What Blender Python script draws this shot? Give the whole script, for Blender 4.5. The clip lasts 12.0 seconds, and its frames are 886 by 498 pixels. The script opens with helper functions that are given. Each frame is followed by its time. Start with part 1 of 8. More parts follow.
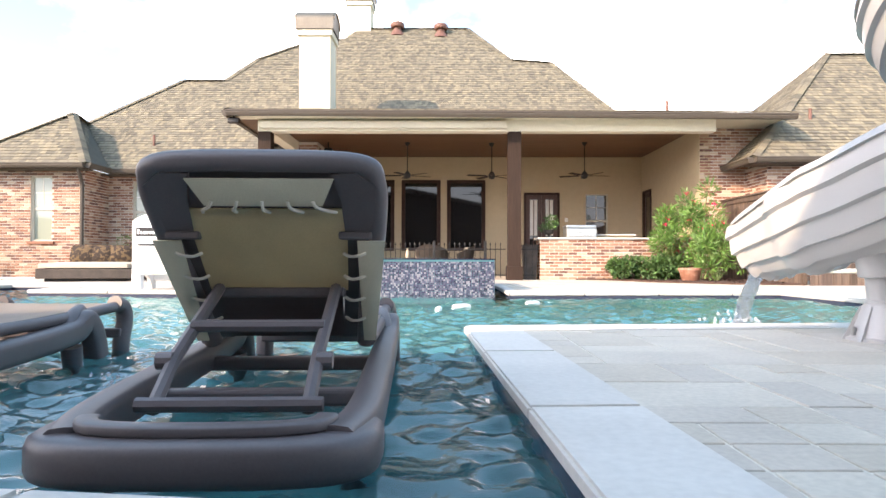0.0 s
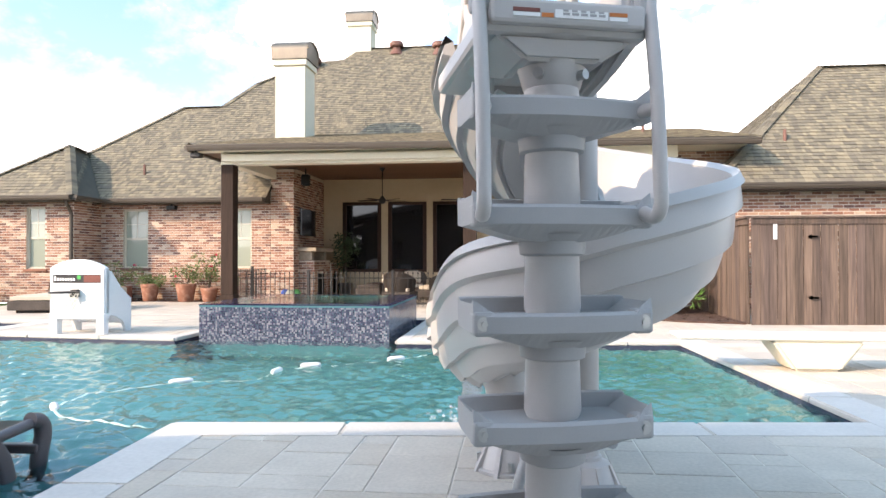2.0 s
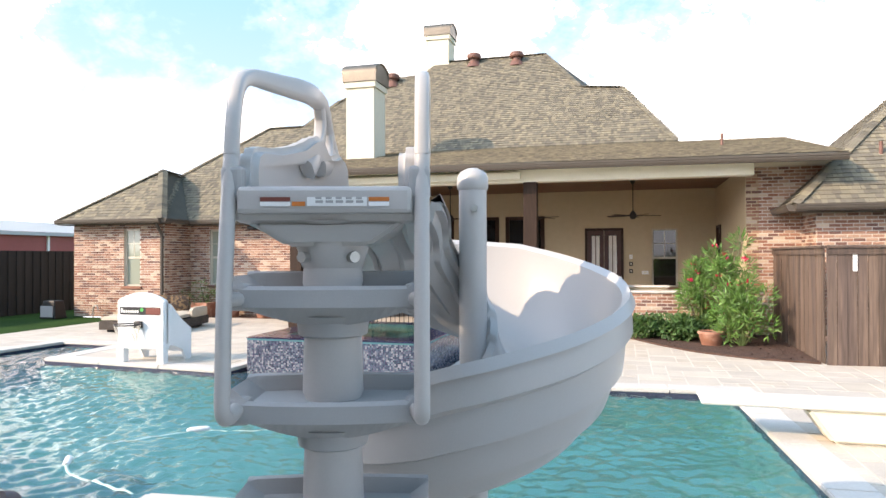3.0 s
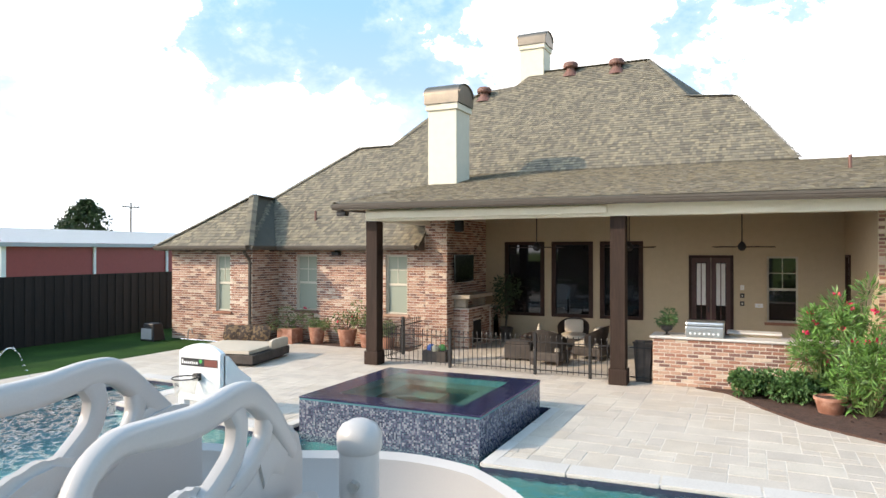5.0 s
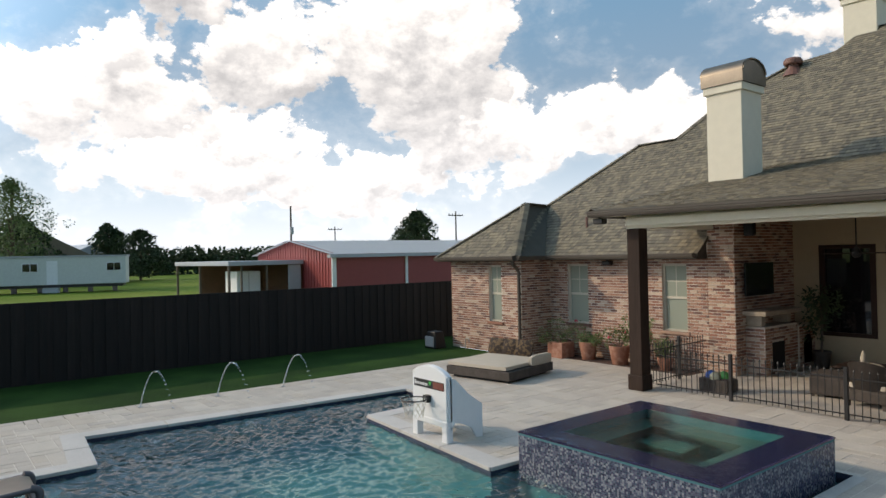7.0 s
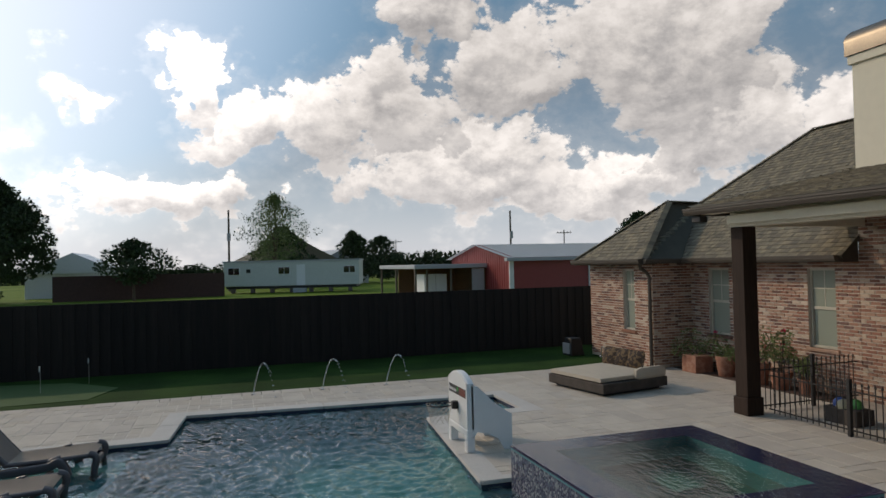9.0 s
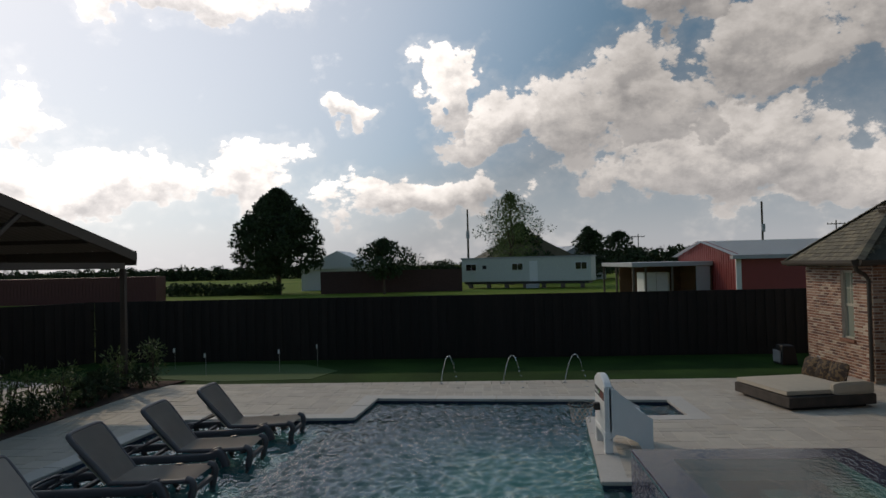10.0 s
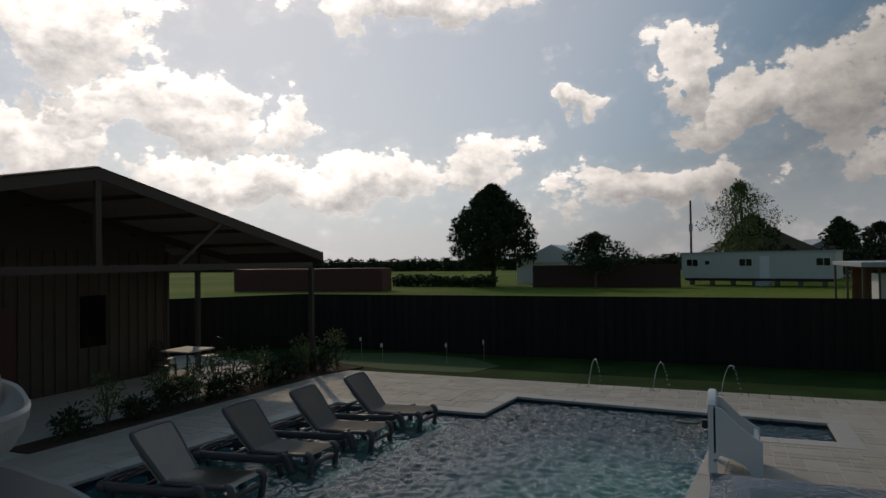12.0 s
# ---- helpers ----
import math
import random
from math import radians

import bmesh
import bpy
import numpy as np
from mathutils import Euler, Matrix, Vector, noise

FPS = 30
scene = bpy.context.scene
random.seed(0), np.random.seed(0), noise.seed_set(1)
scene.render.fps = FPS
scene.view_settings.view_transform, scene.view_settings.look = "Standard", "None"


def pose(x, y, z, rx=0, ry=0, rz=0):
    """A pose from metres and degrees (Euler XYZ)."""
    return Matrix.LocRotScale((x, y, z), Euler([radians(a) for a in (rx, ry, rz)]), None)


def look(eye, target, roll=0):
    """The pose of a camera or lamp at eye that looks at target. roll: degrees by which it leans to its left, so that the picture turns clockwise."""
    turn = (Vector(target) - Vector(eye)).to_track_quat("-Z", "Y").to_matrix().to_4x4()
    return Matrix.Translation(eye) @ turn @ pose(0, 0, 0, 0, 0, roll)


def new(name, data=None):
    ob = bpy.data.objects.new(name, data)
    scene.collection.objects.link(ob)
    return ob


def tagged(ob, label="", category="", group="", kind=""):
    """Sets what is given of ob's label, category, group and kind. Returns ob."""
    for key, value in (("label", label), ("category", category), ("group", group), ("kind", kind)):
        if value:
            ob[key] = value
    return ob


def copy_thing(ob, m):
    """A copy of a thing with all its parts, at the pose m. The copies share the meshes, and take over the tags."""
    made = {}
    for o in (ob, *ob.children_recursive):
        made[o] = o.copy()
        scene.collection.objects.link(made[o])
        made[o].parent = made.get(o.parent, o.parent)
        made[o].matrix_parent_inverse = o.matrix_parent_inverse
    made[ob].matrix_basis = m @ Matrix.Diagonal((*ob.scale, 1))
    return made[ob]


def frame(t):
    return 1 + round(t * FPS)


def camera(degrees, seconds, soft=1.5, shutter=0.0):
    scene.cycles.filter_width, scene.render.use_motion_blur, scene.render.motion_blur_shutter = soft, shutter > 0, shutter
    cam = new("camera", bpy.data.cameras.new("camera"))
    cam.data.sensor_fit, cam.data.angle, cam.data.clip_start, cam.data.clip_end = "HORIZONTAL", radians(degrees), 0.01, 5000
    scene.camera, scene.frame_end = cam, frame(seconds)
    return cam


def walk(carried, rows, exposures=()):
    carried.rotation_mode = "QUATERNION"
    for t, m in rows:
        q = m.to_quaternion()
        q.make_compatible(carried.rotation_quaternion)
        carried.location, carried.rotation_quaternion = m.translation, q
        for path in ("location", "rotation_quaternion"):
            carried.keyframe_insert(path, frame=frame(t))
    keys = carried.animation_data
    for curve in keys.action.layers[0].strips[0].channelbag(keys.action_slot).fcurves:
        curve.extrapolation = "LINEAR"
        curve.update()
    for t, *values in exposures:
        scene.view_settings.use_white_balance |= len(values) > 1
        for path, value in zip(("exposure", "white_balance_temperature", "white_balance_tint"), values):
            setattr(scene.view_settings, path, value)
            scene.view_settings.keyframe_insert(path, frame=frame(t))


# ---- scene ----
cam = camera(67.0, 12.0)

PATH = [
    (0, (4.093, -14.364, 0.436), (4.080, -12.365, 0.468), 0.1),
    (0.5, (4.760, -14.245, 0.499), (4.703, -12.246, 0.530), -0.5),
    (1, (5.347, -14.184, 0.614), (5.199, -12.190, 0.648), -0.3),
    (1.5, (5.939, -14.203, 0.831), (5.736, -12.214, 0.864), -0.5),
    (2, (6.495, -14.250, 1.098), (6.282, -12.262, 1.127), -0.1),
    (2.5, (6.973, -14.159, 1.373), (6.615, -12.192, 1.399), -0.2),
    (3, (7.431, -13.956, 1.651), (6.909, -12.025, 1.673), -0.2),
    (5, (7.869, -12.866, 2.521), (7.028, -11.051, 2.529), 0.0),
    (5.5, (7.737, -12.567, 2.623), (6.761, -10.822, 2.627), 0.1),
    (6, (7.657, -12.183, 2.693), (6.558, -10.511, 2.696), 0.0),
    (6.5, (7.824, -11.734, 2.748), (6.512, -10.224, 2.751), -0.6),
    (7, (8.238, -11.137, 2.755), (6.665, -9.901, 2.773), -1.2),
    (9, (9.563, -8.239, 2.685), (7.656, -7.638, 2.729), -1.3),
    (9.5, (10.026, -7.559, 2.708), (8.051, -7.251, 2.757), -1.4),
    (10, (10.407, -6.811, 2.793), (8.411, -6.928, 2.839), -1.3),
    (10.5, (10.588, -6.176, 2.901), (8.626, -6.560, 2.940), -1.4),
    (11, (10.639, -5.630, 2.973), (8.707, -6.143, 3.007), -1.2),
    (11.5, (10.631, -5.151, 3.010), (8.742, -5.808, 3.038), -0.5),
    (12, (10.512, -4.833, 3.011), (8.670, -5.610, 3.044), -0.8),
]
EXPOSURES = [(0.0, 0.58, 7450, 22), (0.5, 0.44, 7450, 22), (1.5, 0.25, 7300, 21), (3.0, 0.12, 7200, 19), (5.0, -0.14, 6950, 14), (5.5, -0.30, 6950, 13), (6.5, -0.95, 6950, 13), (9.0, -1.95, 7050, 14), (10.0, -2.5, 7100, 14), (10.5, -2.66, 7150, 14), (12.0, -2.95, 7200, 14)]
walk(cam, [(t, look(e, a, r)) for t, e, a, r in PATH], EXPOSURES)

# ---- world and sun ----
SUN_BEARING, SUN_UP = 131.0, 28.5      # degrees left of +y, degrees above the horizon
# heaps of cumulus: bearing left of +y, height above the horizon, half width and half height, in degrees
CLOUDS = ((142, 17.5, 6.5, 5), (135, 12, 7, 3), (126, 10.8, 4.5, 2), (144, 9.5, 5, 3), (131, 7, 8, 2.2), (118, 6.6, 7, 2.4), (109, 7.6, 4, 3.2), (116, 22, 9, 2.6),
          (101, 12.6, 1.8, 1.0), (93.5, 14.6, 1.9, 3.2), (89, 12, 4.2, 2.3), (82.5, 11.5, 5.5, 3.5), (76, 13.5, 5.5, 4), (70, 9, 9, 3.6), (74, 21, 5, 2.6), (66, 15, 5.5, 4),
          (54, 17, 9, 7.5), (49, 11, 7, 5), (58, 6.5, 9, 3), (36.5, 10.3, 7.5, 3.4), (14, 17, 9.5, 5.5), (96, 5.6, 9, 2.0), (-12, 12, 16, 9))


def make_world():
    world = bpy.data.worlds.new("world")
    scene.world = world
    world.use_nodes = True
    nt = world.node_tree
    nt.nodes.clear()
    n, l = nt.nodes.new, nt.links.new

    def math_node(kind, a, b=None, c=None):
        m = n("ShaderNodeMath")
        m.operation = kind
        for k, v in enumerate((a, b, c)):
            if v is None:
                continue
            if isinstance(v, (int, float)):
                m.inputs[k].default_value = v
            else:
                l(v, m.inputs[k])
        return m.outputs[0]

    def ramp(src, f0, f1, t0, t1, smooth=False):
        m = n("ShaderNodeMapRange")
        if smooth:
            m.interpolation_type = "SMOOTHSTEP"
        for key, v in (("From Min", f0), ("From Max", f1), ("To Min", t0), ("To Max", t1)):
            m.inputs[key].default_value = v
        l(src, m.inputs[0])
        return m.outputs[0]
    out, bg = n("ShaderNodeOutputWorld"), n("ShaderNodeBackground")
    sky = n("ShaderNodeTexSky")
    sky.sky_type, sky.sun_disc = "NISHITA", False
    sky.sun_elevation, sky.sun_rotation = radians(SUN_UP), radians(-SUN_BEARING)
    sky.air_density, sky.dust_density = 1.0, 0.4
    tc, sep = n("ShaderNodeTexCoord"), n("ShaderNodeSeparateXYZ")
    way = tc.outputs["Generated"]
    l(way, sep.inputs[0])
    bearing = math_node("MULTIPLY", math_node("ARCTAN2", math_node("MULTIPLY", sep.outputs["X"], -1.0), sep.outputs["Y"]), 180 / math.pi)
    height = math_node("MULTIPLY", math_node("ARCSINE", sep.outputs["Z"]), 180 / math.pi)
    place = n("ShaderNodeCombineXYZ")
    l(bearing, place.inputs[0]), l(height, place.inputs[1])
    # torn, billowing outlines
    tear = n("ShaderNodeTexNoise")
    tear.inputs["Scale"].default_value, tear.inputs["Detail"].default_value, tear.inputs["Roughness"].default_value = 9.0, 4.0, 0.6
    l(way, tear.inputs[0])
    pull = n("ShaderNodeVectorMath")
    pull.operation = "MULTIPLY_ADD"
    pull.inputs[1].default_value = (15.0, 9.0, 0.0)
    l(tear.outputs["Color"], pull.inputs[0]), l(place.outputs[0], pull.inputs[2])
    shift = n("ShaderNodeVectorMath")
    shift.operation = "SUBTRACT"
    shift.inputs[1].default_value = (7.5, 4.5, 0.0)
    l(pull.outputs[0], shift.inputs[0])
    def puffs(offset):
        mp = n("ShaderNodeMapping")
        mp.inputs["Location"].default_value = offset
        mp.inputs["Scale"].default_value = (1.0, 1.0, 1.5)
        l(way, mp.inputs[0])
        fine, cell = n("ShaderNodeTexNoise"), n("ShaderNodeTexVoronoi")
        fine.inputs["Scale"].default_value, fine.inputs["Detail"].default_value, fine.inputs["Roughness"].default_value = 8.0, 9.0, 0.6
        fine.inputs["Distortion"].default_value = 0.25
        cell.inputs["Scale"].default_value, cell.inputs["Detail"].default_value, cell.inputs["Roughness"].default_value = 21.0, 5.0, 0.64
        cell.normalize = True
        l(mp.outputs[0], fine.inputs[0]), l(mp.outputs[0], cell.inputs[0])
        soft = math_node("MULTIPLY_ADD", fine.outputs[0], 2.1, -1.08)
        return math_node("MULTIPLY_ADD", cell.outputs["Distance"], -1.35, math_node("ADD", soft, 0.50))
    sx, sy = -math.sin(radians(SUN_BEARING)), math.cos(radians(SUN_BEARING))
    base = (3.1, 1.7, 0.4)
    here, there = puffs(base), puffs((base[0] + 0.012 * sx, base[1] + 0.012 * sy, base[2] + 0.022))
    relief = ramp(math_node("SUBTRACT", here, there), -0.32, 0.26, 0.80, 1.20)
    thin = ramp(height, 1.0, 8.0, -0.22, -0.50)
    cover = ramp(math_node("ADD", thin, here), -0.25, 0.35, 0.0, 0.40, True)
    shine = relief
    # the heaps one over the other, far and low ones first: bright billowing tops, grey flat undersides
    for az, el, rx, ry in sorted(CLOUDS, key=lambda c: c[1]):
        v = n("ShaderNodeVectorMath")
        v.operation = "MULTIPLY_ADD"
        v.inputs[1].default_value, v.inputs[2].default_value = (1 / rx, 1 / ry, 0), (-az / rx, -el / ry, 0)
        l(shift.outputs[0], v.inputs[0])
        d, part_of = n("ShaderNodeVectorMath"), n("ShaderNodeSeparateXYZ")
        d.operation = "LENGTH"
        l(v.outputs[0], d.inputs[0]), l(v.outputs[0], part_of.inputs[0])
        depth = math_node("ADD", math_node("MINIMUM", math_node("MULTIPLY_ADD", d.outputs["Value"], -0.80, 0.86), 0.55), here)
        seen = ramp(depth, 0.02, 0.20, 0.0, 1.0, True)
        high = math_node("MULTIPLY_ADD", here, 0.45, part_of.outputs["Y"])
        tone = math_node("MULTIPLY", ramp(high, -0.85, 0.50, 0.66, 1.10, True), ramp(depth, 0.05, 0.55, 1.10, 0.96))
        mixed = n("ShaderNodeMix")
        l(seen, mixed.inputs[0]), l(shine, mixed.inputs[2]), l(math_node("MULTIPLY", tone, relief), mixed.inputs[3])
        shine = mixed.outputs[0]
        cover = math_node("MAXIMUM", cover, math_node("MAXIMUM", seen, ramp(depth, -0.40, 0.08, 0.0, 0.12, True)))
    tint = n("ShaderNodeMix"); tint.data_type = "RGBA"
    tint.inputs[6].default_value, tint.inputs[7].default_value = (0.78, 0.83, 0.93, 1), (1.0, 1.0, 1.0, 1)
    l(shine, tint.inputs[0])
    lit = n("ShaderNodeVectorMath"); lit.operation = "SCALE"
    l(tint.outputs[2], lit.inputs[0])
    l(math_node("MULTIPLY", shine, CLOUD_LIGHT), lit.inputs["Scale"])
    dim = n("ShaderNodeVectorMath"); dim.operation = "SCALE"; dim.inputs["Scale"].default_value = SKY_LIGHT
    l(sky.outputs[0], dim.inputs[0])
    both = n("ShaderNodeMix"); both.data_type = "RGBA"
    l(cover, both.inputs[0]); l(lit.outputs[0], both.inputs[7])
    # the sky round the sun is brighter and whiter
    dot = n("ShaderNodeVectorMath"); dot.operation = "DOT_PRODUCT"
    dot.inputs[1].default_value = (sx * math.cos(radians(SUN_UP)), sy * math.cos(radians(SUN_UP)), math.sin(radians(SUN_UP)))
    l(way, dot.inputs[0])
    glow = math_node("MAXIMUM", ramp(dot.outputs["Value"], 0.58, 1.0, 1.0, 3.3, True), ramp(height, 2.0, 14.0, 1.65, 1.0))
    haze = ramp(dot.outputs["Value"], 0.0, 1.0, 0.50, 0.62)
    veil = n("ShaderNodeMix"); veil.data_type = "RGBA"
    pale = n("ShaderNodeMix"); pale.data_type = "RGBA"
    pale.inputs[6].default_value, pale.inputs[7].default_value = (0.68, 1.36, 2.06, 1), (1.42, 1.52, 1.68, 1)
    l(math_node("MAXIMUM", ramp(dot.outputs["Value"], 0.62, 0.93, 0.0, 0.85, True), ramp(height, 1.0, 20.0, 0.92, 0.0)), pale.inputs[0])
    l(pale.outputs[2], veil.inputs[7])
    l(math_node("MAXIMUM", haze, ramp(height, 1.0, 20.0, 0.92, 0.0)), veil.inputs[0]); l(dim.outputs[0], veil.inputs[6]); l(veil.outputs[2], both.inputs[6])
    bright = n("ShaderNodeVectorMath"); bright.operation = "SCALE"
    l(both.outputs[2], bright.inputs[0]); l(glow, bright.inputs["Scale"])
    l(bright.outputs[0], bg.inputs[0])
    bg.inputs[1].default_value = 1.0
    l(bg.outputs[0], out.inputs[0])


SKY_LIGHT, CLOUD_LIGHT = 0.15, 2.35
make_world()
sun_lamp = bpy.data.lights.new("sun", "SUN")
sun_lamp.energy, sun_lamp.angle, sun_lamp.color = 5.0, radians(0.6), (1.0, 0.86, 0.65)
sun = new("sun", sun_lamp)
_a, _u = radians(SUN_BEARING), radians(SUN_UP)
sun.matrix_world = look((-math.sin(_a) * math.cos(_u) * 60, math.cos(_a) * math.cos(_u) * 60, math.sin(_u) * 60), (0, 0, 0))


# ---- materials ----
def mat(name, color, rough=0.6, metal=0.0, vary=0.12, scale=6.0, grain=40.0, bump=0.15, island=0.0, obrand=0.0,
        second=None, amount=0.5, stretch=(1, 1, 1), coat=0.0, spec=0.5, patch=(0.45, 0.6)):
    m = bpy.data.materials.new(name)
    m.use_nodes = True
    nt = m.node_tree
    n, l = nt.nodes.new, nt.links.new
    b = nt.nodes["Principled BSDF"]
    b.inputs["Roughness"].default_value, b.inputs["Metallic"].default_value = rough, metal
    b.inputs["Coat Weight"].default_value = coat
    b.inputs["Specular IOR Level"].default_value = spec
    tc = n("ShaderNodeTexCoord")
    mp = n("ShaderNodeMapping")
    mp.inputs["Scale"].default_value = stretch
    geo = n("ShaderNodeNewGeometry")
    l(geo.outputs["Position"], mp.inputs[0])
    big, fine = n("ShaderNodeTexNoise"), n("ShaderNodeTexNoise")
    big.inputs["Scale"].default_value, big.inputs["Detail"].default_value = scale, 5
    fine.inputs["Scale"].default_value, fine.inputs["Detail"].default_value = grain, 4
    l(mp.outputs[0], big.inputs[0]); l(mp.outputs[0], fine.inputs[0])
    s = n("ShaderNodeMath"); s.operation = "ADD"
    l(big.outputs[0], s.inputs[0]); l(fine.outputs[0], s.inputs[1])
    mr = n("ShaderNodeMapRange")
    mr.inputs["From Min"].default_value, mr.inputs["From Max"].default_value = 0.7, 1.3
    mr.inputs["To Min"].default_value, mr.inputs["To Max"].default_value = 1 - vary, 1 + vary
    l(s.outputs[0], mr.inputs[0])
    col = n("ShaderNodeMix"); col.data_type = "RGBA"
    col.inputs[6].default_value = (*color, 1)
    col.inputs[7].default_value = (*(second or color), 1)
    pm = n("ShaderNodeMapRange")
    pm.inputs["From Min"].default_value, pm.inputs["From Max"].default_value = patch
    pm.inputs["To Max"].default_value = amount
    l(big.outputs[0], pm.inputs[0])
    l(pm.outputs[0], col.inputs[0])
    value = mr.outputs[0]
    for w, src in ((island, geo.outputs["Random Per Island"]), (obrand, None)):
        if w:
            if src is None:
                src = n("ShaderNodeObjectInfo").outputs["Random"]
            r = n("ShaderNodeMapRange")
            r.inputs["To Min"].default_value, r.inputs["To Max"].default_value = 1 - w, 1 + w
            l(src, r.inputs[0])
            mu = n("ShaderNodeMath"); mu.operation = "MULTIPLY"
            l(value, mu.inputs[0]); l(r.outputs[0], mu.inputs[1])
            value = mu.outputs[0]
    sc = n("ShaderNodeVectorMath"); sc.operation = "SCALE"
    l(col.outputs[2], sc.inputs[0]); l(value, sc.inputs["Scale"])
    l(sc.outputs[0], b.inputs["Base Color"])
    if bump:
        bp = n("ShaderNodeBump")
        bp.inputs["Strength"].default_value, bp.inputs["Distance"].default_value = bump, 0.01
        l(fine.outputs[0], bp.inputs["Height"]); l(bp.outputs[0], b.inputs["Normal"])
    return m


def pieces_mat(name, colors, rough=0.8, bump=0.3, grain=60.0, by_object=False, vary=0.15, spec=0.5, scale=1.5):
    """Pieces that differ one from another: each takes a colour from a ramp."""
    m = mat(name, colors[0], rough=rough, bump=bump, grain=grain, vary=vary, scale=scale, spec=spec)
    nt = m.node_tree
    n, l = nt.nodes.new, nt.links.new
    ramp = n("ShaderNodeValToRGB")
    ramp.color_ramp.interpolation = "CONSTANT"
    while len(ramp.color_ramp.elements) < len(colors):
        ramp.color_ramp.elements.new(0.5)
    for k, (e, c) in enumerate(zip(ramp.color_ramp.elements, colors)):
        e.position, e.color = k / len(colors), (*c, 1)
    src = n("ShaderNodeObjectInfo").outputs["Random"] if by_object else n("ShaderNodeNewGeometry").outputs["Random Per Island"]
    l(src, ramp.inputs[0])
    mix = next(x for x in nt.nodes if x.type == "MIX")
    l(ramp.outputs[0], mix.inputs[6]); l(ramp.outputs[0], mix.inputs[7])
    return m


def glass_mat(name, tint=(0.03, 0.035, 0.04), rough=0.03):
    m = bpy.data.materials.new(name)
    m.use_nodes = True
    b = m.node_tree.nodes["Principled BSDF"]
    b.inputs["Base Color"].default_value = (*tint, 1)
    b.inputs["Roughness"].default_value = rough
    b.inputs["Specular IOR Level"].default_value = 0.7
    return m


BRICKS = [(0.29, 0.135, 0.088), (0.38, 0.215, 0.148), (0.44, 0.28, 0.20), (0.25, 0.12, 0.082), (0.54, 0.42, 0.32), (0.35, 0.185, 0.125), (0.18, 0.095, 0.074), (0.41, 0.25, 0.175)]
M_BRICK = pieces_mat("old_brick", BRICKS, rough=0.9, bump=0.5, grain=50)
M_BRICK_OB = pieces_mat("old_brick_single", BRICKS, rough=0.9, bump=0.5, grain=50, by_object=True)
M_MORTAR = mat("mortar", (0.60, 0.53, 0.45), rough=0.95, bump=0.4, grain=80)
SHINGLES = [(0.173, 0.149, 0.108), (0.193, 0.168, 0.12), (0.15, 0.13, 0.097), (0.238, 0.204, 0.138), (0.183, 0.158, 0.112), (0.121, 0.106, 0.079), (0.209, 0.179, 0.125), (0.135, 0.117, 0.088)]
M_SHINGLE = pieces_mat("shingle", SHINGLES, rough=0.95, bump=0.5, grain=90, vary=0.10)
M_ROOFDECK = mat("roof_felt", (0.09, 0.08, 0.062), rough=0.95, vary=0.1, scale=4, grain=60, bump=0.3)
M_STUCCO = mat("cream_stucco", (0.50, 0.40, 0.265), rough=0.9, vary=0.05, grain=70, bump=0.25)
M_CREAM = mat("cream_painted_trim", (0.74, 0.69, 0.56), rough=0.6, vary=0.04, bump=0.05)
M_COLUMN = mat("dark_stained_timber", (0.034, 0.020, 0.014), rough=0.7, spec=0.2, vary=0.3, scale=8, grain=50, stretch=(1, 1, 0.08), bump=0.3)
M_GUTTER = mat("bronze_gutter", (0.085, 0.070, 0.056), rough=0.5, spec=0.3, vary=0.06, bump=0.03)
M_CEIL = mat("stained_plank_ceiling", (0.14, 0.065, 0.032), rough=0.5, vary=0.25, scale=3, grain=30, stretch=(0.1, 1, 1))
M_WFRAME = mat("dark_window_frame", (0.045, 0.022, 0.015), rough=0.6, vary=0.1, spec=0.2)
M_WFRAME_L = mat("tan_window_frame", (0.50, 0.46, 0.37), rough=0.5, vary=0.05, bump=0.03)
M_GLASS = glass_mat("dark_glass", (0.012, 0.012, 0.014))
M_GLASS_L = glass_mat("curtained_glass", (0.30, 0.33, 0.27), 0.05)
M_STONE = pieces_mat("travertine", [(0.50, 0.44, 0.375), (0.52, 0.46, 0.39), (0.475, 0.42, 0.36), (0.54, 0.48, 0.405), (0.495, 0.43, 0.355)], rough=0.7, bump=0.25, grain=45, by_object=True, vary=0.12, scale=2.5, spec=0.3)
M_STONE_J = pieces_mat("travertine_far", [(0.50, 0.44, 0.375), (0.52, 0.46, 0.39), (0.475, 0.42, 0.36), (0.54, 0.48, 0.405), (0.495, 0.43, 0.355)], rough=0.7, bump=0.25, grain=45, vary=0.12, scale=2.5, spec=0.3)
M_GROUT = mat("pale_grout", (0.64, 0.585, 0.51), rough=0.95, vary=0.1, scale=3, grain=30)
M_COPING = mat("pale_coping", (0.55, 0.515, 0.475), rough=0.65, vary=0.08, scale=2.5, grain=35, obrand=0.05, spec=0.3)
M_WATERTILE = mat("dark_waterline_tile", (0.045, 0.05, 0.085), rough=0.2, vary=0.3, scale=30)
M_PLASTER = mat("blue_pool_plaster", (0.06, 0.20, 0.225), rough=0.8, vary=0.12, scale=1.5)
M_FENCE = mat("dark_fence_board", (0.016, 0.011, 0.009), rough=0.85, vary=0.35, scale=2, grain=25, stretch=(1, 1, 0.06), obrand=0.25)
M_GATE = mat("weathered_cedar", (0.15, 0.102, 0.075), rough=0.85, vary=0.5, scale=3, grain=30, stretch=(1, 1, 0.06), obrand=0.3, second=(0.065, 0.045, 0.038), amount=0.8)
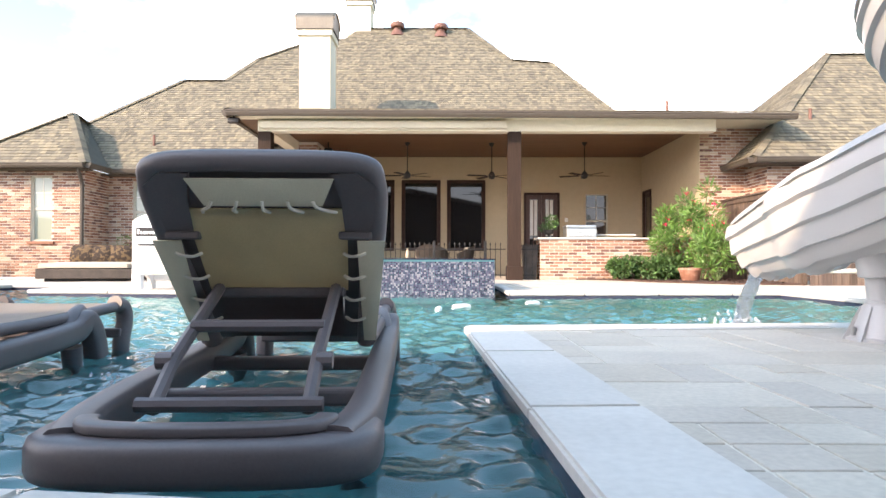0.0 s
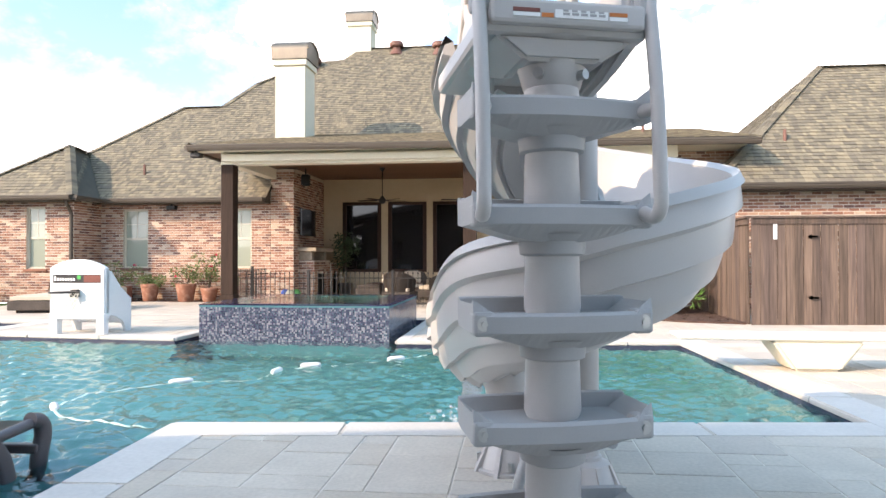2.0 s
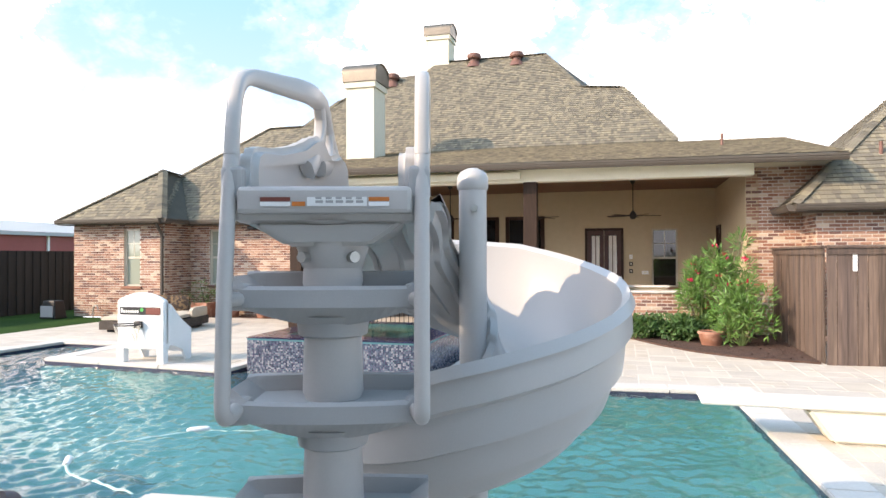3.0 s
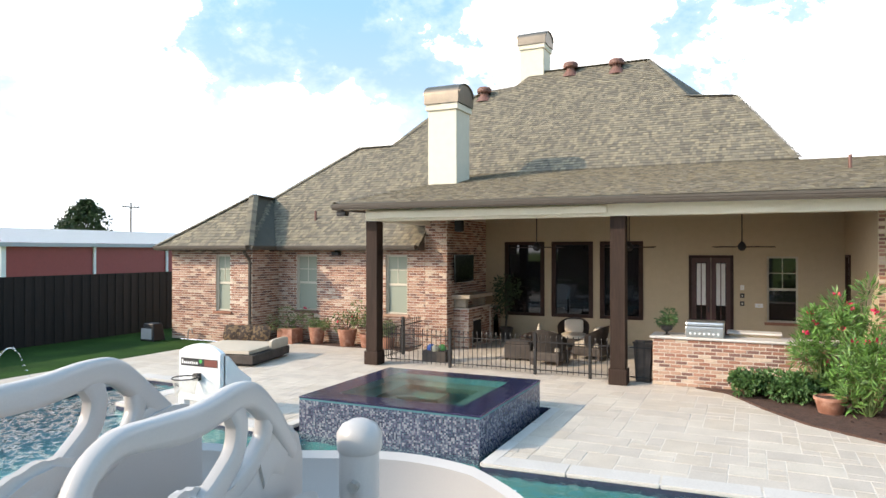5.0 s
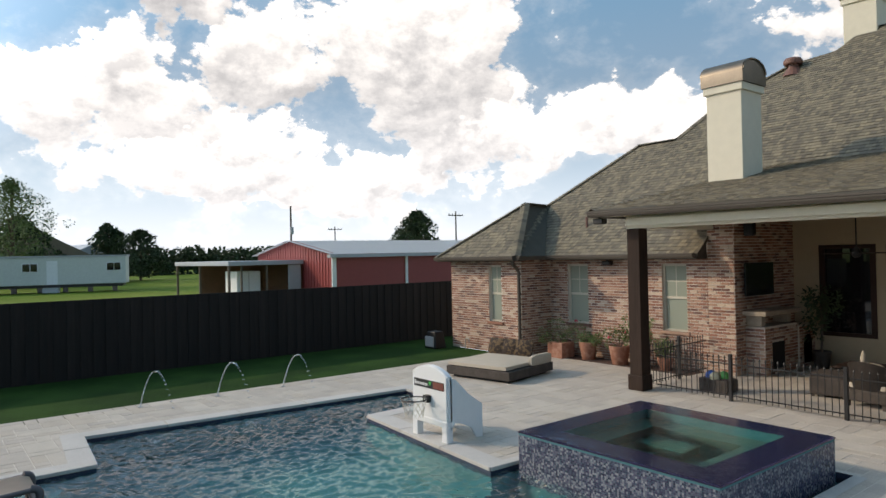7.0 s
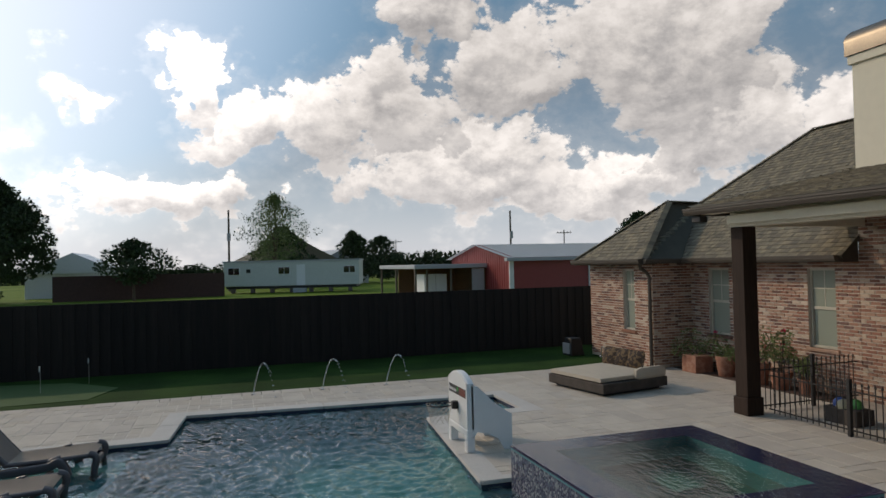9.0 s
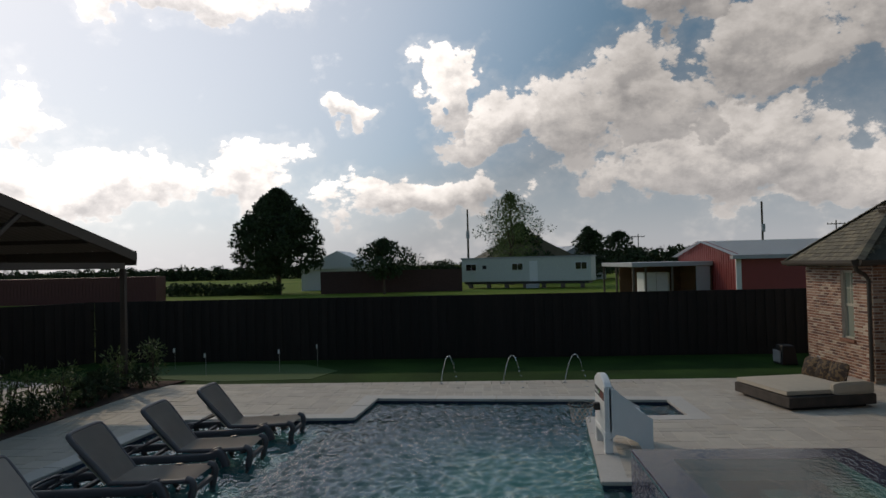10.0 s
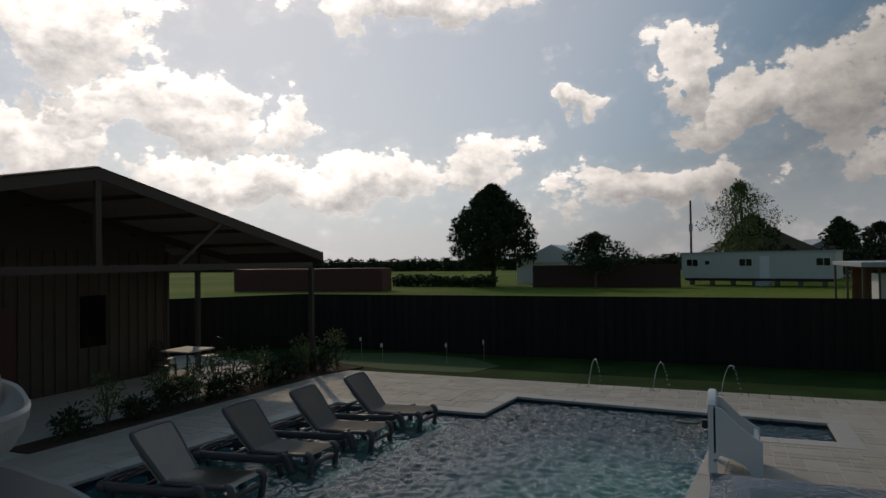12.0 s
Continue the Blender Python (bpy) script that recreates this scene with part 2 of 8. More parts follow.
M_SLIDE = mat("grey_moulded_plastic", (0.45, 0.43, 0.415), rough=0.32, vary=0.03, scale=2, grain=200, bump=0.02)
M_STEP = mat("darker_grey_plastic", (0.35, 0.345, 0.34), rough=0.5, vary=0.04, grain=300, bump=0.08)
M_WHITE = mat("white_plastic", (0.80, 0.80, 0.79), rough=0.4, vary=0.02, bump=0.02)
M_LOUNGE = mat("dark_bronze_resin", (0.115, 0.098, 0.102), rough=0.42, vary=0.08, bump=0.03, grain=120)
M_SLING = mat("taupe_sling_fabric", (0.62, 0.54, 0.48), rough=0.8, vary=0.06, grain=400, bump=0.3)
M_SLINGBACK = mat("olive_sling_fabric", (0.60, 0.51, 0.33), rough=0.85, vary=0.12, grain=300, bump=0.3, scale=5)
M_CORD = mat("pale_cord", (0.62, 0.58, 0.50), rough=0.8)
M_RED = mat("red_metal_cladding", (0.27, 0.045, 0.045), rough=0.5, vary=0.06, bump=0.02)
M_WHITEMETAL = mat("white_metal", (0.74, 0.76, 0.78), rough=0.45, vary=0.05, bump=0.02)
M_TRAILER = mat("grey_trailer_siding", (0.55, 0.58, 0.56), rough=0.6, vary=0.08, bump=0.05)
M_GRASS = mat("lawn", (0.016, 0.048, 0.007), rough=0.95, spec=0.15, vary=0.3, scale=0.7, grain=25, bump=0.5, second=(0.024, 0.060, 0.009), amount=0.8)
M_FIELD = mat("field", (0.10, 0.165, 0.016), rough=1.0, spec=0.1, vary=0.3, scale=0.05, grain=2, bump=0.3, second=(0.15, 0.17, 0.03), amount=0.6)
M_LEAF = mat("leaf", (0.055, 0.12, 0.028), rough=0.6, vary=0.25, island=0.45, bump=0)
M_LEAFDARK = mat("tree_leaf", (0.030, 0.055, 0.018), rough=0.7, vary=0.25, island=0.5, bump=0)
M_LEAFPALE = mat("pale_leaf", (0.12, 0.17, 0.05), rough=0.6, vary=0.2, island=0.4, bump=0)
M_PETAL = mat("pink_petal", (0.62, 0.03, 0.09), rough=0.6, vary=0.2, island=0.3, bump=0)
M_BARK = mat("bark", (0.10, 0.075, 0.055), rough=0.95, vary=0.3, stretch=(1, 1, 0.2), bump=0.6)
M_TERRA = mat("terracotta", (0.30, 0.13, 0.08), rough=0.85, vary=0.15, second=(0.5, 0.3, 0.22), amount=0.4)
M_MULCH = mat("bark_mulch", (0.075, 0.040, 0.028), rough=1.0, vary=0.5, scale=12, grain=60, bump=0.9)
M_IRON = mat("black_iron", (0.012, 0.011, 0.011), rough=0.5, vary=0.05, bump=0.03)
M_COPPER = mat("aged_bronze_metal", (0.20, 0.165, 0.125), rough=0.4, metal=0.75, vary=0.15, scale=4, bump=0.03)
M_RUST = mat("rusty_vent", (0.16, 0.075, 0.055), rough=0.6, vary=0.2, bump=0.05)
M_CHIM = mat("pale_stucco", (0.66, 0.605, 0.48), rough=0.85, vary=0.04, grain=70, bump=0.2)
M_WICKER = mat("dark_wicker", (0.07, 0.055, 0.045), rough=0.8, vary=0.35, grain=120, bump=0.8)
M_CUSHION = mat("oatmeal_cushion", (0.50, 0.43, 0.34), rough=0.9, vary=0.05, grain=200, bump=0.2)
M_POLE = mat("weathered_pole", (0.13, 0.105, 0.085), rough=0.9, stretch=(1, 1, 0.1))
M_SHELTER = mat("brown_shelter_metal", (0.062, 0.046, 0.036), rough=0.6, vary=0.08)
M_SHELTERROOF = mat("tan_corrugated_metal", (0.095, 0.076, 0.060), rough=0.55, vary=0.06)
M_SIDING = mat("olive_board_siding", (0.085, 0.072, 0.052), rough=0.75, vary=0.08)


# ---- building blocks ----
def thing(name, label, category, group="", kind="", at=(0, 0, 0), rz=0.0):
    ob = new(name)
    ob.empty_display_size = 0.1
    ob.matrix_world = pose(*at, 0, 0, rz)
    return tagged(ob, label, category, group, kind)


def mesh_ob(name, bm, material, smooth=False):
    me = bpy.data.meshes.new(name)
    bm.normal_update()
    if smooth:
        for f in bm.faces:
            f.smooth = True
    bm.to_mesh(me)
    bm.free()
    me.materials.append(material)
    if smooth:
        me.set_sharp_from_angle(angle=radians(40))
    return new(name, me)


def part(name, bm, material, parent=None, label="", smooth=False):
    ob = mesh_ob(name, bm, material, smooth)
    if parent is not None:
        ob.parent = parent
    return tagged(ob, label) if label else ob


def box(x0, x1, y0, y1, z0, z1, bevel=0.0, bm=None, m=None):
    bm = bm or bmesh.new()
    vs = [bm.verts.new(p) for p in ((x0, y0, z0), (x1, y0, z0), (x1, y1, z0), (x0, y1, z0), (x0, y0, z1), (x1, y0, z1), (x1, y1, z1), (x0, y1, z1))]
    fs = [bm.faces.new([vs[i] for i in q]) for q in ((3, 2, 1, 0), (4, 5, 6, 7), (0, 1, 5, 4), (1, 2, 6, 5), (2, 3, 7, 6), (3, 0, 4, 7))]
    if m is not None:
        for v in vs:
            v.co = m @ v.co
    if bevel:
        es = list({e for f in fs for e in f.edges})
        bmesh.ops.bevel(bm, geom=es, offset=bevel, segments=2, affect="EDGES", profile=0.5)
    return bm


def tube(points, radius, seg=10, bm=None, caps=True, closed=False):
    """A round bar along points; radius is one number, or one for each point."""
    bm = bm or bmesh.new()
    pts = [Vector(p) for p in points]
    rad = radius if isinstance(radius, (list, tuple)) else [radius] * len(pts)
    rings, side = [], None
    for i, p in enumerate(pts):
        if closed:
            d = (pts[(i + 1) % len(pts)] - pts[i - 1]).normalized()
        else:
            d = (pts[min(i + 1, len(pts) - 1)] - pts[max(i - 1, 0)]).normalized()
        if side is None:
            side = d.orthogonal().normalized()
        side = (side - d * side.dot(d)).normalized()
        other = d.cross(side)
        rings.append([bm.verts.new(p + (side * math.cos(2 * math.pi * k / seg) + other * math.sin(2 * math.pi * k / seg)) * rad[i]) for k in range(seg)])
    n = len(rings)
    for i in range(n if closed else n - 1):
        a, b = rings[i], rings[(i + 1) % n]
        for k in range(seg):
            bm.faces.new((a[k], a[(k + 1) % seg], b[(k + 1) % seg], b[k]))
    if caps and not closed:
        bm.faces.new(rings[0][::-1]), bm.faces.new(rings[-1])
    return bm


def lathe(profile, seg=24, at=(0, 0, 0), bm=None):
    """Turns (radius, height) pairs about the vertical axis."""
    bm = bm or bmesh.new()
    rings = []
    for r, z in profile:
        rings.append([bm.verts.new((at[0] + r * math.cos(2 * math.pi * k / seg), at[1] + r * math.sin(2 * math.pi * k / seg), at[2] + z)) for k in range(seg)])
    for a, b in zip(rings, rings[1:]):
        for k in range(seg):
            bm.faces.new((a[k], a[(k + 1) % seg], b[(k + 1) % seg], b[k]))
    bm.faces.new(rings[0][::-1]), bm.faces.new(rings[-1])
    return bm


def prism(outline, z0, z1, bm=None, bevel=0.0):
    """A plan outline (counter-clockwise) raised from z0 to z1."""
    bm = bm or bmesh.new()
    lo, hi = [bm.verts.new((x, y, z0)) for x, y in outline], [bm.verts.new((x, y, z1)) for x, y in outline]
    n = len(outline)
    fs = [bm.faces.new(lo[::-1]), bm.faces.new(hi)] + [bm.faces.new((lo[i], lo[(i + 1) % n], hi[(i + 1) % n], hi[i])) for i in range(n)]
    if bevel:
        bmesh.ops.bevel(bm, geom=list({e for f in fs for e in f.edges}), offset=bevel, segments=2, affect="EDGES")
    return bm


def smooth_path(points, steps=6):
    """Points joined by a soft curve."""
    p = [Vector(q) for q in points]
    out = []
    for i in range(len(p) - 1):
        a, b, c, d = p[max(i - 1, 0)], p[i], p[i + 1], p[min(i + 2, len(p) - 1)]
        for k in range(steps):
            t = k / steps
            out.append(0.5 * ((2 * b) + (c - a) * t + (2 * a - 5 * b + 4 * c - d) * t * t + (3 * b - a - 3 * c + d) * t ** 3))
    return out + [p[-1]]


def inside(x, y, outline):
    hit = False
    for (x0, y0), (x1, y1) in zip(outline, outline[1:] + outline[:1]):
        if (y0 > y) != (y1 > y) and x < (x1 - x0) * (y - y0) / (y1 - y0) + x0:
            hit = not hit
    return hit


def quick(name, verts, faces, material, parent=None, kind=""):
    me = bpy.data.meshes.new(name)
    me.from_pydata(verts, [], faces)
    me.materials.append(material)
    ob = new(name, me)
    if parent is not None:
        ob.parent = parent
    return tagged(ob, kind=kind) if kind else ob


def setting(name, bm, material, label, category, kind="structure"):
    return tagged(mesh_ob(name, bm, material), label, category, kind=kind)


# ---- ground, deck and pool ----
WATER = -0.09
POOL = [(-3.65, -9.10), (-1.90, -9.25), (-1.85, -12.55), (4.40, -13.25), (4.22, -9.97), (8.85, -9.52), (8.65, -5.20), (4.92, -5.42), (4.92, -2.30),
        (1.82, -2.30), (1.78, -5.36), (-1.78, -5.02), (-1.85, -3.20), (-3.20, -3.20)]


def ring_ground(x0, x1, y0, y1, z, far):
    bm = bmesh.new()
    xs, ys = [-far, x0, x1, far], [-far, y0, y1, far]
    v = [[bm.verts.new((x, y, z)) for y in ys] for x in xs]
    for i in range(3):
        for j in range(3):
            if (i, j) != (1, 1):
                bm.faces.new((v[i][j], v[i + 1][j], v[i + 1][j + 1], v[i][j + 1]))
    return bm


setting("ground", ring_ground(-9.9, 30, -24, 40, -0.06, 2500), M_FIELD, "wide green field reaching the horizon", "ground")
lawn_bm = bmesh.new()
lawn_v = [lawn_bm.verts.new(p) for p in ((-9.9, -24, -0.03), (-5.75, -24, -0.03), (-4.9, 1.2, -0.03), (-4.9, 1.7, -0.03), (-7.4, 1.7, -0.03), (-7.4, 40, -0.03), (-9.9, 40, -0.03))]
lawn_bm.faces.new(lawn_v)
setting("lawn", lawn_bm, M_GRASS, "mown green lawn between the deck and the fence", "lawn")


def deck_slab():
    """The bed under the paving, with the pool's outline cut out of it."""
    bm = bmesh.new()
    outer = [(-5.75, -24), (30, -24), (30, 40), (-7.4, 40), (-7.4, 1.7), (-4.9, 1.7), (-4.9, 1.2)]
    def loop(pts):
        vs = [bm.verts.new((x, y, -0.005)) for x, y in pts]
        return [bm.edges.new((vs[i], vs[(i + 1) % len(vs)])) for i in range(len(vs))]
    es = loop(outer) + loop(POOL)
    bmesh.ops.triangle_fill(bm, edges=es, use_beauty=True)
    for f in bm.faces:
        if f.normal.z < 0:
            f.normal_flip()
    return bm


deck = setting("deck", deck_slab(), M_GROUT, "pale travertine paving round the pool", "deck")


def pool_shell():
    bm = bmesh.new()
    n = len(POOL)
    bands = ((-0.005, -0.22, 0), (-0.22, -1.5, 1))
    mats = []
    for z1, z0, k in bands:
        hi, lo = [bm.verts.new((x, y, z1)) for x, y in POOL], [bm.verts.new((x, y, z0)) for x, y in POOL]
        for i in range(n):
            f = bm.faces.new((hi[i], hi[(i + 1) % n], lo[(i + 1) % n], lo[i]))
            f.material_index = k
    f = bm.faces.new([bm.verts.new((x, y, -1.5)) for x, y in POOL])
    f.material_index = 1
    return bm


shell = setting("pool_shell", pool_shell(), M_WATERTILE, "blue plastered pool basin with a dark tile waterline", "pool")
shell.data.materials.append(M_PLASTER)
setting("sun_shelf", prism([(-1.84, -12.53), (4.39, -13.23), (4.25, -10.35), (-1.86, -9.7)], -1.5, -0.34), M_PLASTER, "shallow plastered shelf under the loungers", "pool shelf")


def water_mat(name):
    m = bpy.data.materials.new(name)
    m.use_nodes = True
    nt = m.node_tree
    n, l = nt.nodes.new, nt.links.new
    b = nt.nodes["Principled BSDF"]
    b.inputs["Base Color"].default_value = (0.50, 0.90, 0.93, 1)
    b.inputs["Roughness"].default_value = 0.02
    b.inputs["IOR"].default_value = 1.33
    b.inputs["Transmission Weight"].default_value = 1.0
    geo = n("ShaderNodeNewGeometry")
    mp = n("ShaderNodeMapping")
    mp.inputs["Scale"].default_value = (1.0, 1.35, 1.0)
    l(geo.outputs["Position"], mp.inputs[0])
    small = n("ShaderNodeTexNoise")
    small.inputs["Scale"].default_value, small.inputs["Detail"].default_value = 12.0, 2.0
    l(mp.outputs[0], small.inputs[0])
    bp = n("ShaderNodeBump")
    bp.inputs["Strength"].default_value, bp.inputs["Distance"].default_value = 0.25, 0.02
    l(small.outputs[0], bp.inputs["Height"]); l(bp.outputs[0], b.inputs["Normal"])
    return m


M_WATER = water_mat("pool_water")


def water_sheet():
    """Water with real ripples."""
    x0, x1, y0, y1, step = -3.7, 8.95, -13.3, -2.25, 0.042
    nx, ny = int((x1 - x0) / step), int((y1 - y0) / step)
    verts, faces, ids = [], [], {}
    for i in range(nx + 1):
        for j in range(ny + 1):
            x, y = x0 + i * step, y0 + j * step
            near = any(inside(x + dx, y + dy, POOL) for dx in (-step, 0, step) for dy in (-step, 0, step))
            if near:
                z = 0.012 * noise.noise((x * 2.1, y * 2.6, 0.3)) + 0.034 * (0.3 - abs(noise.noise((x * 4.6, y * 5.8, 2.0)))) + 0.030 * noise.noise((x * 9.0, y * 11.0, 5.0))
                ids[i, j] = len(verts)
                verts.append((x, y, WATER + z))
    for i in range(nx):
        for j in range(ny):
            q = [(i, j), (i + 1, j), (i + 1, j + 1), (i, j + 1)]
            if all(k in ids for k in q):
                faces.append([ids[k] for k in q])
    ob = quick("water", verts, faces, M_WATER)
    for p in ob.data.polygons:
        p.use_smooth = True
    ob.visible_shadow = False
    return tagged(ob, "rippled blue pool water", "water", kind="structure")


water_sheet()


def edge_stones(parent, i, width, length, z0, z1):
    """Coping stones side by side along the pool's edge i; at the pool's outer corners they run on into the corner."""
    a, b = Vector(POOL[i]), Vector(POOL[(i + 1) % len(POOL)])
    before = Vector(POOL[i - 1])
    d = b - a
    u, w = d.normalized(), Vector((d.y, -d.x)).normalized()
    cross = lambda p, q: p.x * q.y - p.y * q.x
    lead = width if cross(a - before, d) > 0 else 0.0
    start, total = a - u * lead, d.length + lead
    n = max(1, round(total / length))
    step = total / n
    for k in range(n):
        s0, s1 = start + u * (k * step + 0.004), start + u * ((k + 1) * step - 0.004)
        pts = [s0 - w * 0.02, s0 + w * width, s1 + w * width, s1 - w * 0.02]
        part("coping_stone", prism([(p.x, p.y) for p in pts], z0, z1 + 0.0015 * (i % 3), bevel=0.010), M_COPING, parent)


coping = tagged(new("coping"), "pale stone coping along the pool edge", "coping", kind="structure")
for i in range(len(POOL)):
    if i not in (8,):
        edge_stones(coping, i, 0.15 if i in (7, 9) else 0.33, 1.15, -0.045, 0.004)


# ---- house ----
PITCH = 0.828


def roof_z(y):
    return 8.76 - PITCH * (9.64 - y)



def wall(name, x0, x1, y0, y1, z0, z1, label, openings=(), material=None):
    """A wall along x with openings (x0, x1, z0, z1) that go right through."""
    bm = bmesh.new()
    xs = sorted({x0, x1, *[v for o in openings for v in o[:2]]})
    zs = sorted({z0, z1, *[v for o in openings for v in o[2:]]})
    solid = {}
    for i, (a, b) in enumerate(zip(xs, xs[1:])):
        for j, (c, d) in enumerate(zip(zs, zs[1:])):
            solid[i, j] = not any(o[0] < (a + b) / 2 < o[1] and o[2] < (c + d) / 2 < o[3] for o in openings)
    vs = {}

    def v(x, y, z):
        if (x, y, z) not in vs:
            vs[x, y, z] = bm.verts.new((x, y, z))
        return vs[x, y, z]
    for (i, j), on in solid.items():
        if not on:
            continue
        a, b, c, d = xs[i], xs[i + 1], zs[j], zs[j + 1]
        bm.faces.new((v(a, y0, c), v(b, y0, c), v(b, y0, d), v(a, y0, d)))
        bm.faces.new((v(b, y1, c), v(a, y1, c), v(a, y1, d), v(b, y1, d)))
        for di, dj, q in ((-1, 0, ((a, y1, c), (a, y0, c), (a, y0, d), (a, y1, d))), (1, 0, ((b, y0, c), (b, y1, c), (b, y1, d), (b, y0, d))),
                          (0, -1, ((a, y1, c), (b, y1, c), (b, y0, c), (a, y0, c))), (0, 1, ((a, y0, d), (b, y0, d), (b, y1, d), (a, y1, d)))):
            if not solid.get((i + di, j + dj), False):
                bm.faces.new([v(*p) for p in q])
    return setting(name, bm, material or M_MORTAR, label, "wall")


BL, BH, BJ = 0.2032, 0.0677, 0.016


def brick_rows(u0, u1, z0, z1, holes=()):
    for r in range(int((z1 - z0) / BH)):
        za, zb = z0 + r * BH + BJ / 2, z0 + (r + 1) * BH - BJ / 2
        u = u0 - (BL / 2 if r % 2 else 0)
        while u < u1:
            pieces = [(max(u + BJ / 2, u0), min(u + BL - BJ / 2, u1))]
            u += BL
            for h in holes:
                if zb > h[2] and za < h[3]:
                    pieces = [s for p, q in pieces for s in (((p, q),) if q <= h[0] or p >= h[1] else ((p, min(q, h[0])), (max(p, h[1]), q)))]
            for p, q in pieces:
                if q - p > 0.03:
                    yield p, q, za, zb


def brick_face(parent, u0, u1, z0, z1, place, holes=(), name="brickwork"):
    """Running-bond bricks proud of a wall face; place(u, z, d) gives a point d in front of it."""
    verts, faces = [], []
    rng = random.Random(int(abs(u0 * 100 + z1 * 7)))
    for p, q, za, zb in brick_rows(u0, u1, z0, z1, holes):
        d = 0.012 + rng.uniform(-0.004, 0.004)
        i = len(verts)
        verts += [place(p, za, 0), place(q, za, 0), place(q, zb, 0), place(p, zb, 0),
                  place(p + .003, za + .003, d), place(q - .003, za + .003, d), place(q - .003, zb - .003, d), place(p + .003, zb - .003, d)]
        faces += [[i + k for k in f] for f in ((4, 5, 6, 7), (0, 1, 5, 4), (1, 2, 6, 5), (2, 3, 7, 6), (3, 0, 4, 7))]
    return quick(name, verts, faces, M_BRICK, parent, "stuff")


W1Y, W2Y, PBY, FIRE_X = 1.60, 2.75, 5.50, 0.74
WING_L, WING_R = -7.58, -4.60
WIN1, WIN2, WIN3 = (-5.90, -5.38, 0.86, 2.43), (-3.98, -3.28, 0.86, 2.43), (-1.05, -0.40, 0.86, 2.43)
wing_a = wall("wall_wing", WING_L, WING_R, W1Y, W1Y + 0.25, 0, 2.62, "old red brick wall of the bedroom wing", [WIN1])
brick_face(wing_a, WING_L, WING_R, 0, 2.62, lambda u, z, d: (u, W1Y - d, z), [WIN1])
wing_r = setting("wall_wing_return", box(WING_R - 0.25, WING_R, W1Y + 0.25, W2Y + 0.25, 0, 2.62), M_MORTAR, "short brick return wall of the wing", "wall")
brick_face(wing_r, W1Y, W2Y, 0, 2.62, lambda u, z, d: (WING_R + d, u, z))
wing_b = wall("wall_garden", WING_R, 0.12, W2Y, W2Y + 0.25, 0, 2.70, "old red brick wall behind the flower pots", [WIN2, WIN3])
brick_face(wing_b, WING_R, 0.12, 0, 2.70, lambda u, z, d: (u, W2Y - d, z), [WIN2, WIN3])
fire_pier = setting("wall_fire_pier", box(0.122, FIRE_X, W2Y, W2Y + 0.249, 0, 3.45), M_MORTAR, "brick end of the fireplace wall", "wall")
brick_face(fire_pier, 0.122, FIRE_X, 0, 3.45, lambda u, z, d: (u, W2Y - d, z))
setting("wall_wing_end", box(WING_L, WING_L + 0.25, W1Y + 0.25, 9, 0, 2.62), M_MORTAR, "brick end wall of the wing", "wall")
fire = setting("wall_fireplace", box(FIRE_X - 0.3, FIRE_X, W2Y + 0.25, PBY, 0, 3.48), M_MORTAR, "brick fireplace wall of the covered patio", "wall")
brick_face(fire, W2Y, PBY, 0, 3.45, lambda u, z, d: (FIRE_X + d, u, z))

PW = [(1.36, 2.50, 0.70, 2.80), (2.75, 3.87, 0.70, 2.80), (4.10, 5.20, 0.70, 2.80)]
FD, PWIN = (6.36, 7.42, 0.02, 2.43), (8.18, 8.86, 0.78, 2.40)
wall("wall_patio", FIRE_X, 9.85, PBY, PBY + 0.25, 0, 3.5, "cream stucco wall of the covered patio", PW + [FD, PWIN], M_STUCCO)
SIDE_DOOR = (4.55, 5.30, 0.02, 2.45)
side_bm = bmesh.new()
for y0, y1, z0, z1 in ((0.95, SIDE_DOOR[0], 0, 3.48), (SIDE_DOOR[1], PBY + 0.25, 0, 3.48), (SIDE_DOOR[0], SIDE_DOOR[1], SIDE_DOOR[3], 3.48)):
    box(9.85, 10.1, y0, y1, z0, z1, bm=side_bm)
setting("wall_patio_side", side_bm, M_STUCCO, "cream boarded side wall of the covered patio", "wall")
pier = setting("wall_brick_pier", box(10.1, 11.6, 0.95, 1.2, 0, 3.75), M_MORTAR, "old red brick wall beside the covered patio", "wall")
brick_face(pier, 9.86, 11.5, 0, 3.47, lambda u, z, d: (u, 0.95 - d, z))
setting("ceiling", box(-0.5, 10.1, 0.0, PBY + 0.2, 3.485, 3.52), M_CEIL, "dark stained plank ceiling of the covered patio", "ceiling")
setting("wall_house_back", box(-7.5, 16, 12.0, 12.25, 0, 3.4), M_MORTAR, "far brick wall of the house", "wall")
room_back = setting("wall_room", box(0.9, 9.8, 9.0, 9.1, 0, 3.4), M_STUCCO, "inner wall of the living room", "wall")


# roofs: a deck of boards under real shingles
def roof_piece(name, pts, label, shingled=True):
    bm = bmesh.new()
    f = bm.faces.new([bm.verts.new(p) for p in pts])
    bm.normal_update()
    if f.normal.z < 0:
        f.normal_flip()
        bm.normal_update()
    nrm = f.normal.copy()
    ret = bmesh.ops.extrude_face_region(bm, geom=[f])
    for v in [g for g in ret["geom"] if isinstance(g, bmesh.types.BMVert)]:
        v.co -= nrm * 0.07
    bmesh.ops.recalc_face_normals(bm, faces=bm.faces[:])
    ob = setting(name, bm, M_ROOFDECK, label, "roof")
    if shingled:
        shingles(ob, [Vector(p) for p in pts], nrm)
    return ob


